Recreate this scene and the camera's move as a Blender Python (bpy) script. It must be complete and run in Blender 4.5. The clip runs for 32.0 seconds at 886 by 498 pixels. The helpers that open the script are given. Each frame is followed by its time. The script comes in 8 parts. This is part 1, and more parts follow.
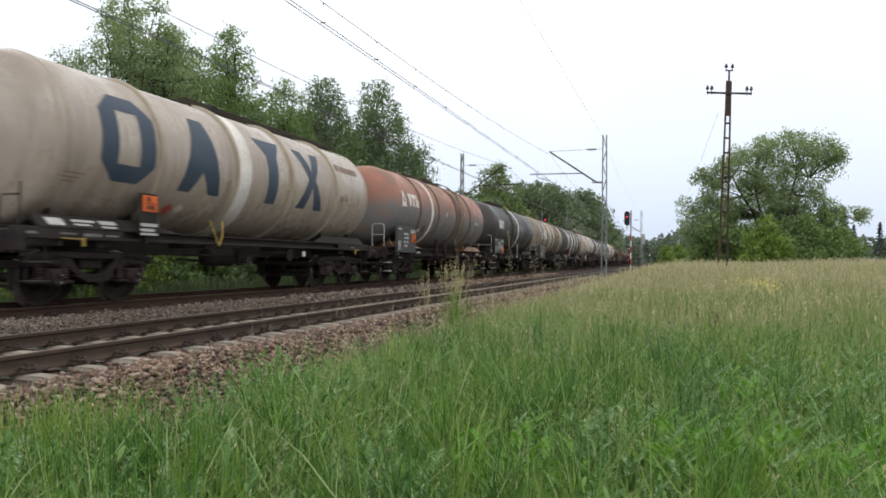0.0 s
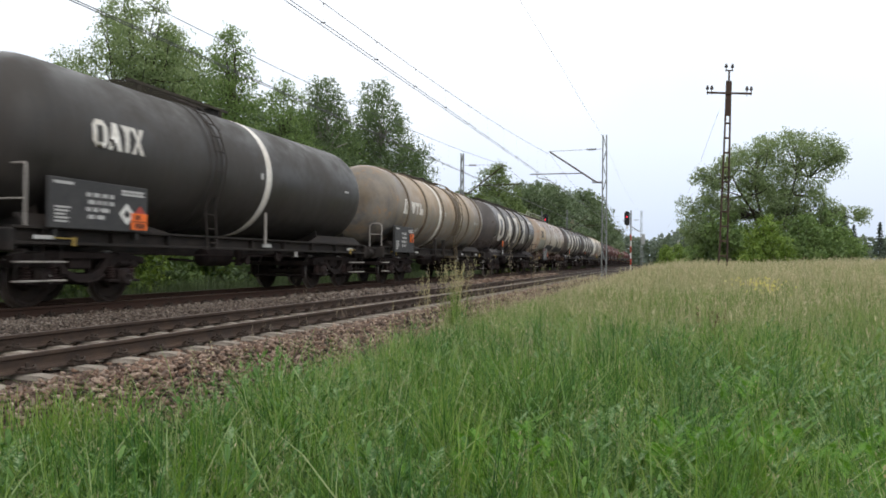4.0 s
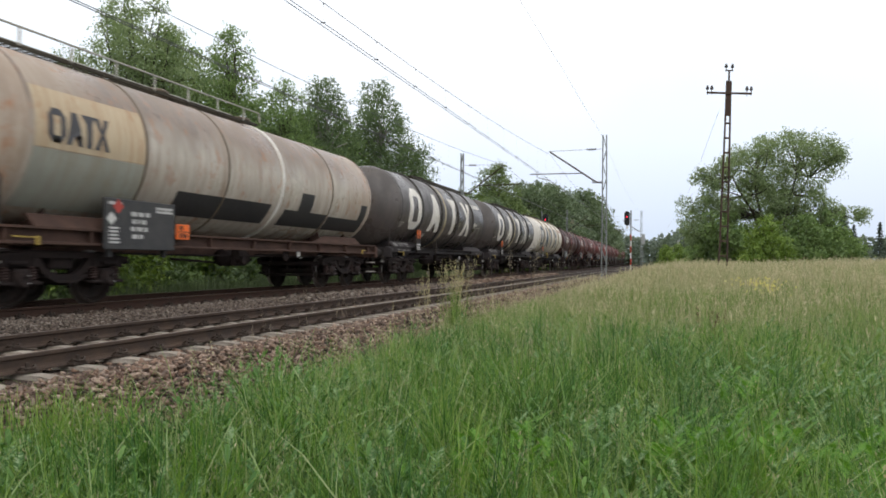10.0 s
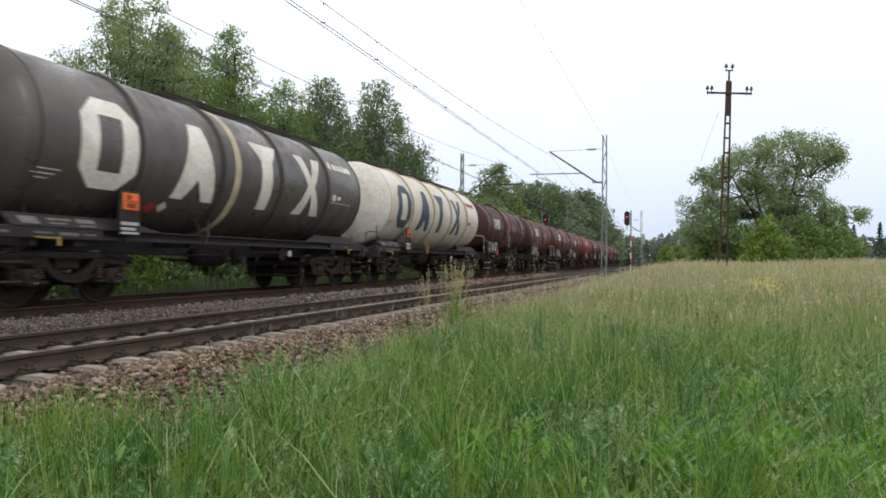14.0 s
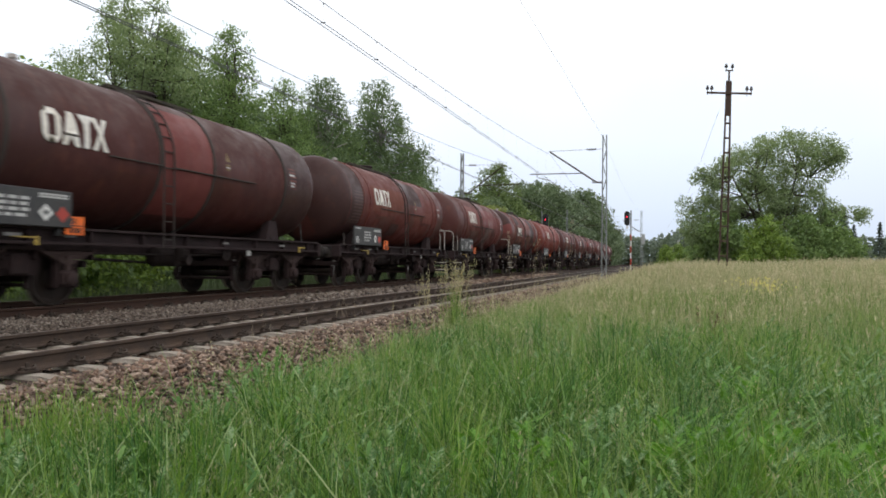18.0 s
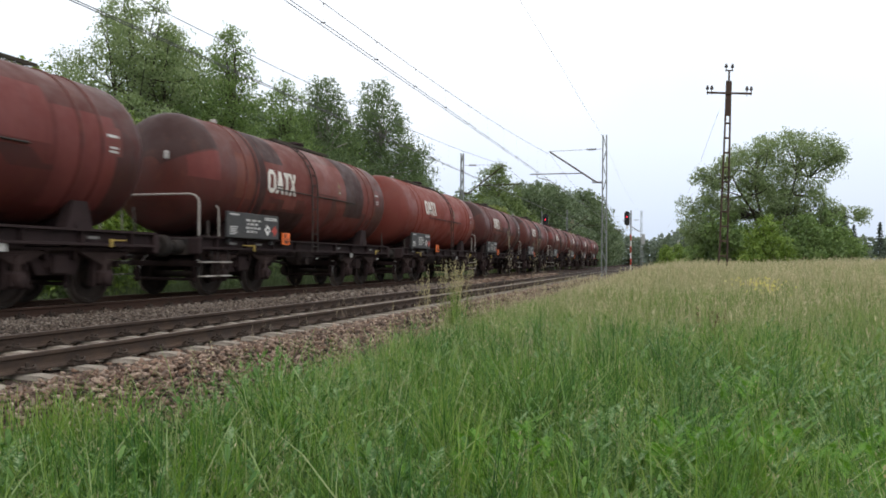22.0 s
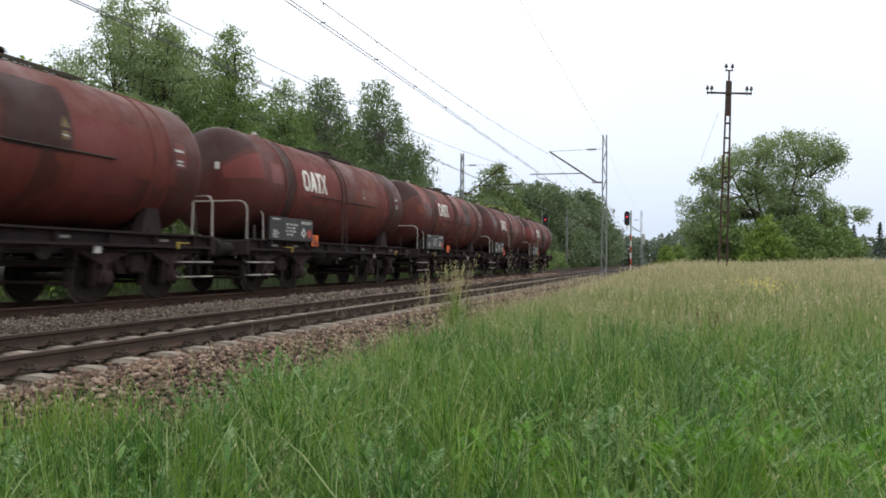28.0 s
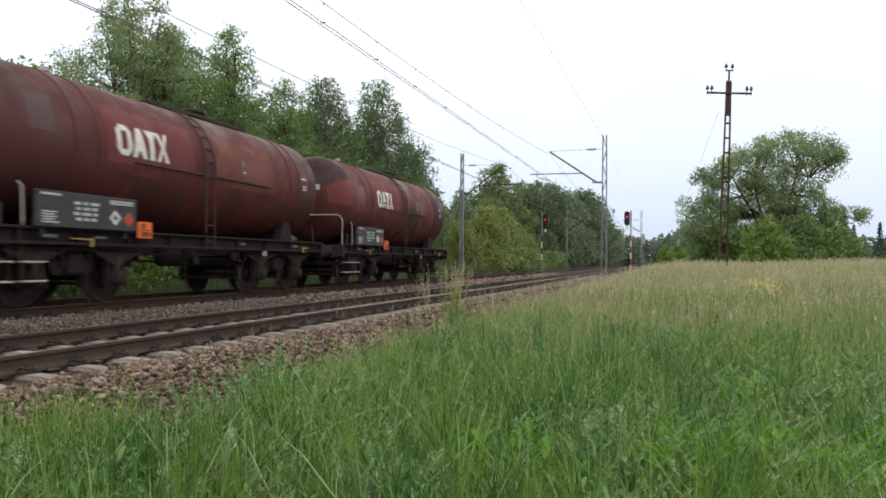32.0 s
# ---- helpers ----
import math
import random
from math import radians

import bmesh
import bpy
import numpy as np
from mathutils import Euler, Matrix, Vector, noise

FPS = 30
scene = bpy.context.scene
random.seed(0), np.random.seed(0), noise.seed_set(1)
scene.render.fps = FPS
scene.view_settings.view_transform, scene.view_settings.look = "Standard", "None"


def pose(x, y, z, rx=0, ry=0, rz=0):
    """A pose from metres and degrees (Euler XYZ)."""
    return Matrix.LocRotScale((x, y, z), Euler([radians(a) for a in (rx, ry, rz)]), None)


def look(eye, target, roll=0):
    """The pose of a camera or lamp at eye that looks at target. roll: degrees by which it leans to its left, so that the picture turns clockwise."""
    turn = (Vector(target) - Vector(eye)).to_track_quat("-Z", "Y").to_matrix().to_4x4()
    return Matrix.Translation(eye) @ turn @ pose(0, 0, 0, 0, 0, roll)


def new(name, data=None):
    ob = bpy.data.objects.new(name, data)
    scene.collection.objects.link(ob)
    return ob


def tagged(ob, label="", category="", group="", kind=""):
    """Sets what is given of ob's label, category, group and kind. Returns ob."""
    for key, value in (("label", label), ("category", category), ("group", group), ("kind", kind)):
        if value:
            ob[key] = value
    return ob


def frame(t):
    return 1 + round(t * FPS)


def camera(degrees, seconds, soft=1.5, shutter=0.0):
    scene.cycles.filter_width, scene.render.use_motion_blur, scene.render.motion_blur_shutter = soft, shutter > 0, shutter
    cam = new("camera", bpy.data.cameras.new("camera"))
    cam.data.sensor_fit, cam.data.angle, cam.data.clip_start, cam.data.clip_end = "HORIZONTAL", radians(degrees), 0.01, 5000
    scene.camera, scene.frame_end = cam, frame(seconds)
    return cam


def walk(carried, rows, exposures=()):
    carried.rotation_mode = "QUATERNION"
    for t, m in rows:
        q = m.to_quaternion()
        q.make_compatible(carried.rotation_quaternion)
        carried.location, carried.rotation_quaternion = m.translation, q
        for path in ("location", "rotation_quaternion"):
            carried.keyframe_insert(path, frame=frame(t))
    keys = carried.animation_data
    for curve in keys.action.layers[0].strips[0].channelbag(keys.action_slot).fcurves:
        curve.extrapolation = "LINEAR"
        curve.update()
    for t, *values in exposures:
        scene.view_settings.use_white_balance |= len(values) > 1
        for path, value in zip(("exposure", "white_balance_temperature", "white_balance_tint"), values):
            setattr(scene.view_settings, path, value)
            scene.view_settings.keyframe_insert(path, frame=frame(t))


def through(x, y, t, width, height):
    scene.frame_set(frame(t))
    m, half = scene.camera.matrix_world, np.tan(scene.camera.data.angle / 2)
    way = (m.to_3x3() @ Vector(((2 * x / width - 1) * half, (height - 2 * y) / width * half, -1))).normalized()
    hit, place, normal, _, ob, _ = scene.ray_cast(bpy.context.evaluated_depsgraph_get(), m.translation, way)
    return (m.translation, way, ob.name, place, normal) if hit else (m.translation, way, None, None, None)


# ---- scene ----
# World: metres, z = 0 is the rail top of the near track, y runs along the tracks.
NEAR_X, FAR_X, BEND, FAR_Z = 6.627, 10.684, 0.00012, 0.10
SPEED, GAIN, SECONDS = 7.63059, 0.00246, 32.0
EYE, YAW, PITCH, ROLL = Vector((0.0, 0.0, 0.924)), 0.30468, 0.01586, 0.576

# ---------------------------------------------------------------- camera
cam = camera(62.79, SECONDS, soft=1.7, shutter=0.4)
AIM = EYE + 50 * Vector((-math.sin(YAW) * math.cos(PITCH), math.cos(YAW) * math.cos(PITCH), math.sin(PITCH)))
walk(cam, [(0.0, look(EYE, AIM, ROLL)), (SECONDS, look(EYE, AIM, ROLL))], exposures=[(0.0, 0.0, 6500, 10), (SECONDS, 0.0, 6500, 10)])

# ---------------------------------------------------------------- daylight: an overcast sky
SUN_HEIGHT, SUN_TURN = radians(48), radians(150)
world = bpy.data.worlds.new("overcast_sky")
scene.world = world
world.use_nodes = True
wn, wl = world.node_tree.nodes, world.node_tree.links
wn.clear()
sky = wn.new("ShaderNodeTexSky")
sky.sky_type, sky.sun_disc = "NISHITA", False
sky.sun_elevation, sky.sun_rotation = SUN_HEIGHT, SUN_TURN
sky.air_density, sky.dust_density = 1.0, 3.0
sky_co = wn.new("ShaderNodeTexCoord")
cloud_noise = wn.new("ShaderNodeTexNoise")
cloud_noise.inputs["Scale"].default_value, cloud_noise.inputs["Detail"].default_value = 2.2, 4
wl.new(sky_co.outputs["Generated"], cloud_noise.inputs["Vector"])
cloud_ramp = wn.new("ShaderNodeValToRGB")
cloud_ramp.color_ramp.elements[0].position, cloud_ramp.color_ramp.elements[0].color = 0.30, (0.90, 0.95, 1.0, 1)
cloud_ramp.color_ramp.elements[1].position, cloud_ramp.color_ramp.elements[1].color = 0.66, (1.0, 1.0, 1.0, 1)
wl.new(cloud_noise.outputs["Fac"], cloud_ramp.inputs["Fac"])
sky_split = wn.new("ShaderNodeSeparateXYZ")
wl.new(sky_co.outputs["Generated"], sky_split.inputs[0])
rise = wn.new("ShaderNodeValToRGB")
rise.color_ramp.elements[0].position, rise.color_ramp.elements[0].color = 0.0, (0.50, 0.56, 0.67, 1)
rise.color_ramp.elements[1].position, rise.color_ramp.elements[1].color = 0.55, (1.0, 1.0, 1.0, 1)
mid_sky = rise.color_ramp.elements.new(0.16)
mid_sky.color = (0.72, 0.75, 0.80, 1)
wl.new(sky_split.outputs["Z"], rise.inputs["Fac"])
cloud_tone = wn.new("ShaderNodeMixRGB")
cloud_tone.blend_type = "MULTIPLY"
cloud_tone.inputs["Fac"].default_value = 1.0
wl.new(cloud_ramp.outputs["Color"], cloud_tone.inputs[1])
wl.new(rise.outputs["Color"], cloud_tone.inputs[2])
cloud_light = wn.new("ShaderNodeVectorMath")
cloud_light.operation = "SCALE"
cloud_light.inputs["Scale"].default_value = 15.5
wl.new(cloud_tone.outputs["Color"], cloud_light.inputs[0])
cloud_cover = wn.new("ShaderNodeMixRGB")
cloud_cover.inputs["Fac"].default_value = 0.90
wl.new(sky.outputs["Color"], cloud_cover.inputs[1])
wl.new(cloud_light.outputs["Vector"], cloud_cover.inputs[2])
sky_bg = wn.new("ShaderNodeBackground")
sky_bg.inputs["Strength"].default_value = 0.098
wl.new(cloud_cover.outputs["Color"], sky_bg.inputs["Color"])
sky_out = wn.new("ShaderNodeOutputWorld")
wl.new(sky_bg.outputs["Background"], sky_out.inputs["Surface"])

sun_data = bpy.data.lights.new("sun", "SUN")
sun_data.energy, sun_data.angle, sun_data.color = 0.7, radians(25), (1.0, 0.97, 0.92)
sun = new("sun", sun_data)
sun.matrix_world = look((0, 0, 60), Vector((0, 0, 60)) - Vector((math.sin(SUN_TURN) * math.cos(SUN_HEIGHT), math.cos(SUN_TURN) * math.cos(SUN_HEIGHT), math.sin(SUN_HEIGHT))))


# ---------------------------------------------------------------- material helpers
def material(name):
    m = bpy.data.materials.new(name)
    m.use_nodes = True
    nt = m.node_tree
    nt.nodes.clear()
    out = nt.nodes.new("ShaderNodeOutputMaterial")
    bsdf = nt.nodes.new("ShaderNodeBsdfPrincipled")
    nt.links.new(bsdf.outputs[0], out.inputs["Surface"])
    return m, nt, bsdf, out


def node(nt, kind, **values):
    n = nt.nodes.new(kind)
    for key, value in values.items():
        n.inputs[key.replace("_", " ")].default_value = value
    return n


def coords(nt, scale=(1, 1, 1), which="Object"):
    co = nt.nodes.new("ShaderNodeTexCoord")
    mp = nt.nodes.new("ShaderNodeMapping")
    mp.inputs["Scale"].default_value = scale
    nt.links.new(co.outputs[which], mp.inputs["Vector"])
    return mp.outputs["Vector"]


def noise_fac(nt, vec, scale, detail=4, rough=0.6, lo=0.35, hi=0.65):
    n = node(nt, "ShaderNodeTexNoise", Scale=scale, Detail=detail, Roughness=rough)
    nt.links.new(vec, n.inputs["Vector"])
    r = node(nt, "ShaderNodeMapRange", From_Min=lo, From_Max=hi)
    nt.links.new(n.outputs["Fac"], r.inputs["Value"])
    return r.outputs["Result"]


def mix(nt, fac, a, b, mode="MIX"):
    n = nt.nodes.new("ShaderNodeMixRGB")
    n.blend_type = mode
    for slot, value in (("Fac", fac), (1, a), (2, b)):
        if isinstance(value, (int, float)):
            n.inputs[slot].default_value = value
        elif isinstance(value, tuple):
            n.inputs[slot].default_value = (*value, 1)
        else:
            nt.links.new(value, n.inputs[slot])
    return n.outputs["Color"]


def times(nt, a, b, op="MULTIPLY"):
    n = nt.nodes.new("ShaderNodeMath")
    n.operation, n.use_clamp = op, True
    for i, value in enumerate((a, b)):
        if isinstance(value, (int, float)):
            n.inputs[i].default_value = value
        else:
            nt.links.new(value, n.inputs[i])
    return n.outputs[0]


def bump(nt, bsdf, height, strength=0.3, distance=0.02):
    b = node(nt, "ShaderNodeBump", Strength=strength, Distance=distance)
    nt.links.new(height, b.inputs["Height"])
    nt.links.new(b.outputs["Normal"], bsdf.inputs["Normal"])


def worn(name, base, dirt, rough=0.6, metal=0.0, scale=3.0, amount=0.6, relief=0.25, shift=0.12):
    """A plain worn surface: a base colour, blotches of dirt at two scales, and a shift from piece to piece."""
    m, nt, bsdf, _ = material(name)
    v = coords(nt)
    f1 = noise_fac(nt, v, scale, 5, 0.65)
    f2 = noise_fac(nt, v, scale * 9, 3, 0.6, 0.4, 0.7)
    col = mix(nt, times(nt, f1, amount), base, dirt)
    col = mix(nt, times(nt, f2, 0.35), col, tuple(c * 0.6 for c in dirt))
    info = nt.nodes.new("ShaderNodeObjectInfo")
    r = node(nt, "ShaderNodeMapRange", To_Min=1 - shift, To_Max=1 + shift)
    nt.links.new(info.outputs["Random"], r.inputs["Value"])
    hsv = nt.nodes.new("ShaderNodeHueSaturation")
    nt.links.new(r.outputs["Result"], hsv.inputs["Value"])
    nt.links.new(col, hsv.inputs["Color"])
    nt.links.new(hsv.outputs["Color"], bsdf.inputs["Base Color"])
    bsdf.inputs["Roughness"].default_value, bsdf.inputs["Metallic"].default_value = rough, metal
    bsdf.inputs["Specular IOR Level"].default_value = 0.12 if rough > 0.65 else 0.4
    bump(nt, bsdf, f2, relief, 0.01)
    return m


def tank_paint(name, base, streak, grime, rust, streaks=0.5, grimes=0.5, rusts=0.2, patch=0.0, patch_colour=(0.2, 0.05, 0.04), rough=0.55, rings=0.3, spec=0.3, roof=None, roof_from=0.0, roof_to=1.0, ends=None, ends_from=3.2, ends_to=4.9, ragged=1.1):
    """Weathered tank paint: run-down streaks, blotches, rust, repainted patches, and road dust settled on the crown."""
    m, nt, bsdf, _ = material(name)
    v = coords(nt)
    col = base
    if patch:
        vor = nt.nodes.new("ShaderNodeTexVoronoi")
        vor.distance = "CHEBYCHEV"
        vor.inputs["Scale"].default_value = 0.85
        vor.inputs["Randomness"].default_value = 0.9
        nt.links.new(coords(nt, (0.15, 0.8, 1.0)), vor.inputs["Vector"])
        sep = nt.nodes.new("ShaderNodeSeparateColor")
        nt.links.new(vor.outputs["Color"], sep.inputs["Color"])
        r = node(nt, "ShaderNodeMapRange", From_Min=0.45, From_Max=0.75)
        nt.links.new(sep.outputs[0], r.inputs["Value"])
        col = mix(nt, times(nt, r.outputs["Result"], patch), base, patch_colour)
    if roof:
        sep_z = nt.nodes.new("ShaderNodeSeparateXYZ")
        nt.links.new(v, sep_z.inputs[0])
        wob = node(nt, "ShaderNodeTexNoise", Scale=1.3, Detail=5)
        nt.links.new(coords(nt, (1, 1.6, 0.7)), wob.inputs["Vector"])
        add = nt.nodes.new("ShaderNodeMath")
        add.operation = "MULTIPLY_ADD"
        nt.links.new(wob.outputs["Fac"], add.inputs[0])
        add.inputs[1].default_value = ragged
        nt.links.new(sep_z.outputs["Z"], add.inputs[2])
        r = node(nt, "ShaderNodeMapRange", From_Min=roof_from + ragged / 2, From_Max=roof_to + ragged / 2)
        nt.links.new(add.outputs[0], r.inputs["Value"])
        col = mix(nt, times(nt, r.outputs["Result"], 0.9), col, roof)
    if ends:
        sep_y = nt.nodes.new("ShaderNodeSeparateXYZ")
        nt.links.new(v, sep_y.inputs[0])
        far = nt.nodes.new("ShaderNodeMath")
        far.operation = "ABSOLUTE"
        nt.links.new(sep_y.outputs["Y"], far.inputs[0])
        blot = node(nt, "ShaderNodeTexNoise", Scale=0.9, Detail=4)
        nt.links.new(coords(nt, (0.5, 1.2, 0.6)), blot.inputs["Vector"])
        more = nt.nodes.new("ShaderNodeMath")
        more.operation = "MULTIPLY_ADD"
        nt.links.new(blot.outputs["Fac"], more.inputs[0])
        more.inputs[1].default_value = 3.0
        nt.links.new(far.outputs[0], more.inputs[2])
        r = node(nt, "ShaderNodeMapRange", From_Min=ends_from + 1.5, From_Max=ends_to + 1.5)
        nt.links.new(more.outputs[0], r.inputs["Value"])
        col = mix(nt, times(nt, r.outputs["Result"], 0.85), col, ends)
    fs = noise_fac(nt, coords(nt, (0.6, 5.0, 0.35)), 1.6, 6, 0.75, 0.44, 0.64)
    col = mix(nt, times(nt, fs, streaks), col, streak)
    fb = noise_fac(nt, coords(nt, (0.10, 1.0, 0.14)), 2.6, 5, 0.7, 0.46, 0.66)
    col = mix(nt, times(nt, fb, rings), col, streak)
    fg = noise_fac(nt, v, 0.9, 7, 0.7, 0.42, 0.62)
    col = mix(nt, times(nt, fg, grimes), col, grime)
    fr = noise_fac(nt, coords(nt, (1, 1.5, 0.8)), 2.4, 7, 0.7, 0.55, 0.72)
    col = mix(nt, times(nt, fr, rusts), col, rust)
    fine = noise_fac(nt, v, 26, 4, 0.6, 0.3, 0.7)
    col = mix(nt, times(nt, fine, 0.22), col, grime)
    bsdf.inputs["Specular IOR Level"].default_value = spec
    nt.links.new(col, bsdf.inputs["Base Color"])
    rr = node(nt, "ShaderNodeMapRange", To_Min=rough - 0.1, To_Max=rough + 0.25)
    nt.links.new(fg, rr.inputs["Value"])
    nt.links.new(rr.outputs["Result"], bsdf.inputs["Roughness"])
    bump(nt, bsdf, noise_fac(nt, v, 1.7, 3, 0.5, 0.2, 0.8), 0.12, 0.03)
    return m


def leafy(name, colours, through=0.35, rough=0.55, patches=0.0, patch_colour=(0.1, 0.1, 0.05), patch_scale=0.25, tufts=0.0):
    """Leaves and blades: each takes its own shade between the colours, and lets some light through."""
    m, nt, bsdf, out = material(name)
    geo = nt.nodes.new("ShaderNodeNewGeometry")
    ramp = nt.nodes.new("ShaderNodeValToRGB")
    ramp.color_ramp.elements[0].color, ramp.color_ramp.elements[1].color = (*colours[0], 1), (*colours[-1], 1)
    for i, c in enumerate(colours[1:-1]):
        ramp.color_ramp.elements.new((i + 1) / (len(colours) - 1)).color = (*c, 1)
    nt.links.new(geo.outputs["Random Per Island"], ramp.inputs["Fac"])
    col = ramp.outputs["Color"]
    big = noise_fac(nt, coords(nt), patch_scale, 4, 0.6, 0.42, 0.62)
    col = mix(nt, times(nt, big, patches), col, patch_colour)
    if tufts:
        each = noise_fac(nt, coords(nt, (1, 1, 0.15)), 3.2, 3, 0.6, 0.36, 0.64)
        col = mix(nt, times(nt, each, tufts), col, tuple(0.55 * c for c in colours[1]))
    nt.links.new(col, bsdf.inputs["Base Color"])
    bsdf.inputs["Roughness"].default_value = rough
    bsdf.inputs["Specular IOR Level"].default_value = 0.3
    tr = nt.nodes.new("ShaderNodeBsdfTranslucent")
    nt.links.new(mix(nt, 0.5, col, (1.0, 1.0, 0.35), "MULTIPLY"), tr.inputs["Color"])
    sh = nt.nodes.new("ShaderNodeMixShader")
    sh.inputs[0].default_value = through
    nt.links.new(bsdf.outputs[0], sh.inputs[1])
    nt.links.new(tr.outputs[0], sh.inputs[2])
    nt.links.new(sh.outputs[0], out.inputs["Surface"])
    return m


def stones_material(name, colours, rough=0.85):
    m, nt, bsdf, _ = material(name)
    geo = nt.nodes.new("ShaderNodeNewGeometry")
    ramp = nt.nodes.new("ShaderNodeValToRGB")
    ramp.color_ramp.elements[0].color = (*colours[0], 1)
    ramp.color_ramp.elements[1].color = (*colours[-1], 1)
    for i, c in enumerate(colours[1:-1]):
        e = ramp.color_ramp.elements.new((i + 1) / (len(colours) - 1))
        e.color = (*c, 1)
    nt.links.new(geo.outputs["Random Per Island"], ramp.inputs["Fac"])
    v = coords(nt)
    f = noise_fac(nt, v, 60, 4)
    big = noise_fac(nt, v, 0.7, 3)
    col = mix(nt, times(nt, f, 0.3), ramp.outputs["Color"], (0.10, 0.07, 0.05))
    col = mix(nt, times(nt, big, 0.2), col, (0.13, 0.088, 0.058))
    nt.links.new(col, bsdf.inputs["Base Color"])
    bsdf.inputs["Roughness"].default_value = rough
    bump(nt, bsdf, f, 0.4, 0.004)
    return m


# ---------------------------------------------------------------- materials
M = {}
M["soil"] = worn("meadow_soil", (0.035, 0.055, 0.018), (0.06, 0.05, 0.03), 0.95, 0, 0.6, 0.8)
M["bed"] = worn("ballast_bed", (0.05, 0.036, 0.028), (0.028, 0.02, 0.017), 0.95, 0, 6, 0.8)
M["stone"] = stones_material("ballast_stone", [(0.018, 0.012, 0.009), (0.176, 0.110, 0.076), (0.506, 0.379, 0.294), (0.041, 0.025, 0.019), (0.308, 0.197, 0.138), (0.069, 0.043, 0.033), (0.220, 0.124, 0.082)])
M["stone_fine"] = stones_material("fine_ballast_stone", [(0.020, 0.016, 0.014), (0.15, 0.115, 0.090), (0.36, 0.31, 0.265), (0.05, 0.037, 0.030), (0.23, 0.18, 0.145), (0.085, 0.064, 0.052), (0.17, 0.125, 0.098)])
M["concrete"] = worn("sleeper_concrete", (0.37, 0.33, 0.28), (0.20, 0.16, 0.125), 0.9, 0, 4, 0.8)
M["rail"] = worn("rusty_rail", (0.055, 0.042, 0.036), (0.10, 0.065, 0.045), 0.7, 0.2, 5, 0.6)
M["rail_top"] = worn("rail_running_top", (0.24, 0.20, 0.17), (0.16, 0.12, 0.10), 0.42, 0.6, 4, 0.5)
M["clip"] = worn("rusty_clip", (0.05, 0.04, 0.034), (0.09, 0.06, 0.045), 0.75, 0.2, 12, 0.6)
M["rail_far"] = worn("brown_rail", (0.075, 0.042, 0.03), (0.045, 0.03, 0.024), 0.75, 0.15, 5, 0.6)
M["galv"] = worn("galvanised_steel", (0.235, 0.25, 0.25), (0.15, 0.15, 0.14), 0.65, 0.3, 3, 0.5)
M["rustpole"] = worn("brown_pole_steel", (0.06, 0.045, 0.04), (0.10, 0.06, 0.04), 0.8, 0.2, 3, 0.6)
M["wire"] = worn("wire", (0.15, 0.15, 0.16), (0.09, 0.085, 0.085), 0.6, 0.4, 2, 0.4)
M["insulator"] = worn("insulator", (0.06, 0.05, 0.05), (0.10, 0.08, 0.07), 0.35, 0, 6, 0.4)
M["black"] = worn("black_signal", (0.018, 0.018, 0.02), (0.04, 0.038, 0.036), 0.6, 0, 5, 0.4)
M["white"] = worn("white_paint", (0.72, 0.71, 0.68), (0.40, 0.37, 0.33), 0.6, 0, 5, 0.45)
M["redpaint"] = worn("red_paint", (0.50, 0.06, 0.04), (0.3, 0.06, 0.05), 0.6, 0, 5, 0.4)
M["grey_box"] = worn("grey_cabinet", (0.42, 0.43, 0.42), (0.28, 0.27, 0.25), 0.7, 0, 4, 0.5)
M["bogie"] = worn("bogie_dirt", (0.022, 0.0175, 0.0175), (0.044, 0.031, 0.027), 0.85, 0.1, 5, 0.7)
M["bogie_red"] = worn("bogie_brown_dirt", (0.030, 0.0205, 0.0205), (0.050, 0.031, 0.028), 0.85, 0.1, 5, 0.7)
M["wheel"] = worn("wheel_steel", (0.022, 0.018, 0.016), (0.042, 0.028, 0.022), 0.7, 0.2, 5, 0.6)
M["tread"] = worn("bright_tread", (0.42, 0.40, 0.38), (0.22, 0.19, 0.17), 0.3, 0.9, 6, 0.4)
M["boltwhite"] = worn("bright_bolt", (0.55, 0.53, 0.50), (0.3, 0.27, 0.25), 0.5, 0.2, 9, 0.4)
M["frame_black"] = worn("frame_black", (0.023, 0.022, 0.022), (0.054, 0.042, 0.035), 0.75, 0.05, 3, 0.7)
M["frame_brown"] = worn("frame_brown", (0.042, 0.027, 0.027), (0.022, 0.0155, 0.0155), 0.8, 0.05, 3, 0.7)
M["frame_tan"] = worn("frame_tan", (0.095, 0.055, 0.042), (0.045, 0.03, 0.026), 0.8, 0.05, 3, 0.7)
M["frame_grey"] = worn("frame_grey", (0.049, 0.042, 0.042), (0.030, 0.025, 0.025), 0.75, 0.05, 3, 0.7)
M["lettering_dim"] = worn("lettering_dim", (0.22, 0.21, 0.20), (0.09, 0.08, 0.075), 0.75, 0, 8, 0.6)
M["spring"] = worn("spring_dust", (0.082, 0.054, 0.049), (0.034, 0.023, 0.021), 0.8, 0.1, 6, 0.6)
M["board"] = worn("data_board_black", (0.030, 0.030, 0.032), (0.07, 0.065, 0.06), 0.6, 0, 4, 0.5)
M["lettering"] = worn("lettering_white", (0.55, 0.54, 0.52), (0.33, 0.31, 0.29), 0.7, 0, 8, 0.5)
M["orange"] = worn("orange_plate", (0.85, 0.16, 0.02), (0.5, 0.10, 0.02), 0.5, 0, 6, 0.4)
M["rail_grey"] = worn("handrail_grey", (0.40, 0.37, 0.34), (0.22, 0.18, 0.15), 0.6, 0.1, 6, 0.5)
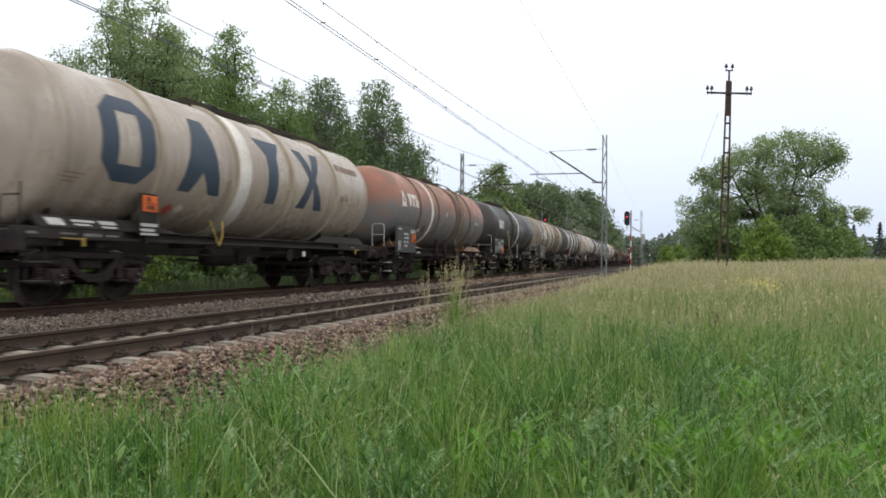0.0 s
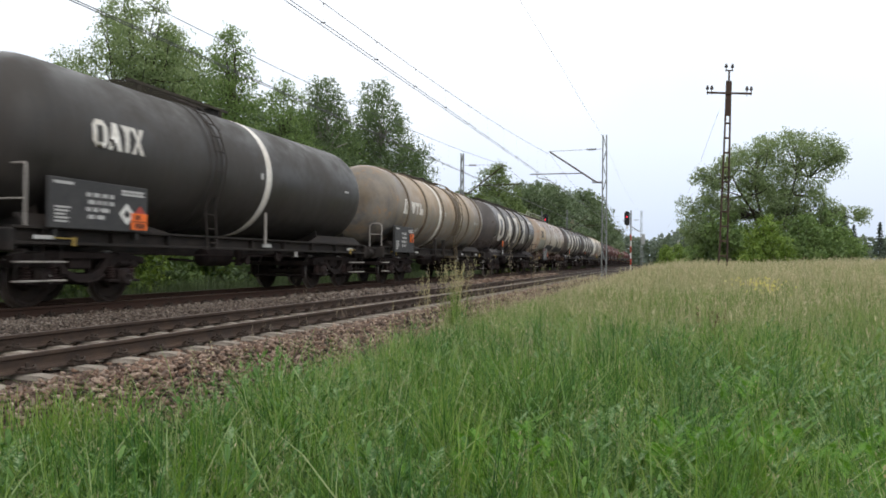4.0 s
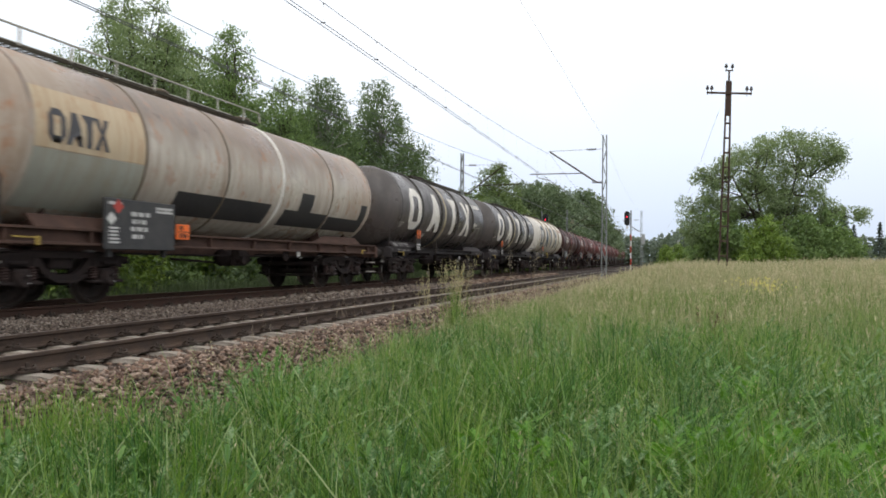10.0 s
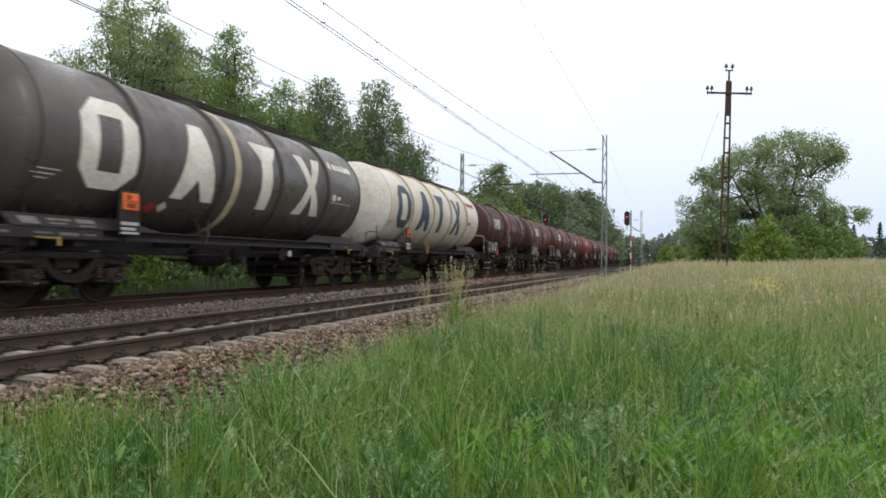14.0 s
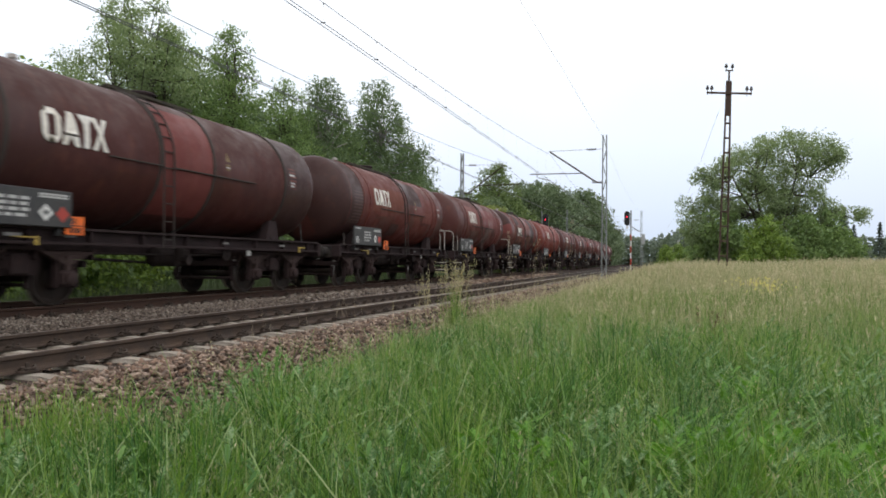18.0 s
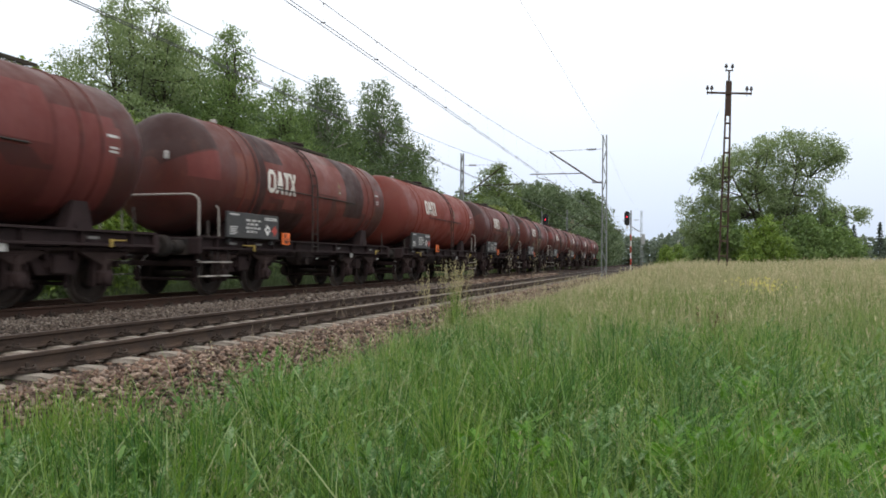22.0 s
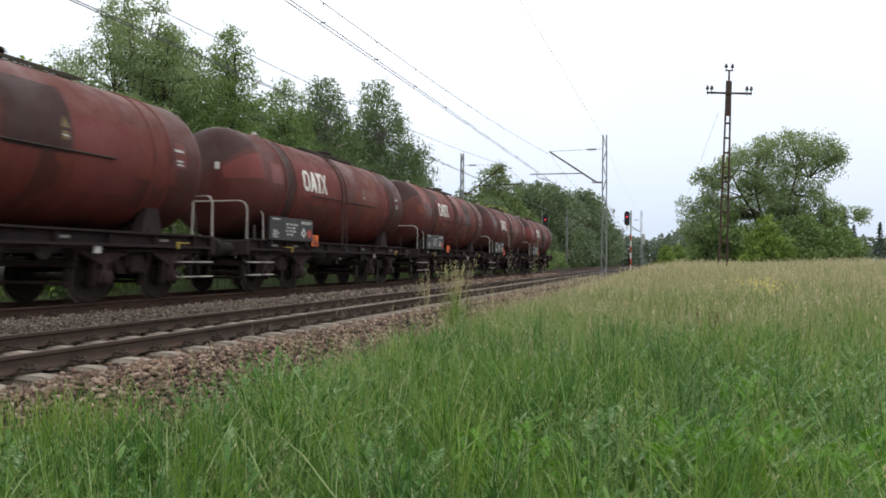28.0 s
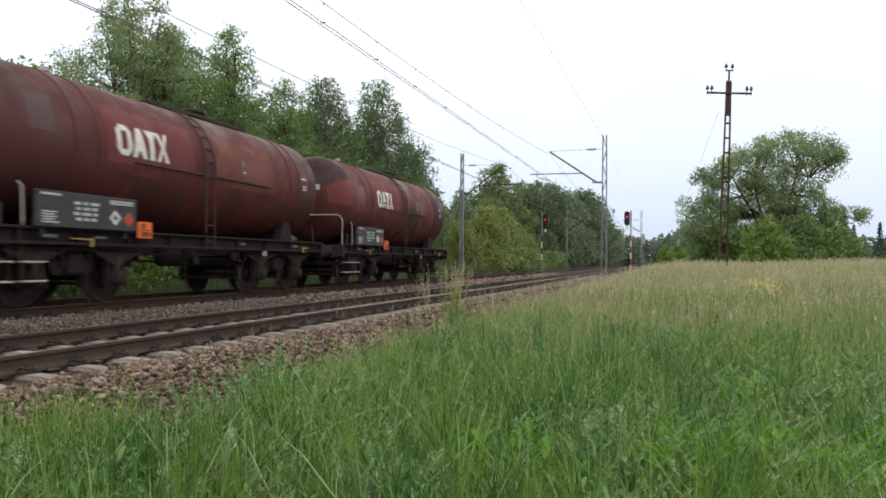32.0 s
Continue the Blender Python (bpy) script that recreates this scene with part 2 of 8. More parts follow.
M["rail_dark"] = worn("handrail_dark", (0.04, 0.036, 0.034), (0.08, 0.06, 0.05), 0.7, 0.1, 6, 0.5)
M["yellow"] = worn("yellow_paint", (0.42, 0.29, 0.05), (0.13, 0.09, 0.04), 0.6, 0, 7, 0.5)
M["grating"] = worn("walkway_grating", (0.055, 0.05, 0.042), (0.10, 0.085, 0.06), 0.8, 0.2, 4, 0.6)
M["bark"] = worn("bark", (0.10, 0.085, 0.07), (0.05, 0.042, 0.035), 0.9, 0, 8, 0.7)
M["birch"] = worn("birch_bark", (0.42, 0.40, 0.37), (0.10, 0.09, 0.08), 0.85, 0, 7, 0.7)
M["leaf_a"] = leafy("leaf_willow", [(0.172, 0.235, 0.113), (0.248, 0.324, 0.163), (0.338, 0.407, 0.228)], 0.5)
M["leaf_b"] = leafy("leaf_mid", [(0.138, 0.210, 0.078), (0.198, 0.288, 0.108), (0.264, 0.366, 0.144)], 0.5)
M["leaf_c"] = leafy("leaf_dark", [(0.097, 0.146, 0.071), (0.140, 0.200, 0.095), (0.189, 0.254, 0.128)], 0.5)
M["leaf_d"] = leafy("leaf_fresh", [(0.11, 0.18, 0.035), (0.18, 0.27, 0.05), (0.26, 0.35, 0.08)], 0.4)
M["leaf_shrub"] = leafy("leaf_shrub", [(0.15, 0.19, 0.055), (0.22, 0.27, 0.08), (0.31, 0.34, 0.12)], 0.45)
M["needle"] = leafy("needle", [(0.045, 0.065, 0.05), (0.06, 0.085, 0.062), (0.08, 0.105, 0.078)], 0.2)
M["grass"] = leafy("grass", [(0.030, 0.092, 0.014), (0.070, 0.173, 0.028), (0.127, 0.272, 0.046), (0.197, 0.358, 0.070), (0.301, 0.462, 0.116), (0.462, 0.508, 0.231)], 0.42, 0.36, 0.40, (0.19, 0.27, 0.075), 0.35, 0.34)
M["grass_deep"] = leafy("grass_deep", [(0.020, 0.072, 0.018), (0.050, 0.138, 0.033), (0.094, 0.209, 0.055), (0.143, 0.275, 0.083)], 0.4, 0.36)
M["grass_far"] = leafy("grass_far", [(0.14, 0.20, 0.06), (0.23, 0.29, 0.115), (0.32, 0.36, 0.165), (0.52, 0.47, 0.32)], 0.4, 0.5, 0.6, (0.46, 0.40, 0.275), 0.12)
M["verge"] = leafy("verge_grass", [(0.05, 0.075, 0.035), (0.09, 0.125, 0.058), (0.14, 0.175, 0.09)], 0.35, 0.5)
M["panicle"] = leafy("green_panicle", [(0.16, 0.22, 0.08), (0.28, 0.32, 0.15), (0.42, 0.42, 0.25), (0.34, 0.30, 0.20)], 0.35, 0.5)
# Woodland leaf colours: some grey haze of distance is mixed into the greens.
M["leaf_wood"] = leafy("leaf_wood", [(0.095, 0.135, 0.075), (0.14, 0.19, 0.105), (0.19, 0.24, 0.135)], 0.45)
M["leaf_wood_b"] = leafy("leaf_wood_olive", [(0.10, 0.145, 0.055), (0.15, 0.205, 0.075), (0.21, 0.27, 0.11)], 0.45)
M["leaf_wood_c"] = leafy("leaf_wood_grey", [(0.132, 0.180, 0.114), (0.186, 0.240, 0.156), (0.240, 0.300, 0.198)], 0.45)
# Far woods: aerial haze is put into this paler, greyer leaf colour.
M["leaf_hazed"] = leafy("leaf_hazed", [(0.13, 0.17, 0.13), (0.17, 0.21, 0.165), (0.21, 0.25, 0.20)], 0.4)
M["weed_bright"] = leafy("bright_leaf", [(0.075, 0.20, 0.02), (0.13, 0.29, 0.035), (0.19, 0.37, 0.06)], 0.4, 0.45)
M["dock"] = leafy("dock_seed", [(0.09, 0.045, 0.025), (0.15, 0.08, 0.045), (0.06, 0.06, 0.03)], 0.3, 0.6)
M["tuft"] = leafy("tuft_grass", [(0.09, 0.20, 0.025), (0.16, 0.29, 0.045), (0.25, 0.38, 0.08), (0.32, 0.40, 0.12)], 0.42, 0.4)
M["grass_pale"] = leafy("broad_grass", [(0.11, 0.22, 0.055), (0.19, 0.31, 0.09), (0.29, 0.40, 0.16), (0.40, 0.45, 0.25)], 0.4, 0.33)
M["weed_pale"] = leafy("feathery_leaf", [(0.05, 0.13, 0.035), (0.14, 0.25, 0.085), (0.31, 0.42, 0.22)], 0.35, 0.45)
M["straw"] = leafy("dry_grass", [(0.38, 0.335, 0.205), (0.52, 0.46, 0.315), (0.68, 0.61, 0.45)], 0.45, 0.6)
M["weed"] = leafy("weed_leaf", [(0.055, 0.14, 0.028), (0.10, 0.21, 0.046), (0.17, 0.30, 0.08)], 0.35, 0.45)
M["reed"] = leafy("reed_head", [(0.22, 0.18, 0.14), (0.36, 0.30, 0.24), (0.28, 0.23, 0.18)], 0.35, 0.7)
M["reed_pale"] = leafy("pale_reed", [(0.34, 0.29, 0.17), (0.52, 0.45, 0.29), (0.38, 0.37, 0.19)], 0.35, 0.7)
M["petal"] = leafy("yellow_flower", [(0.58, 0.50, 0.12), (0.72, 0.65, 0.22), (0.82, 0.76, 0.36)], 0.3, 0.6)
M["elder"] = leafy("cream_flower", [(0.45, 0.44, 0.28), (0.65, 0.63, 0.45), (0.55, 0.53, 0.36)], 0.3, 0.6)


def lamp_glow(name, colour, strength):
    m, nt, bsdf, _ = material(name)
    bsdf.inputs["Base Color"].default_value = (*colour, 1)
    bsdf.inputs["Emission Color"].default_value = (*colour, 1)
    bsdf.inputs["Emission Strength"].default_value = strength
    bsdf.inputs["Roughness"].default_value = 0.3
    return m


M["red_light"] = lamp_glow("red_signal_light", (1.0, 0.02, 0.05), 4.0)


# ---------------------------------------------------------------- mesh helpers
class Shape:
    """Collects the faces of one part; each face has a material slot."""

    def __init__(self):
        self.v, self.f, self.s = [], [], []

    def add(self, verts, faces, slot=0, m=None):
        n = len(self.v)
        self.v.extend([tuple(m @ Vector(p)) for p in verts] if m else verts)
        self.f.extend([tuple(i + n for i in f) for f in faces])
        self.s.extend([slot] * len(faces))
        return self

    def box(self, c, size, b=0.0, slot=0, m=None):
        """A box with its edges chamfered by b."""
        x, y, z = (d / 2 for d in size)
        if b <= 0:
            vs = [(c[0] + sx * x, c[1] + sy * y, c[2] + sz * z) for sx in (-1, 1) for sy in (-1, 1) for sz in (-1, 1)]
            return self.add(vs, [(0, 1, 3, 2), (4, 6, 7, 5), (0, 4, 5, 1), (2, 3, 7, 6), (0, 2, 6, 4), (1, 5, 7, 3)], slot, m)
        b = min(b, x * 0.9, y * 0.9, z * 0.9)
        bm = bmesh.new()
        bmesh.ops.create_cube(bm, size=2.0)
        for p in bm.verts:
            p.co = Vector((p.co.x * x, p.co.y * y, p.co.z * z))
        bmesh.ops.bevel(bm, geom=bm.edges[:], offset=b, segments=1, affect="EDGES")
        bm.verts.index_update()
        vs = [(p.co.x + c[0], p.co.y + c[1], p.co.z + c[2]) for p in bm.verts]
        fs = [tuple(p.index for p in f.verts) for f in bm.faces]
        bm.free()
        return self.add(vs, fs, slot, m)

    def rod(self, a, b, r, r2=None, n=8, slot=0, caps=True, m=None):
        a, b = Vector(a), Vector(b)
        r2 = r if r2 is None else r2
        d = (b - a).normalized()
        u = d.orthogonal().normalized()
        w = d.cross(u)
        vs = []
        for p, q in ((a, r), (b, r2)):
            for i in range(n):
                t = 2 * math.pi * i / n
                vs.append(tuple(p + (u * math.cos(t) + w * math.sin(t)) * q))
        fs = [(i, (i + 1) % n, n + (i + 1) % n, n + i) for i in range(n)]
        if caps:
            fs += [tuple(range(n - 1, -1, -1)), tuple(range(n, 2 * n))]
        return self.add(vs, fs, slot, m)

    def tube(self, path, r, n=6, slot=0):
        """A bent pipe through the points of path, with mitred corners."""
        pts = [Vector(p) for p in path]
        rings = []
        up = None
        for i, p in enumerate(pts):
            d = ((pts[min(i + 1, len(pts) - 1)] - p).normalized() + (p - pts[max(i - 1, 0)]).normalized()).normalized()
            if up is None:
                up = d.orthogonal().normalized()
            up = (up - d * up.dot(d)).normalized()
            w = d.cross(up)
            rings.append([tuple(p + (up * math.cos(2 * math.pi * k / n) + w * math.sin(2 * math.pi * k / n)) * r) for k in range(n)])
        vs = [q for ring in rings for q in ring]
        fs = [(i * n + k, i * n + (k + 1) % n, (i + 1) * n + (k + 1) % n, (i + 1) * n + k) for i in range(len(pts) - 1) for k in range(n)]
        fs += [tuple(range(n - 1, -1, -1)), tuple(range((len(pts) - 1) * n, len(pts) * n))]
        return self.add(vs, fs, slot)

    def lathe(self, profile, axis, n=24, slot=0, c=(0, 0, 0), slots=None):
        """Turns (along, radius) pairs round the axis x or y through c."""
        vs, fs = [], []
        for a, r in profile:
            for i in range(n):
                t = 2 * math.pi * i / n
                p = (a, r * math.cos(t), r * math.sin(t)) if axis == "x" else (r * math.cos(t), a, r * math.sin(t))
                vs.append((p[0] + c[0], p[1] + c[1], p[2] + c[2]))
        start = len(self.f)
        for j in range(len(profile) - 1):
            for i in range(n):
                q = (j * n + i, j * n + (i + 1) % n, (j + 1) * n + (i + 1) % n, (j + 1) * n + i)
                fs.append(q if axis == "x" else q[::-1])
        self.add(vs, fs, slot)
        if slots:
            for j, s in slots.items():
                for i in range(n):
                    self.s[start + j * n + i] = s
        return self

    def prism(self, outline, lo, hi, axis="x", slot=0):
        """An outline pushed along an axis from lo to hi (axis x: outline in y, z; axis y: in x, z; axis z: in x, y)."""
        put = {"x": lambda a, b, t: (t, a, b), "y": lambda a, b, t: (a, t, b), "z": lambda a, b, t: (a, b, t)}[axis]
        n = len(outline)
        vs = [put(a, b, lo) for a, b in outline] + [put(a, b, hi) for a, b in outline]
        fs = [(i, (i + 1) % n, n + (i + 1) % n, n + i) for i in range(n)] + [tuple(range(n - 1, -1, -1)), tuple(range(n, 2 * n))]
        return self.add(vs, fs, slot)

    def mesh(self, name, mats, smooth=False, keep_sharp=35, weld=0.0):
        me = bpy.data.meshes.new(name)
        me.from_pydata(self.v, [], self.f)
        for k in mats if isinstance(mats, (list, tuple)) else [mats]:
            me.materials.append(M[k] if isinstance(k, str) else k)
        me.polygons.foreach_set("material_index", self.s)
        bm = bmesh.new()
        bm.from_mesh(me)
        if weld:
            bmesh.ops.remove_doubles(bm, verts=bm.verts[:], dist=weld)
        bmesh.ops.recalc_face_normals(bm, faces=bm.faces[:])
        bm.to_mesh(me)
        bm.free()
        if smooth:
            me.polygons.foreach_set("use_smooth", [True] * len(me.polygons))
            me.set_sharp_from_angle(angle=radians(keep_sharp))
        me.update()
        return me


def soup(name, verts, faces, mat, smooth=False):
    """One mesh from numpy arrays of vertices and triangles."""
    me = bpy.data.meshes.new(name)
    verts, faces = np.ascontiguousarray(verts, dtype=np.float32), np.ascontiguousarray(faces, dtype=np.int32)
    me.vertices.add(len(verts))
    me.vertices.foreach_set("co", verts.ravel())
    me.loops.add(faces.size)
    me.loops.foreach_set("vertex_index", faces.ravel())
    me.polygons.add(len(faces))
    me.polygons.foreach_set("loop_start", np.arange(len(faces), dtype=np.int32) * faces.shape[1])
    me.materials.append(M[mat] if isinstance(mat, str) else mat)
    me.update(calc_edges=True)
    if smooth:
        me.polygons.foreach_set("use_smooth", [True] * len(me.polygons))
    return me


def part(name, mesh, parent, loc=(0, 0, 0), label="", turn=(0, 0, 0)):
    """Links a mesh as one object under a thing or under a part. Fine writing counts as stuff."""
    ob = new(name, mesh)
    if name in ("lettering", "plate_marking"):
        ob["kind"] = "stuff"
    ob.parent = parent
    ob.matrix_basis = pose(*loc, *turn)
    if label:
        ob["label"] = label
    return ob


def ss(a, b, v):
    t = np.clip((v - a) / (b - a), 0, 1)
    return t * t * (3 - 2 * t)


def track_x(y, off=0.0):
    return -off - BEND * y * y / 2


def height(x, y):
    """The height of the meadow and of the ground beside the tracks."""
    x, y = np.asarray(x, dtype=float), np.asarray(y, dtype=float)
    xs = x + BEND * np.clip(y, -200, 300) ** 2 / 2
    far = ss(5, 36, y)
    right = -0.62 + far * (0.06 + 0.78 * ss(-4.0, 0.8, xs)) + 0.018 * np.clip(xs, 0, 25) * far
    left = -0.45 - 0.25 * ss(-13.5, -17, xs) + 0.3 * far
    z = np.where(xs > -8.5, right, left)
    z = np.where((xs > -13.6) & (xs < -4.7), -0.75, z)
    z = z + 0.05 * np.sin(x * 0.9 + 1.3) * np.cos(y * 0.7) + 0.03 * np.sin(x * 2.3 + y * 1.7)
    return z


# ---------------------------------------------------------------- ground
def ground_sheet():
    xs = np.concatenate([np.linspace(-900, -60, 12), np.linspace(-50, -18, 12), np.arange(-17, 12.01, 0.5), np.linspace(14, 60, 14), np.linspace(90, 900, 10)])
    ys = np.concatenate([np.linspace(-300, -20, 8), np.arange(-12, 45, 0.6), np.linspace(46, 140, 40), np.linspace(160, 1800, 16)])
    gx, gy = np.meshgrid(xs, ys)
    gz = height(gx, gy)
    v = np.stack([gx.ravel(), gy.ravel(), gz.ravel()], -1)
    nx, ny = len(xs), len(ys)
    i, j = np.meshgrid(np.arange(nx - 1), np.arange(ny - 1))
    a = (j * nx + i).ravel()
    f = np.stack([a, a + 1, a + nx + 1, a + nx], -1)
    ob = new("ground", soup("ground", v, f, "soil", True))
    return tagged(ob, "grassy meadow ground beside the railway line", "ground", kind="structure")


ground_sheet()


# ---------------------------------------------------------------- railway: bed, rails, sleepers
TRACK_Y = np.concatenate([np.arange(-24, 60, 3.0), np.arange(60, 421, 10.0)])


def sweep(shape, outline, ys, base, dz=0.0, slots=None):
    """Pushes a closed outline (offset from the line, height) along the bend of the tracks."""
    n = len(outline)
    vs = [(track_x(y, base) + u, y, w + dz) for y in ys for u, w in outline]
    n0 = len(shape.v)
    shape.v.extend(vs)
    for j in range(len(ys) - 1):
        for i in range(n):
            k = (i + 1) % n
            shape.f.append((n0 + j * n + i, n0 + j * n + k, n0 + (j + 1) * n + k, n0 + (j + 1) * n + i))
            shape.s.append(slots[i] if slots else 0)
    shape.f.append(tuple(n0 + i for i in range(n)))
    shape.f.append(tuple(n0 + (len(ys) - 1) * n + i for i in reversed(range(n))))
    shape.s.extend([0, 0])


def bed_height(u):
    """The ballast's height at u metres to the meadow side of the near track's line."""
    return float(np.interp(u, [-6.5, -5.75, -5.4, -2.75, -2.2, -1.5, 1.5, 1.68, 2.6], [-0.85, -0.13, -0.125, -0.07, -0.08, -0.225, -0.225, -0.23, -0.80]))


def ballast():
    s = Shape()
    top = [(u, bed_height(u)) for u in (-6.5, -5.75, -5.4, -2.75, -2.2, -1.5, 1.5, 1.68, 2.6)]
    sweep(s, [(2.6, -1.2)] + top[::-1] + [(-6.5, -1.2)], TRACK_Y, NEAR_X)
    bed = new("ballast_bed", s.mesh("ballast_bed", "bed"))
    tagged(bed, "brown crushed stone ballast bed carrying two tracks", "ballast", kind="structure")
    rng = np.random.default_rng(5)
    zones = [(1.2, 2.75, 3.2, 13, 980, 0.018, 0.040), (1.2, 2.7, 13, 30, 230, 0.028, 0.052), (-1.25, 1.25, 3.0, 16, 260, 0.024, 0.046),
             (-2.9, -1.2, 3.0, 16, 1100, 0.012, 0.027), (-2.9, -1.2, 16, 30, 120, 0.035, 0.06), (-1.25, 1.25, 16, 30, 80, 0.035, 0.06),
             (-5.7, -2.9, 3, 16, 50, 0.035, 0.055), (-2.9, 2.7, 30, 60, 26, 0.05, 0.09), (-6.3, -5.6, 3, 20, 60, 0.035, 0.06)]
    cs, rs, fine = [], [], []
    for u0, u1, y0, y1, dens, r0, r1 in zones:
        n = int((u1 - u0) * (y1 - y0) * dens)
        u, y = rng.uniform(u0, u1, n), rng.uniform(y0, y1, n)
        on_sleeper = (np.abs((y - 5.365 + 0.3) % 0.6 - 0.3) < 0.115) & ((np.abs(u) < 1.27) | (np.abs(u + FAR_X - NEAR_X) < 1.27))
        u, y = u[~on_sleeper], y[~on_sleeper]
        n = len(u)
        z = np.interp(u, [-6.5, -5.75, -5.4, -2.75, -2.2, -1.5, 1.5, 1.68, 2.6, 3.0], [-0.85, -0.13, -0.125, -0.07, -0.08, -0.225, -0.225, -0.23, -0.80, -0.80])
        z = z - np.where(np.abs(u) < 1.25, 0.03, 0.0)
        cs.append(np.stack([-NEAR_X - BEND * y * y / 2 + u, y, z + rng.uniform(-0.020, 0.034, n)], -1))
        rs.append(rng.uniform(r0, r1, n))
        fine.append(np.full(n, u1 < -1.0))
    c, r = np.concatenate(cs), np.concatenate(rs)
    n = len(c)
    cube = np.array([(x, y, z) for x in (-1, 1) for y in (-1, 1) for z in (-1, 1)], float) * 0.62
    v = cube[None] + rng.normal(0, 0.24, (n, 8, 3))
    v *= rng.uniform(0.7, 1.3, (n, 1, 3)) * np.array([1.4, 0.9, 0.55]) * r[:, None, None]
    ang = rng.uniform(0, math.pi, n)
    ca, sa = np.cos(ang)[:, None], np.sin(ang)[:, None]
    tilt = rng.normal(0, 0.6, n)
    ct, st = np.cos(tilt)[:, None], np.sin(tilt)[:, None]
    x, y, z = v[..., 0] * ca - v[..., 1] * sa, v[..., 0] * sa + v[..., 1] * ca, v[..., 2]
    v = np.stack([x, y * ct - z * st, y * st + z * ct], -1) + c[:, None]
    q = np.array([(0, 1, 3, 2), (4, 6, 7, 5), (0, 4, 5, 1), (2, 3, 7, 6), (0, 2, 6, 4), (1, 5, 7, 3)])
    tri = np.concatenate([q[:, :3], q[:, [0, 2, 3]]])
    fine = np.concatenate(fine)
    for pick, mat, label in ((~fine, "stone", "loose angular brown ballast stones on the shoulder"), (fine, "stone_fine", "fine grey-brown ballast stones between the tracks")):
        w = v[pick]
        f = (np.arange(len(w)) * 8)[:, None, None] + tri[None]
        tagged(new("ballast_stones", soup("ballast_stones", w.reshape(-1, 3), f.reshape(-1, 3), mat)), label, "stones", kind="stuff")


RAIL = [(-0.075, -0.172), (0.075, -0.172), (0.075, -0.160), (0.018, -0.140), (0.010, -0.120), (0.010, -0.050), (0.036, -0.036), (0.036, -0.006),
        (0.026, 0.0), (-0.026, 0.0), (-0.036, -0.006), (-0.036, -0.036), (-0.010, -0.050), (-0.010, -0.120), (-0.018, -0.140), (-0.075, -0.160)]


def tracks():
    sleeper_shape = Shape()
    half = [(-1.28, -0.36), (1.28, -0.36), (1.28, -0.205), (1.08, -0.178), (0.45, -0.178), (0.3, -0.195), (-0.3, -0.195), (-0.45, -0.178), (-1.08, -0.178), (-1.28, -0.205)]
    n = len(half)
    vs = []
    for t, s_ in ((-1, 1.0), (1, 1.0)):
        vs += [(x, t * (0.14 if z < -0.3 else 0.078), z) for x, z in half]
    sleeper_shape.add(vs, [(i, (i + 1) % n, n + (i + 1) % n, n + i) for i in range(n)] + [tuple(range(n - 1, -1, -1)), tuple(range(n, 2 * n))])
    sleeper_mesh = sleeper_shape.mesh("sleeper", "concrete")
    fast = Shape()
    for side in (-1, 1):
        fast.box((side * 0.105, 0, -0.156), (0.10, 0.19, 0.03), 0.005)
        fast.tube([(side * 0.06, -0.06, -0.140), (side * 0.12, -0.075, -0.105), (side * 0.155, -0.04, -0.125), (side * 0.155, 0.04, -0.125), (side * 0.12, 0.075, -0.105), (side * 0.06, 0.06, -0.140)], 0.015, 5)
        fast.rod((side * 0.105, 0, -0.15), (side * 0.105, 0, -0.075), 0.020, n=6)
    fast_mesh = fast.mesh("fastening", "clip")
    for name, base, dz, mat in (("near_track", NEAR_X, 0.0, ["rail", "rail_top"]), ("far_track", FAR_X, FAR_Z, ["rail_far", "rail_top"])):
        root = new(name)
        tagged(root, "railway track on concrete sleepers" if base == NEAR_X else "rust-brown railway track under the passing train", "railway track", kind="structure")
        for off in (-0.7525, 0.7525):
            s = Shape()
            slots = [0] * len(RAIL)
            slots[8] = 1
            sweep(s, [(u + off, w) for u, w in RAIL], TRACK_Y, base, dz, slots)
            part("rail", s.mesh("rail", mat), root)
        y0 = 5.365 - 0.6 * 12
        near_n = 95 if base == NEAR_X else 60
        rest = Shape()
        for i in range(320):
            y = y0 + 0.6 * i
            if i < near_n:
                sl = part("sleeper", sleeper_mesh, root, (track_x(y, base), y, dz + random.uniform(-0.008, 0.004)), turn=(0, 0, math.degrees(BEND * y) + random.uniform(-0.5, 0.5)))
                if i < 62:
                    for off in (-0.7525, 0.7525):
                        part("fastening", fast_mesh, sl, (off, 0, 0))
            else:
                rest.add([(p[0] + track_x(y, base), p[1] + y, p[2] + dz) for p in vs], [(k, (k + 1) % n, n + (k + 1) % n, n + k) for k in range(n)])
        tagged(part("distant_sleepers", rest.mesh("distant_sleepers", "concrete"), root), kind="stuff")


ballast()
tracks()


# ---------------------------------------------------------------- tank wagons
# In a wagon's space: y runs back along the train, x to the meadow side, z = 0 is the rail top.
CACHE = {}


def cached(key, make):
    if key not in CACHE:
        CACHE[key] = make()
    return CACHE[key]


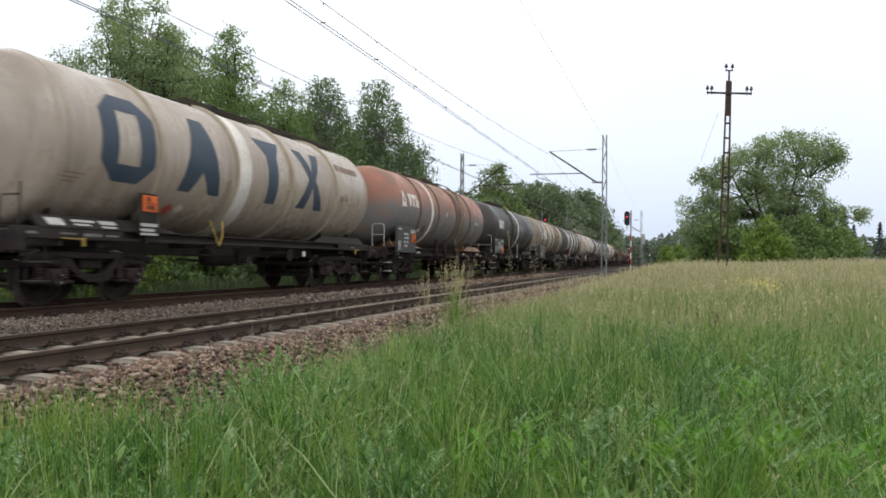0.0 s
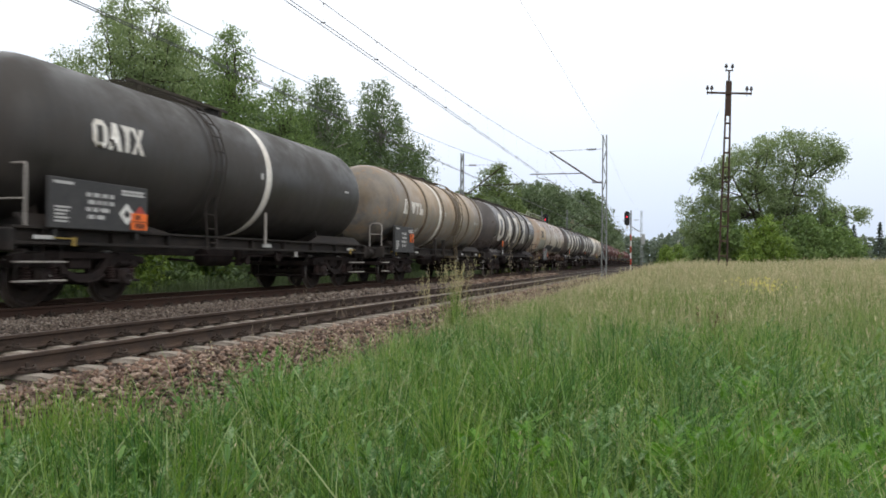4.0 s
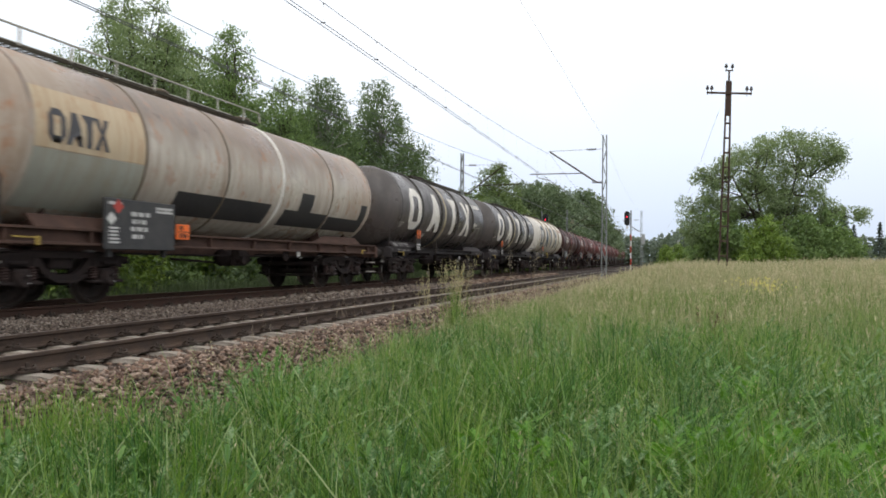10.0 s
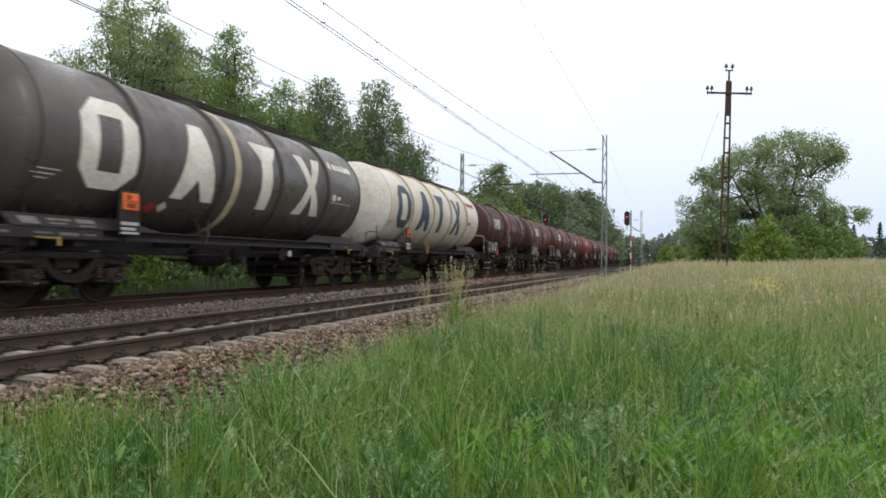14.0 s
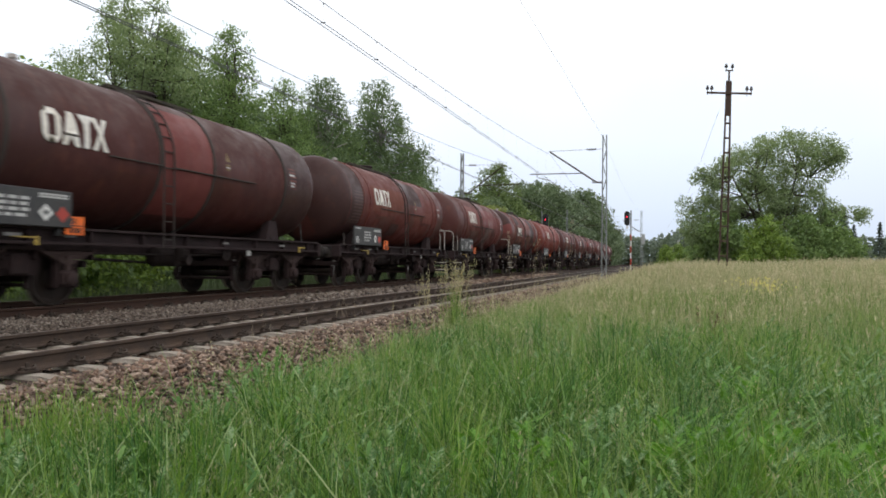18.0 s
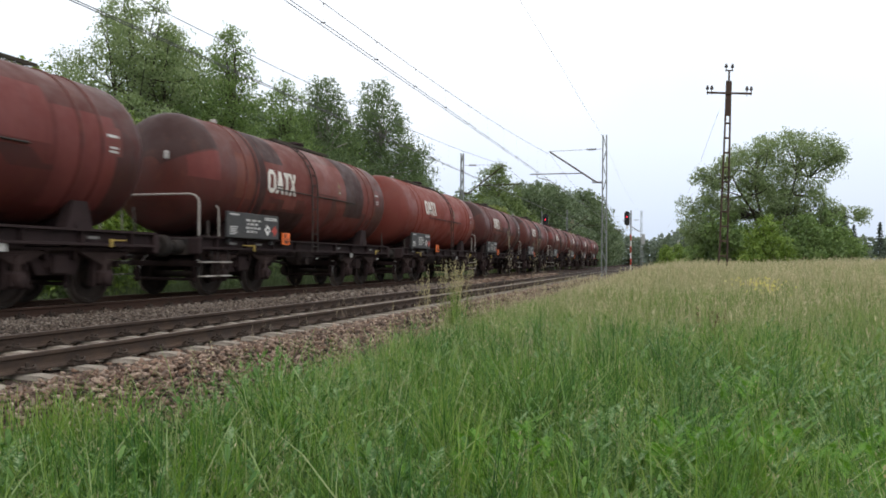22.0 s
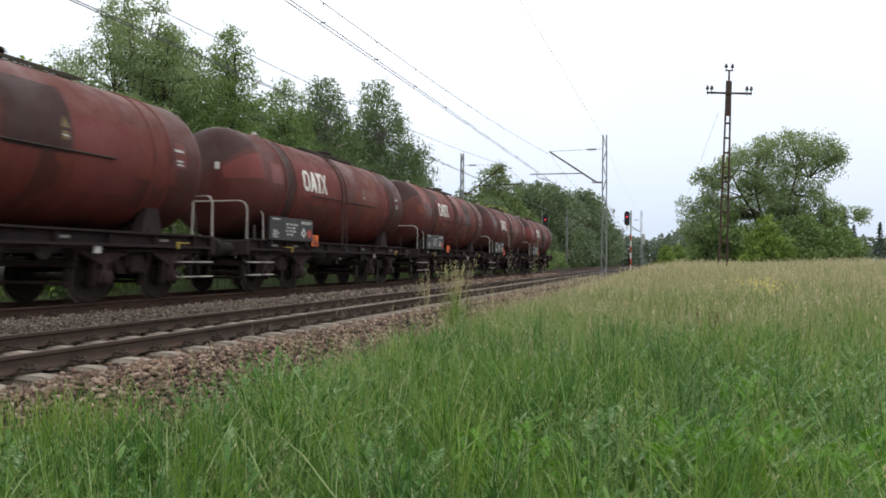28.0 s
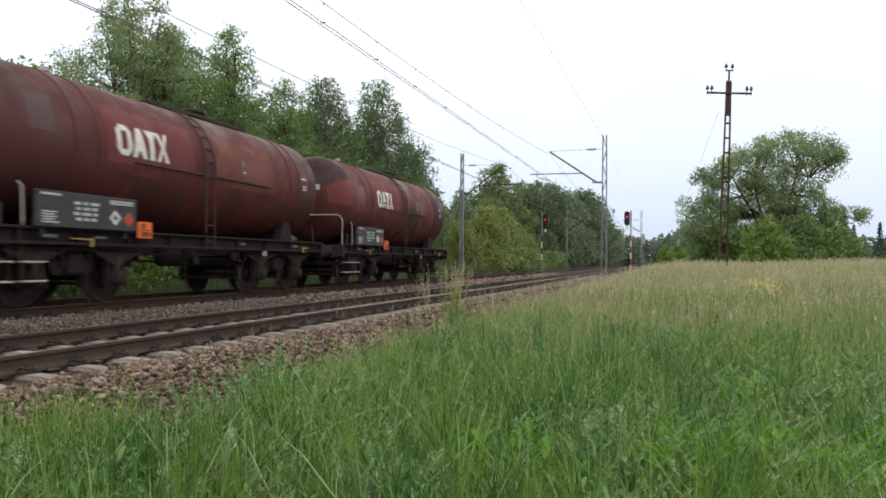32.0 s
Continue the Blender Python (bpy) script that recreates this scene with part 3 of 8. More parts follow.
def wheelset_mesh():
    s = Shape()
    s.rod((-1.12, 0, 0), (1.12, 0, 0), 0.075, n=10)
    for side in (-1, 1):
        prof = [(0.66, 0.09), (0.68, 0.17), (0.715, 0.20), (0.725, 0.36), (0.69, 0.40), (0.685, 0.49), (0.70, 0.492), (0.722, 0.465), (0.80, 0.456), (0.82, 0.45), (0.82, 0.40), (0.755, 0.36), (0.735, 0.20), (0.80, 0.17), (0.82, 0.09)]
        s.lathe([(side * a, r) for a, r in prof], "x", 22, 0, slots={6: 1, 7: 1, 8: 1})
        for k in range(3):
            t = 2 * math.pi * k / 3
            s.rod((side * 0.735, 0.28 * math.cos(t), 0.28 * math.sin(t)), (side * 0.75, 0.28 * math.cos(t), 0.28 * math.sin(t)), 0.03, n=6)
    return s.mesh("wheelset", ["wheel", "tread"], True)


def axle_box_mesh(kind):
    s = Shape()
    if kind == "coil":
        s.box((0, 0, 0.02), (0.26, 0.30, 0.30), 0.04)
        s.lathe([(0.10, 0.0), (0.165, 0.06), (0.165, 0.11), (0.13, 0.135), (0.0, 0.14)], "x", 14)
        s.box((0, -0.26, -0.06), (0.20, 0.26, 0.05), 0.012)
        s.box((0, 0.26, -0.06), (0.20, 0.26, 0.05), 0.012)
        for z in (0.06, -0.06):
            s.rod((0.13, 0.07, z), (0.165, 0.07, z), 0.018, n=6, slot=1)
    else:
        s.box((0, 0, 0), (0.26, 0.28, 0.28), 0.05)
        s.lathe([(0.10, 0.10), (0.17, 0.12), (0.19, 0.09), (0.19, 0.0)], "x", 14)
        s.box((-0.02, 0.19, 0.08), (0.14, 0.05, 0.46), 0.01)
        s.box((-0.02, -0.19, 0.08), (0.14, 0.05, 0.46), 0.01)
    return s.mesh("axle_box", ["bogie" if kind == "coil" else "bogie_red", "boltwhite"], True)


def spring_mesh(kind):
    s = Shape()
    if kind == "coil":
        path = []
        for i in range(31):
            t = i / 30 * 5 * 2 * math.pi
            path.append((0.07 * math.cos(t), 0.07 * math.sin(t), -0.11 + 0.22 * i / 30))
        s.tube(path, 0.016, 4)
    else:
        for i in range(8):
            w = 1.12 - 0.125 * i
            s.box((0, 0, 0.40 - 0.027 * i), (0.11, w, 0.023), 0.004)
        s.box((0, 0, 0.22), (0.15, 0.11, 0.26), 0.012)
        for e in (-0.53, 0.53):
            s.rod((0.05, e, 0.40), (0.05, e * 1.08, 0.45), 0.026, n=6)
    return s.mesh("spring", "spring", True)


def bogie_mesh(kind):
    s = Shape()
    for side in (-1, 1):
        x = side * 1.0
        if kind == "coil":
            s.prism([(-1.45, 0.70), (-1.30, 0.77), (-0.75, 0.83), (-0.40, 0.80), (0.40, 0.80), (0.75, 0.83), (1.30, 0.77), (1.45, 0.70), (1.45, 0.78), (1.30, 0.86), (0.75, 0.90), (-0.75, 0.90), (-1.30, 0.86), (-1.45, 0.78)], x - 0.08, x + 0.08, "x")
            s.prism([(-0.66, 0.82), (-0.46, 0.56), (-0.20, 0.42), (0.20, 0.42), (0.46, 0.56), (0.66, 0.82), (0.54, 0.84), (0.36, 0.62), (0.16, 0.53), (-0.16, 0.53), (-0.36, 0.62), (-0.54, 0.84)], x - 0.06, x + 0.06, "x")
            s.prism([(-0.42, 0.49), (-0.2, 0.39), (0.2, 0.39), (0.42, 0.49), (0.40, 0.53), (0.2, 0.43), (-0.2, 0.43), (-0.40, 0.53)], x - 0.12, x + 0.12, "x")
            for y in (-1.9 / 2, 1.9 / 2):
                s.prism([(y - 0.40, 0.66), (y + 0.40, 0.66), (y + 0.36, 0.86), (y - 0.36, 0.86)], x - 0.13, x + 0.05, "x")
                s.box((x + side * 0.10, y, 0.72), (0.05, 0.34, 0.05), 0.01)
            s.prism([(-1.45, 0.78), (-0.75, 0.86), (-0.75, 0.91), (-1.45, 0.83)], x - 0.10, x + 0.10, "x")
            s.prism([(1.45, 0.78), (0.75, 0.86), (0.75, 0.91), (1.45, 0.83)], x - 0.10, x + 0.10, "x")
            for y in (-1.16, -0.64, 0.64, 1.16):
                s.rod((x, y, 0.66), (x, y, 0.80), 0.085, n=10)
        else:
            s.prism([(-1.58, 0.94), (1.58, 0.94), (1.58, 0.80), (0.52, 0.78), (0.40, 0.52), (-0.40, 0.52), (-0.52, 0.78), (-1.58, 0.80)], side * 0.90 - 0.04, side * 0.90 + 0.04, "x")
            s.prism([(-1.62, 0.93), (1.62, 0.93), (1.62, 0.97), (-1.62, 0.97)], x - 0.16, x + 0.12, "x")
            for y in (-1.5, -0.3, 0.3, 1.5):
                s.box((x, y, 0.86), (0.12, 0.07, 0.18), 0.015)
            s.box((x - side * 0.02, 0, 0.70), (0.16, 0.36, 0.34), 0.03)
    s.box((0, 0, 0.72), (2.0, 0.5, 0.22), 0.03)
    for y in (-1.42, 1.42):
        s.box((0, y, 0.70), (1.9, 0.10, 0.12), 0.01)
    s.rod((0, 0, 0.80), (0, 0, 1.06), 0.28, 0.24, 16)
    for y in (-0.9, 0.9):
        for dy in (-0.52, 0.52):
            for side in (-1, 1):
                s.box((side * 0.755, y + dy, 0.46), (0.10, 0.06, 0.34), 0.012)
        s.rod((-0.8, y - 0.56, 0.36), (0.8, y - 0.56, 0.36), 0.035, n=6)
    return s.mesh("bogie", "bogie" if kind == "coil" else "bogie_red", True, 30)


WHEELSETS = []


def add_bogie(wagon, y, kind, track_s):
    b = part("bogie", cached(("bogie", kind), lambda: bogie_mesh(kind)), wagon, (0, y, 0))
    for dy in (-0.9, 0.9):
        w = part("wheelset", cached("wheelset", wheelset_mesh), b, (0, dy, 0.46))
        WHEELSETS.append((w, dy, track_s + y + dy))
        for side in (-1, 1):
            part("axle_box", cached(("axle_box", kind), lambda: axle_box_mesh(kind)), b, (side * 1.03, dy, 0.46), turn=(0, 0, 0 if side > 0 else 180))
            if kind == "coil":
                for e in (-0.26, 0.26):
                    part("spring", cached(("spring", kind), lambda: spring_mesh(kind)), b, (side * 1.03, dy + e, 0.54))
            else:
                part("spring", cached(("spring", kind), lambda: spring_mesh(kind)), b, (side * 1.06, dy, 0.50))
    return b


def buffer_mesh():
    s = Shape()
    s.lathe([(0.0, 0.11), (0.02, 0.14), (0.30, 0.13), (0.30, 0.095), (0.52, 0.09), (0.52, 0.20), (0.545, 0.225), (0.575, 0.225), (0.59, 0.20), (0.605, 0.0)], "y", 20)
    s.box((0, 0.01, 0), (0.36, 0.03, 0.36), 0.01)
    return s.mesh("buffer", "frame_black", True)


def coupling_mesh():
    s = Shape()
    s.prism([(0.0, 0.05), (0.28, 0.05), (0.36, 0.10), (0.34, 0.0), (0.26, -0.06), (0.0, -0.06)], -0.03, 0.03, "x")
    s.tube([(-0.06, 0.26, 0), (-0.06, 0.44, -0.14), (-0.02, 0.50, -0.18), (0.02, 0.50, -0.18), (0.06, 0.44, -0.14), (0.06, 0.26, 0)], 0.02, 6)
    s.tube([(0.18, 0.02, -0.1), (0.18, 0.16, -0.22), (0.17, 0.34, -0.34), (0.15, 0.50, -0.30)], 0.022, 6)
    return s.mesh("coupling", "frame_black", True)


def tank_mesh(mat, half, r, dome, n=56):
    """A barrel with dished ends; half is to the end of the straight barrel."""
    prof = []
    for i in range(11):
        t = math.pi / 2 * i / 10
        prof.append((-half - dome * math.cos(t), max(0.001, r * math.sin(t) ** 0.62)))
    for i in range(1, 12):
        prof.append((-half + 2 * half * i / 12, r))
    for i in range(11):
        t = math.pi / 2 * (10 - i) / 10
        prof.append((half + dome * math.cos(t), max(0.001, r * math.sin(t) ** 0.62)))
    s = Shape()
    s.lathe(prof, "y", n)
    return s.mesh("tank", mat, True, 60)


def dished(half, r, depth, knuckle, lift=0.0, n=9):
    """The profile of a shallow dished end, (along, radius) from its middle out to the barrel: a wide dish and a tighter knuckle."""
    big = ((r - knuckle) ** 2 + depth ** 2 - knuckle ** 2) / (2 * (depth - knuckle))
    phi = math.asin((r - knuckle) / (big - knuckle))
    out = []
    for i in range(n):
        t = phi * i / (n - 1)
        out.append((-half - depth + big - (big + lift) * math.cos(t), max(0.001, (big + lift) * math.sin(t))))
    for i in range(1, n):
        t = phi + (math.pi / 2 - phi) * i / (n - 1)
        out.append((-half - (knuckle + lift) * math.cos(t), r - knuckle + (knuckle + lift) * math.sin(t)))
    return out


def dished_tank_mesh(mat, half, r, depth, knuckle, n=56):
    front = dished(half, r, depth, knuckle)
    s = Shape()
    s.lathe(front + [(-half + 2 * half * i / 10, r) for i in range(1, 10)] + [(-a, q) for a, q in reversed(front)], "y", n)
    return s.mesh("tank", mat, True, 60)


def dish_patch(half, r, depth, knuckle, i0, i1, low, high, mat):
    """A repainted piece of the dished end, between two rings of its profile and two angles."""
    prof = dished(half, r, depth, knuckle, 0.005)[i0:i1 + 1]
    s = Shape()
    steps = max(2, int((high - low) / 6))
    vs = [(q * math.cos(radians(low + (high - low) * k / steps)), a, q * math.sin(radians(low + (high - low) * k / steps))) for a, q in prof for k in range(steps + 1)]
    s.add(vs, [(j * (steps + 1) + k, j * (steps + 1) + k + 1, (j + 1) * (steps + 1) + k + 1, (j + 1) * (steps + 1) + k) for j in range(len(prof) - 1) for k in range(steps)])
    return s.mesh("repaint_patch", mat, True, 60)


def band_mesh(mat, r, width, thick, n=56):
    """A hoop round the barrel."""
    s = Shape()
    b = min(thick * 0.6, width * 0.3)
    s.lathe([(-width / 2, r - 0.01), (-width / 2, r + thick - b), (-width / 2 + b, r + thick), (width / 2 - b, r + thick), (width / 2, r + thick - b), (width / 2, r - 0.01)], "y", n)
    return s.mesh("hoop", mat, True, 50)


def wrap(quads, r, zc, mat, name="marking", lift=0.006, side=1):
    """Paints plain quads (along, up along the skin) on to the barrel; each quad goes left-low, right-low, right-high, left-high."""
    s = Shape()
    for (a0, w0), (a1, w1), (b1, u1), (b0, u0) in quads:
        steps = max(1, int(abs(max(u0, u1) - min(w0, w1)) / 0.10))
        row = []
        for i in range(steps + 1):
            t = i / steps
            for a, w in ((a0 + (b0 - a0) * t, w0 + (u0 - w0) * t), (a1 + (b1 - a1) * t, w1 + (u1 - w1) * t)):
                ang = w / r
                row.append((side * (r + lift) * math.cos(ang), a, zc + (r + lift) * math.sin(ang)))
        s.add(row, [(2 * i, 2 * i + 1, 2 * i + 3, 2 * i + 2) for i in range(steps)])
    return s.mesh(name, mat, True, 60, 0.002)


def bars(rows):
    """Plain bars for small writing: (from, to, low, high)."""
    return [((a, lo), (b, lo), (b, hi), (a, hi)) for a, b, lo, hi in rows]


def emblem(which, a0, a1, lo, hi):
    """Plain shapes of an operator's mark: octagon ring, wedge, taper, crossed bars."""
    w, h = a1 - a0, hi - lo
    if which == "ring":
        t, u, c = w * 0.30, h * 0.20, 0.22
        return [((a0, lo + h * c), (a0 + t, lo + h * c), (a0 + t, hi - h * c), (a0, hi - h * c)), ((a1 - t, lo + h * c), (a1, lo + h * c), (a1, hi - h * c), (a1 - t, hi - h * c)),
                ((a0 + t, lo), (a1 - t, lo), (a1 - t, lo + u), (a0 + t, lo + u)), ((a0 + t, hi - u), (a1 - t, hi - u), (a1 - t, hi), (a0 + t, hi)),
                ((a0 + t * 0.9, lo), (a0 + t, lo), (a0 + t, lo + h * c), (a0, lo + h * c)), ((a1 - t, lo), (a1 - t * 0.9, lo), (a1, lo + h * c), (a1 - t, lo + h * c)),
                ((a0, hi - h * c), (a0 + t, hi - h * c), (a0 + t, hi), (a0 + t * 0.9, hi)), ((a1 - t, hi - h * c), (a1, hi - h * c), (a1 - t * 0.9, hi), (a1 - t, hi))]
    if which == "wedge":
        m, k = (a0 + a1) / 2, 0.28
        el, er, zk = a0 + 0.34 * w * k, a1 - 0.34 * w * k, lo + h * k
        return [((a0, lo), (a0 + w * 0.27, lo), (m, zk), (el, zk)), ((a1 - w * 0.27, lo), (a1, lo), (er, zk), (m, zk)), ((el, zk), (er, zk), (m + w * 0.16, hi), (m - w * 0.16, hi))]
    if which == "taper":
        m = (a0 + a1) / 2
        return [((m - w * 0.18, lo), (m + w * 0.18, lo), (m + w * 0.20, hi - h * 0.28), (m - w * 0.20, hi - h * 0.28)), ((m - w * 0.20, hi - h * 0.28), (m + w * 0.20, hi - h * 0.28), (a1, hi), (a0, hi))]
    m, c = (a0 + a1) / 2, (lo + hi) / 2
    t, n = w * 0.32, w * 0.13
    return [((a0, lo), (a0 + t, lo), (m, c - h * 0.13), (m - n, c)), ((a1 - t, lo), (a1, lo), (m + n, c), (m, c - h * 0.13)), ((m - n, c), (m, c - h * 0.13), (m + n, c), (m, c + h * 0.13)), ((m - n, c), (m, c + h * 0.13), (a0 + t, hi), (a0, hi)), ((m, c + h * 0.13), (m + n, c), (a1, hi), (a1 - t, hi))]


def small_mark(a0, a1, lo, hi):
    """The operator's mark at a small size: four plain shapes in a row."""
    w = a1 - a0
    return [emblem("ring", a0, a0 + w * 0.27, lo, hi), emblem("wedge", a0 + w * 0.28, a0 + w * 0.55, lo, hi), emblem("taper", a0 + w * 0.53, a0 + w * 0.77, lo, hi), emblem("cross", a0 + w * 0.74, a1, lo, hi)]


def lease_mark(a0, a1, lo, hi):
    """A flame-like badge and a row of blocks."""
    w, h = a1 - a0, hi - lo
    out = [((a0, lo + h * 0.3), (a0 + w * 0.12, lo), (a0 + w * 0.17, hi), (a0 + w * 0.05, hi))]
    for k in range(5):
        x = a0 + w * (0.22 + 0.158 * k)
        out.append(((x, lo + h * 0.1), (x + w * 0.13, lo + h * 0.1), (x + w * 0.13, hi - h * 0.12), (x, hi - h * 0.12)))
    return out


def rental_mark(a0, a1, lo, hi):
    """A three-cornered badge and three slanting blocks."""
    w, h = a1 - a0, hi - lo
    out = [((a0, lo), (a0 + w * 0.10, lo), (a0 + w * 0.14, hi), (a0 + w * 0.08, hi)), ((a0 + w * 0.10, lo), (a0 + w * 0.26, lo), (a0 + w * 0.24, lo + h * 0.3), (a0 + w * 0.11, lo + h * 0.3)),
           ((a0 + w * 0.19, lo + h * 0.3), (a0 + w * 0.25, lo + h * 0.3), (a0 + w * 0.18, hi), (a0 + w * 0.14, hi)), ((a0 + w * 0.45, lo + h * 0.1), (a0 + w * 0.53, lo + h * 0.1), (a0 + w * 0.60, hi - h * 0.1), (a0 + w * 0.38, hi - h * 0.1)),
           ((a0 + w * 0.66, lo + h * 0.1), (a0 + w * 0.73, lo + h * 0.1), (a0 + w * 0.73, hi - h * 0.35), (a0 + w * 0.66, hi - h * 0.35)), ((a0 + w * 0.61, hi - h * 0.35), (a0 + w * 0.79, hi - h * 0.35), (a0 + w * 0.79, hi - h * 0.1), (a0 + w * 0.61, hi - h * 0.1)),
           ((a0 + w * 0.82, lo + h * 0.1), (a1, lo + h * 0.1), (a1, lo + h * 0.55), (a0 + w * 0.82, lo + h * 0.55)), ((a0 + w * 0.82, lo + h * 0.55), (a0 + w * 0.89, lo + h * 0.55), (a0 + w * 0.92, hi - h * 0.1), (a0 + w * 0.82, hi - h * 0.1))]
    return out


def painted(tank, shapes, r, mat, name, label, lift=0.008):
    """Each plain shape of a painted mark as a part of its own."""
    for quads in shapes:
        part(name, wrap(quads, r, 0, mat, name, lift), tank, label=label)


def flat_quads(quads, x, name, mat):
    """Quads on an upright board that faces the meadow."""
    s = Shape()
    for q in quads:
        s.add([(x, a, w) for a, w in q], [(0, 1, 2, 3)])
    return s.mesh(name, mat)


def diamond(a, w, r):
    return [((a - r, w), (a, w - r), (a + r, w), (a, w + r))]


def frame_mesh(half, mat, style):
    """Underframe: centre sill, side sills, cross-members and the two headstocks; half is to the headstock's face."""
    s = Shape()
    s.box((0, 0, 1.05), (0.46, 2 * half - 0.2, 0.30), 0.02)
    for side in (-1, 1):
        if style == "beam":
            s.prism([(side * 1.17, 1.02), (side * 1.31, 1.02), (side * 1.31, 1.06), (side * 1.20, 1.07), (side * 1.20, 1.25), (side * 1.31, 1.26), (side * 1.31, 1.30), (side * 1.17, 1.30)], -half + 0.1, half - 0.1, "y")
            for k in range(9):
                s.box((side * 1.245, -half + 0.7 + (2 * half - 1.4) * k / 8, 1.16), (0.11, 0.03, 0.20))
        else:
            s.prism([(side * 1.10, 1.12), (side * 1.24, 1.12), (side * 1.24, 1.16), (side * 1.14, 1.17), (side * 1.14, 1.27), (side * 1.24, 1.28), (side * 1.24, 1.31), (side * 1.10, 1.31)], -half + 2.2, half - 2.2, "y")
            s.box((side * 1.17, -half + 1.15, 1.20), (0.16, 2.3, 0.20), 0.02)
            s.box((side * 1.17, half - 1.15, 1.20), (0.16, 2.3, 0.20), 0.02)
    for e in (-1, 1):
        s.box((0, e * (half - 0.07), 1.08), (2.66, 0.14, 0.36), 0.025)
        s.box((0, e * (half - 0.9), 1.10), (2.4, 0.12, 0.22), 0.015)
        s.box((0, e * (half - 1.9), 1.10), (2.3, 0.30, 0.22), 0.015)
    for k in (-0.5, 0.5):
        s.box((0, k * half * 0.55, 1.12), (2.3, 0.10, 0.18), 0.01)
    return s.mesh("underframe", mat, False)


def saddle_mesh(length, r, zc, mat, slope):
    """A cradle between the frame and the barrel, sloped at one end."""
    s = Shape()
    for side in (-1, 1):
        w0 = 1.26
        ang = math.asin(max(-0.99, (1.75 - zc) / r))
        top_x, top_z = r * math.cos(ang) + 0.012, zc + r * math.sin(ang)
        n = 6
        for e0, e1, s0, s1 in ((-length / 2, length / 2, 0.0, slope),):
            pts = []
            for t in (0, 1):
                y = e0 if t == 0 else e1
                yt = y + (s0 if t == 0 else -s1)
                pts += [(side * w0, y, 1.30), (side * (w0 - 0.06), y, 1.30)] + [(side * (top_x - 0.03), yt, top_z - 0.28), (side * (top_x + 0.005), yt, top_z - 0.24)]
            s.add([pts[0], pts[3], pts[7], pts[4], pts[1], pts[2], pts[6], pts[5]], [(0, 1, 2, 3), (7, 6, 5, 4), (0, 4, 5, 1), (3, 2, 6, 7), (1, 5, 6, 2), (0, 3, 7, 4)])
    for y in (-length * 0.35, length * 0.2):
        s.prism([(-1.0, 1.28), (1.0, 1.28), (0.9, zc - math.sqrt(r * r - 0.81) + 0.02), (0.6, zc - math.sqrt(r * r - 0.36) + 0.04), (0, zc - r + 0.03), (-0.6, zc - math.sqrt(r * r - 0.36) + 0.04), (-0.9, zc - math.sqrt(r * r - 0.81) + 0.02)], y - 0.02, y + 0.02, "y")
    return s.mesh("saddle", mat)


def walkway_mesh(length, width, mat="grating"):
    s = Shape()
    for x in (-width / 2, width / 2):
        s.box((x, 0, 0.0), (0.04, length, 0.06))
    n = int(length / 0.16)
    for k in range(n):
        s.box((0, -length / 2 + (k + 0.5) * length / n, 0.01), (width, 0.05, 0.03))
    for k in range(max(2, int(length / 1.8))):
        y = -length / 2 + 0.3 + (length - 0.6) * k / max(1, int(length / 1.8) - 1)
        for x in (-width / 2, width / 2):
            s.box((x, y, -0.12), (0.05, 0.05, 0.22))
    return s.mesh("walkway", mat)


def ladder_mesh(path, width, step, mat, r=0.017):
    """A ladder whose stiles follow path (points in x, z), at y = +-width / 2."""
    s = Shape()
    for y in (-width / 2, width / 2):
        s.tube([(x, y, z) for x, z in path], r, 6)
    for (x0, z0), (x1, z1) in zip(path, path[1:]):
        n = max(1, int(math.hypot(x1 - x0, z1 - z0) / step))
        for k in range(n):
            t = (k + 0.5) / n
            s.rod((x0 + (x1 - x0) * t, -width / 2, z0 + (z1 - z0) * t), (x0 + (x1 - x0) * t, width / 2, z0 + (z1 - z0) * t), r * 0.8, n=5)
    return s.mesh("ladder", mat, True)


def skin(r, zc, ang):
    return (r * math.cos(radians(ang)), zc + r * math.sin(radians(ang)))


def step_mesh(mat):
    s = Shape()
    for y in (-0.19, 0.19):
        s.tube([(0, y, 0), (0.02, y, -0.4), (0.02, y, -0.62)], 0.014, 5)
    for z in (-0.30, -0.60):
        s.box((0.03, 0, z), (0.16, 0.42, 0.03), 0.006, 1)
    return s.mesh("step", ["frame_black", mat])


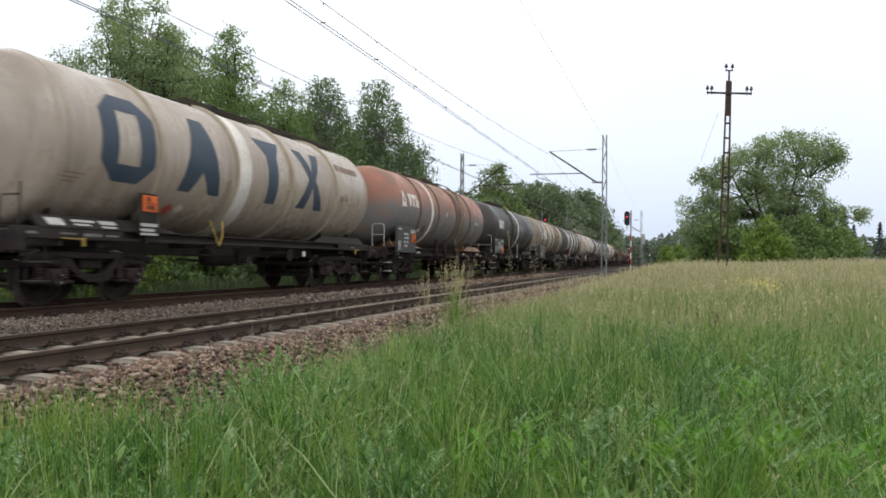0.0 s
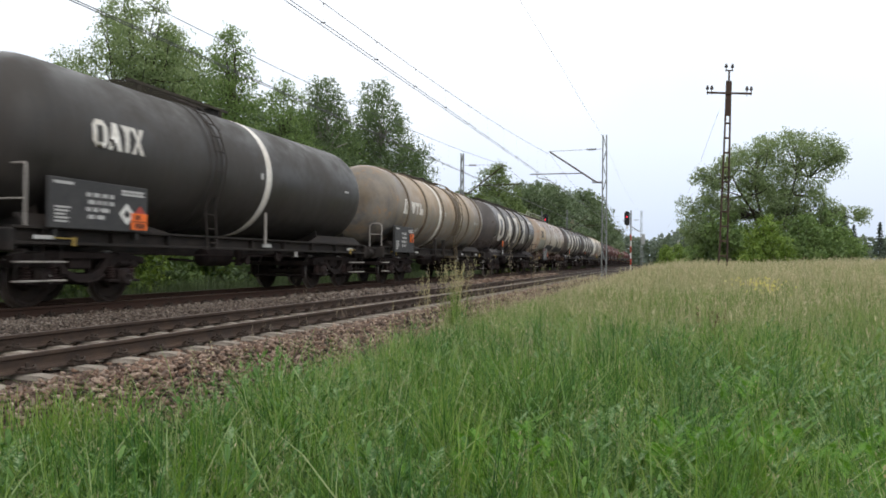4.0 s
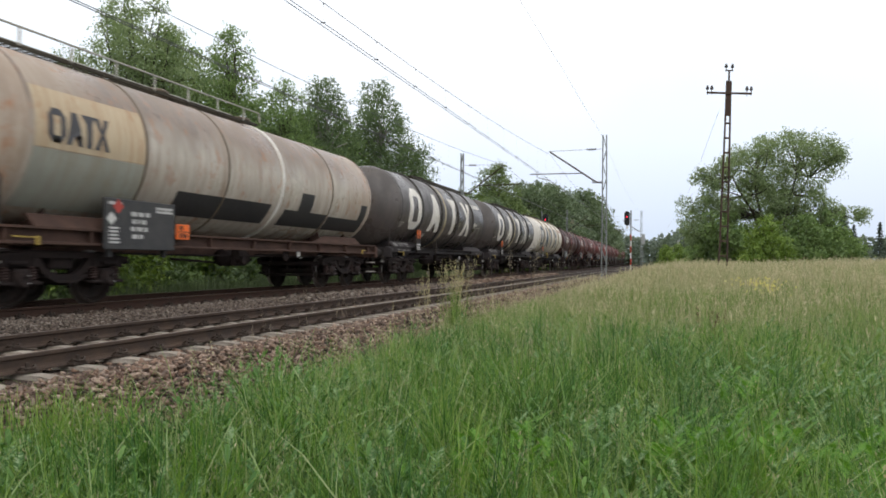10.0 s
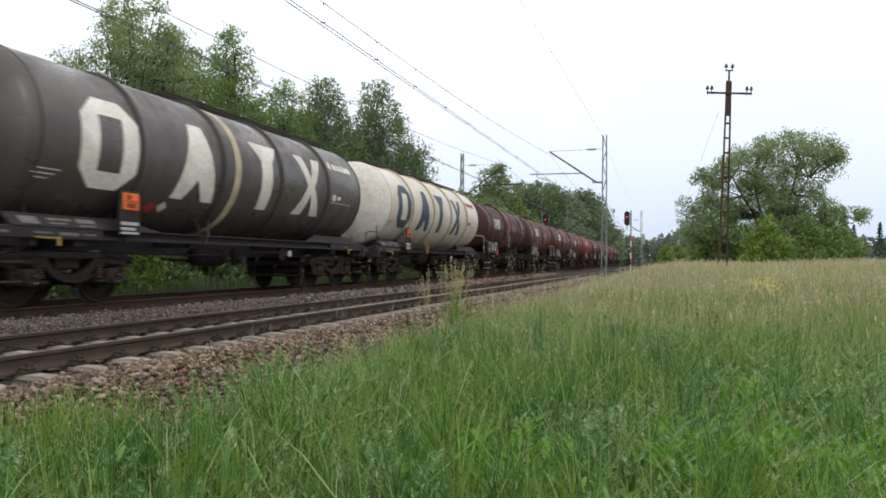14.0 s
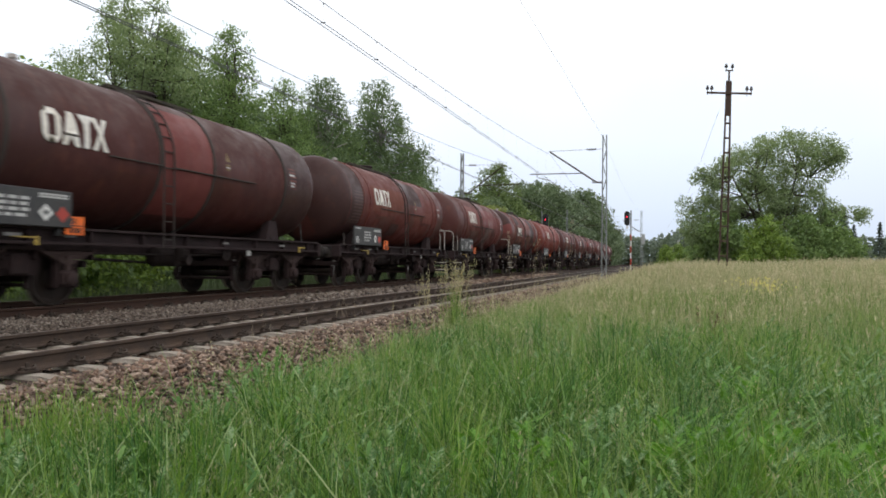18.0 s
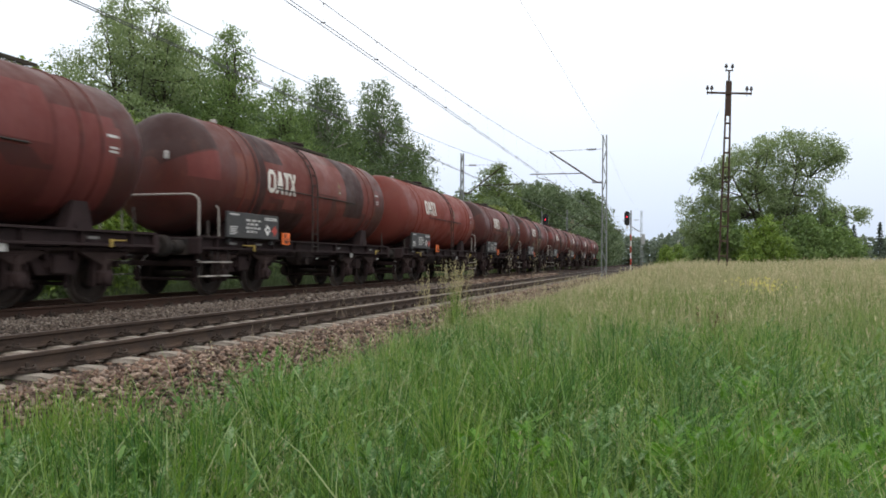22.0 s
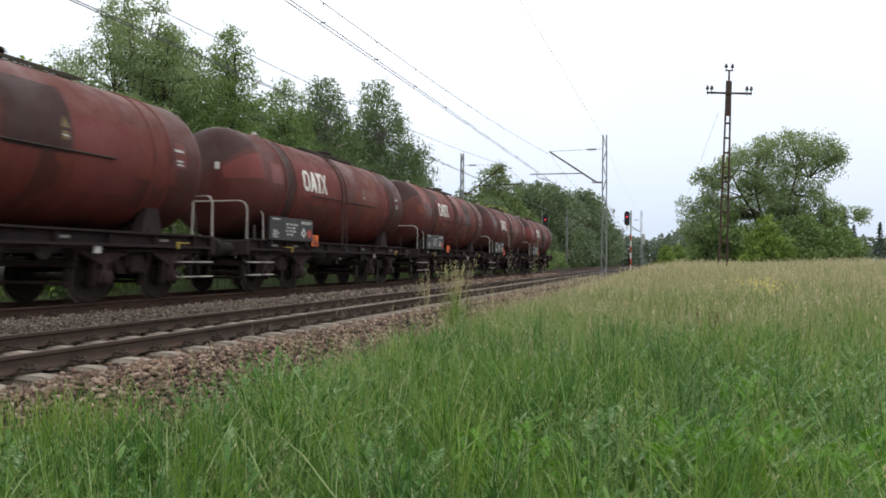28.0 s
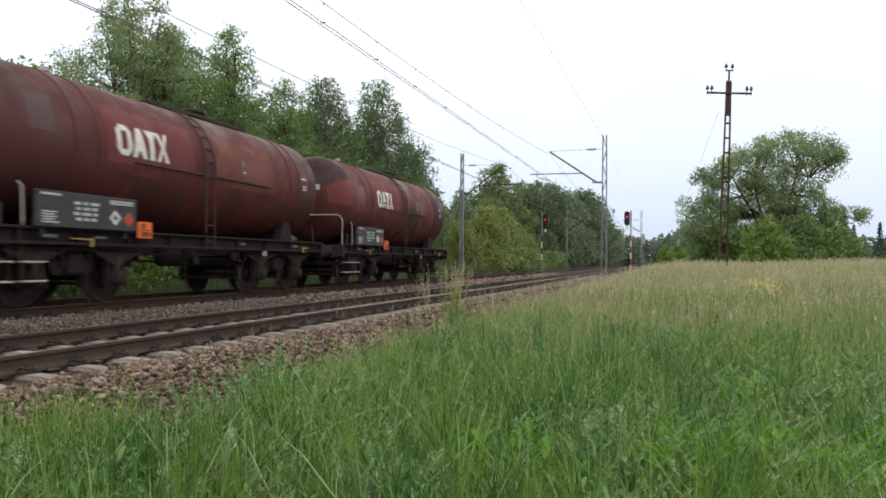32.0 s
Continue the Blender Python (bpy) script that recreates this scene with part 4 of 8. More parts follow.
def handrail_meshes(kind, mat):
    """The bent rails of the shunter's stand at a wagon's end, one mesh each (y = 0 is the headstock)."""
    out = []

    def rail(*tubes):
        s = Shape()
        for path, r in tubes:
            s.tube(path, r, 6)
        out.append(s.mesh("handrail", mat, True))
    if kind == "tall":
        rail(([(1.25, 0.02, 1.28), (1.25, 0.02, 2.22), (1.21, 0.04, 2.27), (-1.21, 0.04, 2.27), (-1.25, 0.02, 2.22), (-1.25, 0.02, 1.28)], 0.022), ([(-0.5, 0.04, 1.28), (-0.5, 0.04, 2.27)], 0.018), ([(0.5, 0.04, 1.28), (0.5, 0.04, 2.27)], 0.018), ([(1.22, 0.03, 1.72), (-1.22, 0.03, 1.72)], 0.016))
        for x in (-1, 1):
            rail(([(x * 1.27, 0.62, 1.28), (x * 1.27, 0.62, 2.0), (x * 1.24, 0.60, 2.08)], 0.020))
    elif kind == "loop":
        rail(([(1.27, 0.05, 1.28), (1.27, 0.05, 1.98), (1.25, 0.04, 2.07), (1.19, 0.02, 2.14), (1.09, 0.0, 2.17), (-1.09, 0.0, 2.17), (-1.19, 0.02, 2.14), (-1.25, 0.04, 2.07), (-1.27, 0.05, 1.98), (-1.27, 0.05, 1.28)], 0.022))
        for x in (-1, 1):
            rail(([(x * 1.28, 0.75, 1.28), (x * 1.28, 0.72, 1.90), (x * 1.24, 0.68, 1.97)], 0.018))
    elif kind == "post":
        for x in (-1.2, 1.2):
            rail(([(x, 0.0, 1.28), (x, 0.0, 1.98)], 0.018), ([(x, 0, 1.78), (x * 0.72, 0, 1.78), (x * 0.66, 0, 1.72), (x * 0.66, 0, 1.28)], 0.016))
    else:
        for x in (-1.0, 1.0):
            rail(([(x - 0.22, 0.0, 1.28), (x - 0.22, 0.0, 2.0), (x - 0.15, 0.0, 2.08), (x + 0.15, 0.0, 2.08), (x + 0.22, 0.0, 2.0), (x + 0.22, 0.0, 1.28)], 0.020), ([(x - 0.22, 0, 1.7), (x + 0.22, 0, 1.7)], 0.016))
    return out


def handrails(wagon, kind, mat, loc, turn=0, label=""):
    for me in cached(("handrails", kind, mat), lambda: handrail_meshes(kind, mat)):
        part("handrail", me, wagon, loc, label, (0, 0, turn))


def data_board(wagon, a0, a1, lo, hi, seed, orange_on=None, diamonds=True, depth=0.06, x=1.33, tint="lettering"):
    """A black data board with bars for its small writing, and hazard lozenges."""
    rnd = random.Random(seed)
    s = Shape()
    s.box((x - depth / 2, (a0 + a1) / 2, (lo + hi) / 2), (depth, a1 - a0, hi - lo), 0.012)
    for a in (a0 + 0.2, a1 - 0.2):
        s.box((x - depth - 0.05, a, lo + 0.02), (0.10, 0.05, 0.30))
    b = part("data_board", s.mesh("data_board", "board"), wagon, label="black data board with small white writing")
    w, h = a1 - a0, hi - lo
    rows = []
    rows += [(a0 + w * 0.04, a0 + w * 0.22, hi - h * 0.13, hi - h * 0.07)]
    for k in range(4):
        z = hi - h * (0.24 + 0.15 * k)
        start = a0 + w * (0.34 + 0.02 * (k % 2))
        x0 = start
        while x0 < a0 + w * (0.58 - 0.05 * (k == 3)):
            q = rnd.uniform(0.03, 0.09) * w
            rows.append((x0, min(x0 + q, a0 + w * 0.62), z - h * 0.085, z))
            x0 += q + 0.025 * w
    for k in range(5):
        z = lo + h * (0.12 + 0.07 * k)
        rows.append((a0 + w * 0.05, a0 + w * (0.14 + 0.06 * rnd.random()), z, z + h * 0.04))
    rows += [(a0 + w * 0.70, a0 + w * 0.96, hi - h * 0.14, hi - h * 0.10), (a0 + w * 0.70, a0 + w * 0.96, hi - h * 0.22, hi - h * 0.18)]
    rows += [(a0 + w * (0.71 + 0.05 * k), a0 + w * (0.735 + 0.05 * k), hi - h * 0.18, hi - h * 0.14) for k in range(5)]
    part("lettering", flat_quads(bars(rows), x + 0.004, "lettering", tint), b, label="rows of small white bars")
    if diamonds:
        part("hazard_lozenge", flat_quads(diamond(a0 + w * 0.76, lo + h * 0.38, h * 0.24), x + 0.005, "hazard_lozenge", "white"), b, label="white hazard lozenge")
        part("hazard_symbol", flat_quads(diamond(a0 + w * 0.76, lo + h * 0.38, h * 0.10), x + 0.008, "hazard_symbol", "black"), b)
        part("hazard_lozenge", flat_quads(diamond(a0 + w * 0.91, lo + h * 0.36, h * 0.23), x + 0.005, "hazard_lozenge", "redpaint"), b, label="red hazard lozenge")
    return b


def hazard_plate(wagon, a, z, w=0.40, h=0.30, x=1.40):
    s = Shape()
    s.box((x - 0.012, a, z), (0.02, w, h), 0.004)
    p = part("hazard_plate", s.mesh("hazard_plate", "orange"), wagon, label="orange hazard number plate")
    b = bars([(a - w * 0.42, a + w * 0.42, z - 0.008, z + 0.008)])
    for row in (0.5, -0.5):
        b += bars([(a - w * 0.28 + k * w * 0.16, a - w * 0.17 + k * w * 0.16, z + row * h * 0.5 - 0.045, z + row * h * 0.5 + 0.045) for k in range(4 if row < 0 else 2)])
    part("plate_marking", flat_quads(b, x + 0.004, "plate_marking", "rail_dark"), p)
    return p


def brake_gear(wagon, half, seed):
    """Pipes, reservoir, levers and small bright fittings below the frame."""
    rnd = random.Random(seed)
    s = Shape()
    s.lathe([(-0.55, 0.0), (-0.55, 0.10), (-0.48, 0.20), (0.48, 0.20), (0.55, 0.10), (0.55, 0.0)], "y", 16, c=(0.45, rnd.uniform(-0.6, 0.6), 0.84))
    part("brake_reservoir", s.mesh("brake_reservoir", "bogie", True), wagon)
    s = Shape()
    s.tube([(0.72, -half + 0.3, 0.92), (0.72, -half + 2.5, 0.90), (0.80, 0, 0.88), (0.72, half - 2.5, 0.90), (0.72, half - 0.3, 0.92)], 0.022, 6)
    s.tube([(0.2, -1.6, 0.80), (0.25, 0, 0.72), (0.2, 1.6, 0.80)], 0.03, 6)
    part("brake_pipe", s.mesh("brake_pipe", "bogie", True), wagon)
    s = Shape()
    s.rod((1.18, 0, 0.92), (0.3, 0, 0.92), 0.03, n=8)
    s.lathe([(1.17, 0.0), (1.17, 0.14), (1.20, 0.16), (1.22, 0.14), (1.22, 0.0)], "x", 18, c=(0, 0, 0.92))
    for k in range(4):
        t = math.pi * k / 4
        s.rod((1.225, 0.13 * math.cos(t), 0.92 + 0.13 * math.sin(t)), (1.225, -0.13 * math.cos(t), 0.92 - 0.13 * math.sin(t)), 0.012, n=5)
    part("brake_wheel", s.mesh("brake_wheel", "bogie", True), wagon, (0, rnd.uniform(0.8, 1.8), 0))
    s = Shape()
    s.box((1.25, 0, 0.96), (0.03, 0.16, 0.14), 0.006)
    part("tag_plate", s.mesh("tag_plate", "boltwhite"), wagon, (0, rnd.uniform(2.0, 2.4), 0), "small white tag plate")
    s = Shape()
    s.rod((0.9, 0, 0.66), (0.9, 0, 1.06), 0.09, n=12)
    s.rod((0.9, 0, 0.78), (1.12, 0, 0.78), 0.07, n=10)
    s.lathe([(1.12, 0.0), (1.12, 0.10), (1.16, 0.10), (1.16, 0.0)], "x", 12, c=(0, 0, 0.78))
    part("outlet_valve", s.mesh("outlet_valve", "bogie", True), wagon, (0, rnd.uniform(-0.4, 0.3), 0))


def sill_marks(wagon, spots, x=1.262, mat="lettering"):
    for a0, a1, lo, hi in spots:
        part("sill_marking", flat_quads(bars([(a0, a1, lo, hi)]), x, "sill_marking", mat), wagon)


def saddle_writing(wagon, spots, mat="lettering_dim"):
    """Small bars of writing on the sloping side of a saddle."""
    for a0, a1, lo, hi in spots:
        s = Shape()
        s.add([(1.268 - (z - 1.30) * 1.04, a, z) for a, z in ((a0, lo), (a1, lo), (a1, hi), (a0, hi))], [(0, 1, 2, 3)])
        part("sill_marking", s.mesh("sill_marking", mat), wagon)


def coupling_handles(wagon, half, front=True):
    """Yellow cocks and grab handles at the wagon's end."""
    e = -1 if front else 1
    s = Shape()
    s.tube([(1.28, e * (half - 0.85), 1.13), (1.33, e * (half - 1.0), 1.12), (1.33, e * (half - 1.22), 1.12)], 0.014, 5)
    s.box((1.33, e * (half - 1.26), 1.07), (0.03, 0.07, 0.15), 0.008)
    part("brake_changeover", s.mesh("brake_changeover", "yellow", True), wagon, label="yellow brake changeover handle")


def base_wagon(s_along, half, pivot, bogie, frame_mat, style, label, group):
    """The running gear and frame that all wagons have; half is to the buffer faces."""
    wagon = new("tank_wagon")
    tagged(wagon, label, "tank wagon", group)
    head = half - 0.605
    part("underframe", cached(("frame", half, frame_mat, style), lambda: frame_mesh(head, frame_mat, style)), wagon)
    for e in (-1, 1):
        for side in (-1, 1):
            part("buffer", cached("buffer", buffer_mesh), wagon, (side * 0.875, e * head, 1.06), turn=(0, 0, 0 if e > 0 else 180))
        part("coupling", cached("coupling", coupling_mesh), wagon, (0, e * head, 1.03), turn=(0, 0, 0 if e > 0 else 180))
        add_bogie(wagon, e * pivot, bogie, s_along)
    return wagon, head


def top_fittings(tank, r, zc, spots, mat):
    for a in spots:
        s = Shape()
        s.rod((0, a, zc + r - 0.05), (0, a, zc + r + 0.13), 0.27, n=18)
        s.lathe([(0.13, 0.31), (0.17, 0.31), (0.20, 0.26), (0.22, 0.0)], "x", 18)
        n = len(s.v) - 72
        for k in range(n, len(s.v)):
            x, y, z = s.v[k]
            s.v[k] = (z, y + a, zc + r + x)
        part("manhole", s.mesh("manhole", mat, True), tank)


BIG_R, BIG_Z = 1.47, 2.80


def big_wagon(s_along, tank_mat, hoop_mat, mark_mat, lease_mat, frame_mat, label, seed, stripe_mat, stripe_wide, walk_from=-5.6, walk_to=5.9, white_band=None, marks=(-5.28, -2.95, -0.80, 1.55), mark_low=-0.84):
    """A long four-axle tank wagon with five hoops and the operator's large mark along its side."""
    wagon, head = base_wagon(s_along, 7.35, 4.95, "coil", frame_mat, "stub", label, "tank wagons of the train")
    r, zc = BIG_R, BIG_Z
    tank = part("tank", dished_tank_mesh(tank_mat, 6.0, r, 0.58, 0.24), wagon, (0, 0, zc))
    for a in (-5.97, -3.77, -1.23, 1.22, 3.79, 5.97):
        thin = abs(a) > 5.9
        part("hoop", cached(("hoop", hoop_mat, thin), lambda: band_mesh(hoop_mat, r, 0.05 if thin else 0.09, 0.012 if thin else 0.065)), tank, (0, a, 0))
    for e in (-1, 1):
        part("saddle", cached(("saddle", frame_mat, e), lambda: saddle_mesh(3.4, r, zc, frame_mat, 0.9)), wagon, (0, e * 4.6, 0), turn=(0, 0, 0 if e < 0 else 180))
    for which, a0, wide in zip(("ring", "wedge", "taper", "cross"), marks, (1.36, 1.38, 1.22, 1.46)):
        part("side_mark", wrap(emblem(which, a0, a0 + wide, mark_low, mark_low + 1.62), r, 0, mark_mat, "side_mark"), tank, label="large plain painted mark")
    painted(tank, [[q] for q in lease_mark(4.02, 5.55, 0.60, 0.86)], r, lease_mat, "lease_mark", "small painted badge")
    part("lettering", wrap(bars([(4.1, 4.32, -0.30, -0.12), (4.40, 4.62, -0.26, -0.16), (4.08, 5.3, -0.36, -0.345), (-6.0, -5.5, -0.62, -0.60), (-6.05, -5.6, -0.70, -0.68), (-5.95, -5.7, -0.78, -0.76)]), r, 0, lease_mat if lease_mat != "mark_red" else "mark_dark", "lettering"), tank)
    if stripe_mat:
        part("band_stripe", cached(("stripe", stripe_mat, stripe_wide), lambda: band_mesh(stripe_mat, r, stripe_wide, 0.008)), tank, (0, 0.74 if not white_band else white_band, 0), "faded pale band round the barrel")
    if seed == 9:
        s = Shape()
        s.lathe(dished(6.0, r, 0.58, 0.24, 0.006), "y", 56)
        part("end_cap", s.mesh("end_cap", "mark_white", True, 60), tank, label="white painted dished end")
    part("walkway", walkway_mesh(walk_to - walk_from, 0.50), wagon, (0, (walk_from + walk_to) / 2, zc + r + 0.10))
    s = Shape()
    for x in (-0.27, 0.27):
        s.tube([(x, walk_from, zc + r + 0.14), (x, walk_to, zc + r + 0.14)], 0.018, 5)
    part("walkway_edge", s.mesh("walkway_edge", "grating", True), wagon)
    top_fittings(wagon, r, zc, (-0.4,), frame_mat)
    path = [(1.30, 0.95)] + [(skin(r + 0.12, zc, g)) for g in (-30, 0, 30, 55, 75)]
    part("ladder", cached(("ladder", frame_mat), lambda: ladder_mesh(path, 0.40, 0.30, "rail_dark")), wagon, (-0.0, 0, 0), turn=(0, 0, 180))
    s = Shape()
    s.box((1.36, -3.95, 1.62), (0.03, 0.52, 0.80), 0.01)
    s.box((1.30, -3.95, 1.24), (0.05, 0.06, 0.3))
    pl = part("plate_carrier", s.mesh("plate_carrier", "frame_black"), wagon)
    part("lettering", flat_quads(bars([(-4.18, -3.72, 1.40, 1.46), (-4.18, -3.80, 1.31, 1.36), (-4.18, -3.72, 1.24, 1.28)]), 1.379, "lettering", "lettering"), pl)
    hazard_plate(wagon, -3.95, 1.83, x=1.402)
    part("hazard_lozenge", wrap(diamond(-3.1, -1.10, 0.15), r, 0, "redpaint", "hazard_lozenge", 0.01), tank, label="red hazard lozenge")
    part("hazard_lozenge", wrap(diamond(-2.78, -1.06, 0.14), r, 0, "white", "hazard_lozenge", 0.01), tank, label="white hazard lozenge")
    s = Shape()
    s.tube([(1.29, -1.95, 1.62), (1.36, -1.85, 1.30), (1.36, -1.72, 1.10), (1.36, -1.60, 1.30), (1.29, -1.50, 1.62)], 0.02, 6)
    part("hose_bracket", s.mesh("hose_bracket", "yellow" if seed in (1, 9) else "rail_dark", True), wagon, label="bent pipe bracket")
    brake_gear(wagon, head, seed)
    sill_marks(wagon, [(-6.6, -6.35, 1.18, 1.22), (-5.9, -5.55, 1.19, 1.22), (-5.4, -5.0, 1.17, 1.22), (-4.9, -4.6, 1.18, 1.21), (5.3, 5.6, 1.18, 1.22)], 1.256, "lettering_dim")
    for e in (-1, 1):
        coupling_handles(wagon, head, e < 0)
        part("step", cached(("step", "rail_dark"), lambda: step_mesh("rail_dark")), wagon, (1.22, e * (head - 0.4), 1.04))
        part("step", cached(("step", "rail_dark"), lambda: step_mesh("rail_dark")), wagon, (-1.22, e * (head - 0.4), 1.04), turn=(0, 0, 180))
    saddle_writing(wagon, [(-6.1, -5.75, 1.34, 1.46), (-5.55, -5.05, 1.41, 1.45), (-5.55, -5.2, 1.35, 1.38), (-4.95, -4.55, 1.39, 1.46), (-4.95, -4.6, 1.33, 1.36)], "lettering" if tank_mat == "tank_beige" else "lettering_dim")
    handrails(wagon, "post", "rail_dark", (0, -head + 0.12, 0))
    return wagon


def rental_wagon(s_along, tank_mat, hoop_mat, frame_mat, label, seed):
    """A long tank wagon with four hoops, a white band, a side ladder and a large data board."""
    wagon, head = base_wagon(s_along, 7.82, 5.0, "coil", frame_mat, "beam", label, "tank wagons of the train")
    r, zc = BIG_R, BIG_Z
    tank = part("tank", tank_mesh(tank_mat, 5.95, r, 0.80), wagon, (0, 0, zc))
    for a in (-3.96, -1.62, 0.98, 3.34) if seed == 2 else (-5.10, -3.03, -0.80, 1.10, 3.25, 5.50):
        part("hoop", cached(("hoop", hoop_mat, 1), lambda: band_mesh(hoop_mat, r, 0.11, 0.055)), tank, (0, a, 0))
    part("band_stripe", cached("white_stripe", lambda: band_mesh("mark_white", r, 0.26, 0.007)), tank, (0, -2.42 if seed == 2 else -1.15, 0), "white paint band round the barrel")
    for e in (-1, 1):
        part("saddle", cached(("saddle", frame_mat, e, seed), lambda: saddle_mesh(3.0, r, zc, "saddle_ochre" if seed == 2 else frame_mat, 1.1)), wagon, (0, e * 4.7, 0), turn=(0, 0, 0 if e < 0 else 180))
    painted(tank, [[q] for q in rental_mark(-5.62 if seed == 4 else -6.0, -3.45 if seed == 4 else -4.15, -0.28 if seed == 4 else -0.02, 0.26 if seed == 4 else 0.56)], r, "mark_white", "side_mark", "white painted badge and blocks")
    part("lettering", wrap(bars([(4.4, 4.7, -0.2, -0.08), (4.85, 5.05, -0.2, -0.12), (-0.6, -0.35, 0.02, 0.07), (-0.6, -0.38, -0.08, -0.03)]), r, 0, "lettering", "lettering"), tank)
    part("hazard_lozenge", wrap(diamond(-3.1, -0.78, 0.20), r, 0, "lozenge_dim", "hazard_lozenge", 0.01), tank, label="faded red hazard lozenge")
    part("hazard_lozenge", wrap(diamond(-3.62, -0.84, 0.12), r, 0, "white", "hazard_lozenge", 0.01), tank, label="white hazard lozenge")
    part("walkway", walkway_mesh(4.6, 0.55), wagon, (0, -0.2, zc + r + 0.09))
    top_fittings(wagon, r, zc, (0.1,), frame_mat)
    path = [(1.36, 0.52), (1.36, 1.2)] + [(skin(r + 0.16, zc, g)) for g in (-38, -20, 0, 20, 40, 60, 78)]
    part("ladder", cached(("ladder_side", frame_mat), lambda: ladder_mesh(path, 0.36, 0.28, "ladder_paint", 0.02)), wagon, (0, 1.55, 0), "weathered side ladder with yellow foot")
    s = Shape()
    arc = [skin(r + 0.03, zc, g) for g in range(-35, 76, 10)]
    s.add([(x, y, z) for x, z in arc for y in (-0.26, 0.26)], [(2 * k, 2 * k + 1, 2 * k + 3, 2 * k + 2) for k in range(len(arc) - 1)])
    part("ladder_backing", s.mesh("ladder_backing", "hoop_tan"), wagon, (0, 1.55, 0))
    data_board(wagon, -6.45, -4.48, 1.10, 2.04, seed, x=1.47, depth=0.09, diamonds=False)
    hazard_plate(wagon, -4.76, 1.64, x=1.502)
    for a in (-1.4, -0.2):
        s = Shape()
        s.box((1.30, a, 1.36), (0.14, 0.10, 0.72), 0.02)
        part("support_bracket", s.mesh("support_bracket", frame_mat), wagon)
    s = Shape()
    s.box((1.36, 0.75, 0.98), (0.26, 1.3, 0.04), 0.008)
    part("side_step", s.mesh("side_step", "ladder_paint"), wagon)
    brake_gear(wagon, head, seed)
    sill_marks(wagon, [(-3.9, -3.5, 1.10, 1.16), (2.6, 3.0, 1.10, 1.16), (5.2, 5.6, 1.1, 1.18)], 1.318)
    for e in (-1, 1):
        coupling_handles(wagon, head, e < 0)
        part("step", cached(("step", "rail_grey"), lambda: step_mesh("rail_grey")), wagon, (1.22, e * (head - 0.4), 1.04))
        part("step", cached(("step", "rail_grey"), lambda: step_mesh("rail_grey")), wagon, (-1.22, e * (head - 0.4), 1.04), turn=(0, 0, 180))
    handrails(wagon, "small", "rail_grey", (0, -head + 0.12, 0))
    return wagon


def smooth_black_wagon(s_along, label, seed):
    """A long smooth black tank wagon with a shunter's stand and a white band."""
    wagon, head = base_wagon(s_along, 7.27, 4.9, "coil", "frame_black", "beam", label, "tank wagons of the train")
    r, zc = BIG_R - 0.03, BIG_Z
    tank = part("tank", tank_mesh("tank_soot", 5.55, r, 0.98), wagon, (0, 0, zc))
    for a in (-1.85, -1.45):
        part("hoop", cached(("hoop", "soot"), lambda: band_mesh("tank_soot", r, 0.12, 0.02)), tank, (0, a, 0))
    part("band_stripe", cached("white_stripe_b", lambda: band_mesh("mark_white", r, 0.24, 0.007)), tank, (0, 0.46, 0), "white paint band round the barrel")
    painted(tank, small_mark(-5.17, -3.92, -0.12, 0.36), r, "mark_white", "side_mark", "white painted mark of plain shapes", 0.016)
    part("lettering", wrap(bars([(0.1, 0.2, -0.1, 0.05), (4.7, 5.0, 0.0, 0.06)]), r, 0, "lettering", "lettering"), tank)
    for e in (-1, 1):
        part("saddle", cached(("saddle", "frame_black", e), lambda: saddle_mesh(3.2, r, zc, "frame_black", 1.0)), wagon, (0, e * 4.6, 0), turn=(0, 0, 0 if e < 0 else 180))
    part("walkway", walkway_mesh(3.4, 0.7), wagon, (0, -1.4, zc + r + 0.14))
    top_fittings(wagon, r, zc, (0.0,), "tank_soot")
    for y, mat in ((-1.65, "rail_dark"),):
        path = [(1.36, 1.0)] + [(skin(r + 0.12, zc, g)) for g in (-35, -15, 5, 30, 55, 78)]
        part("ladder", ladder_mesh(path, 0.34, 0.30, mat), wagon, (0, y, 0))
    s = Shape()
    s.box((1.35, 0.46, 1.55), (0.05, 0.06, 0.75), 0.01)
    part("support_bracket", s.mesh("support_bracket", "rail_grey"), wagon)
    data_board(wagon, -6.0, -3.75, 1.28, 2.10, seed, x=1.40, tint="lettering")
    hazard_plate(wagon, -3.98, 1.47, x=1.425)
    handrails(wagon, "tall", "rail_grey", (0, -head + 0.35, 0))
    brake_gear(wagon, head, seed)
    sill_marks(wagon, [(-6.2, -5.8, 1.10, 1.16), (0.4, 0.8, 1.1, 1.18), (5.2, 5.6, 1.1, 1.18)], 1.318)
    for e in (-1, 1):
        coupling_handles(wagon, head, e < 0)
        for k in (0.4, 0.9):
            part("step", cached(("step", "rail_grey"), lambda: step_mesh("rail_grey")), wagon, (1.24, e * (head - k), 1.04))
            part("step", cached(("step", "rail_grey"), lambda: step_mesh("rail_grey")), wagon, (-1.24, e * (head - k), 1.04), turn=(0, 0, 180))
    return wagon


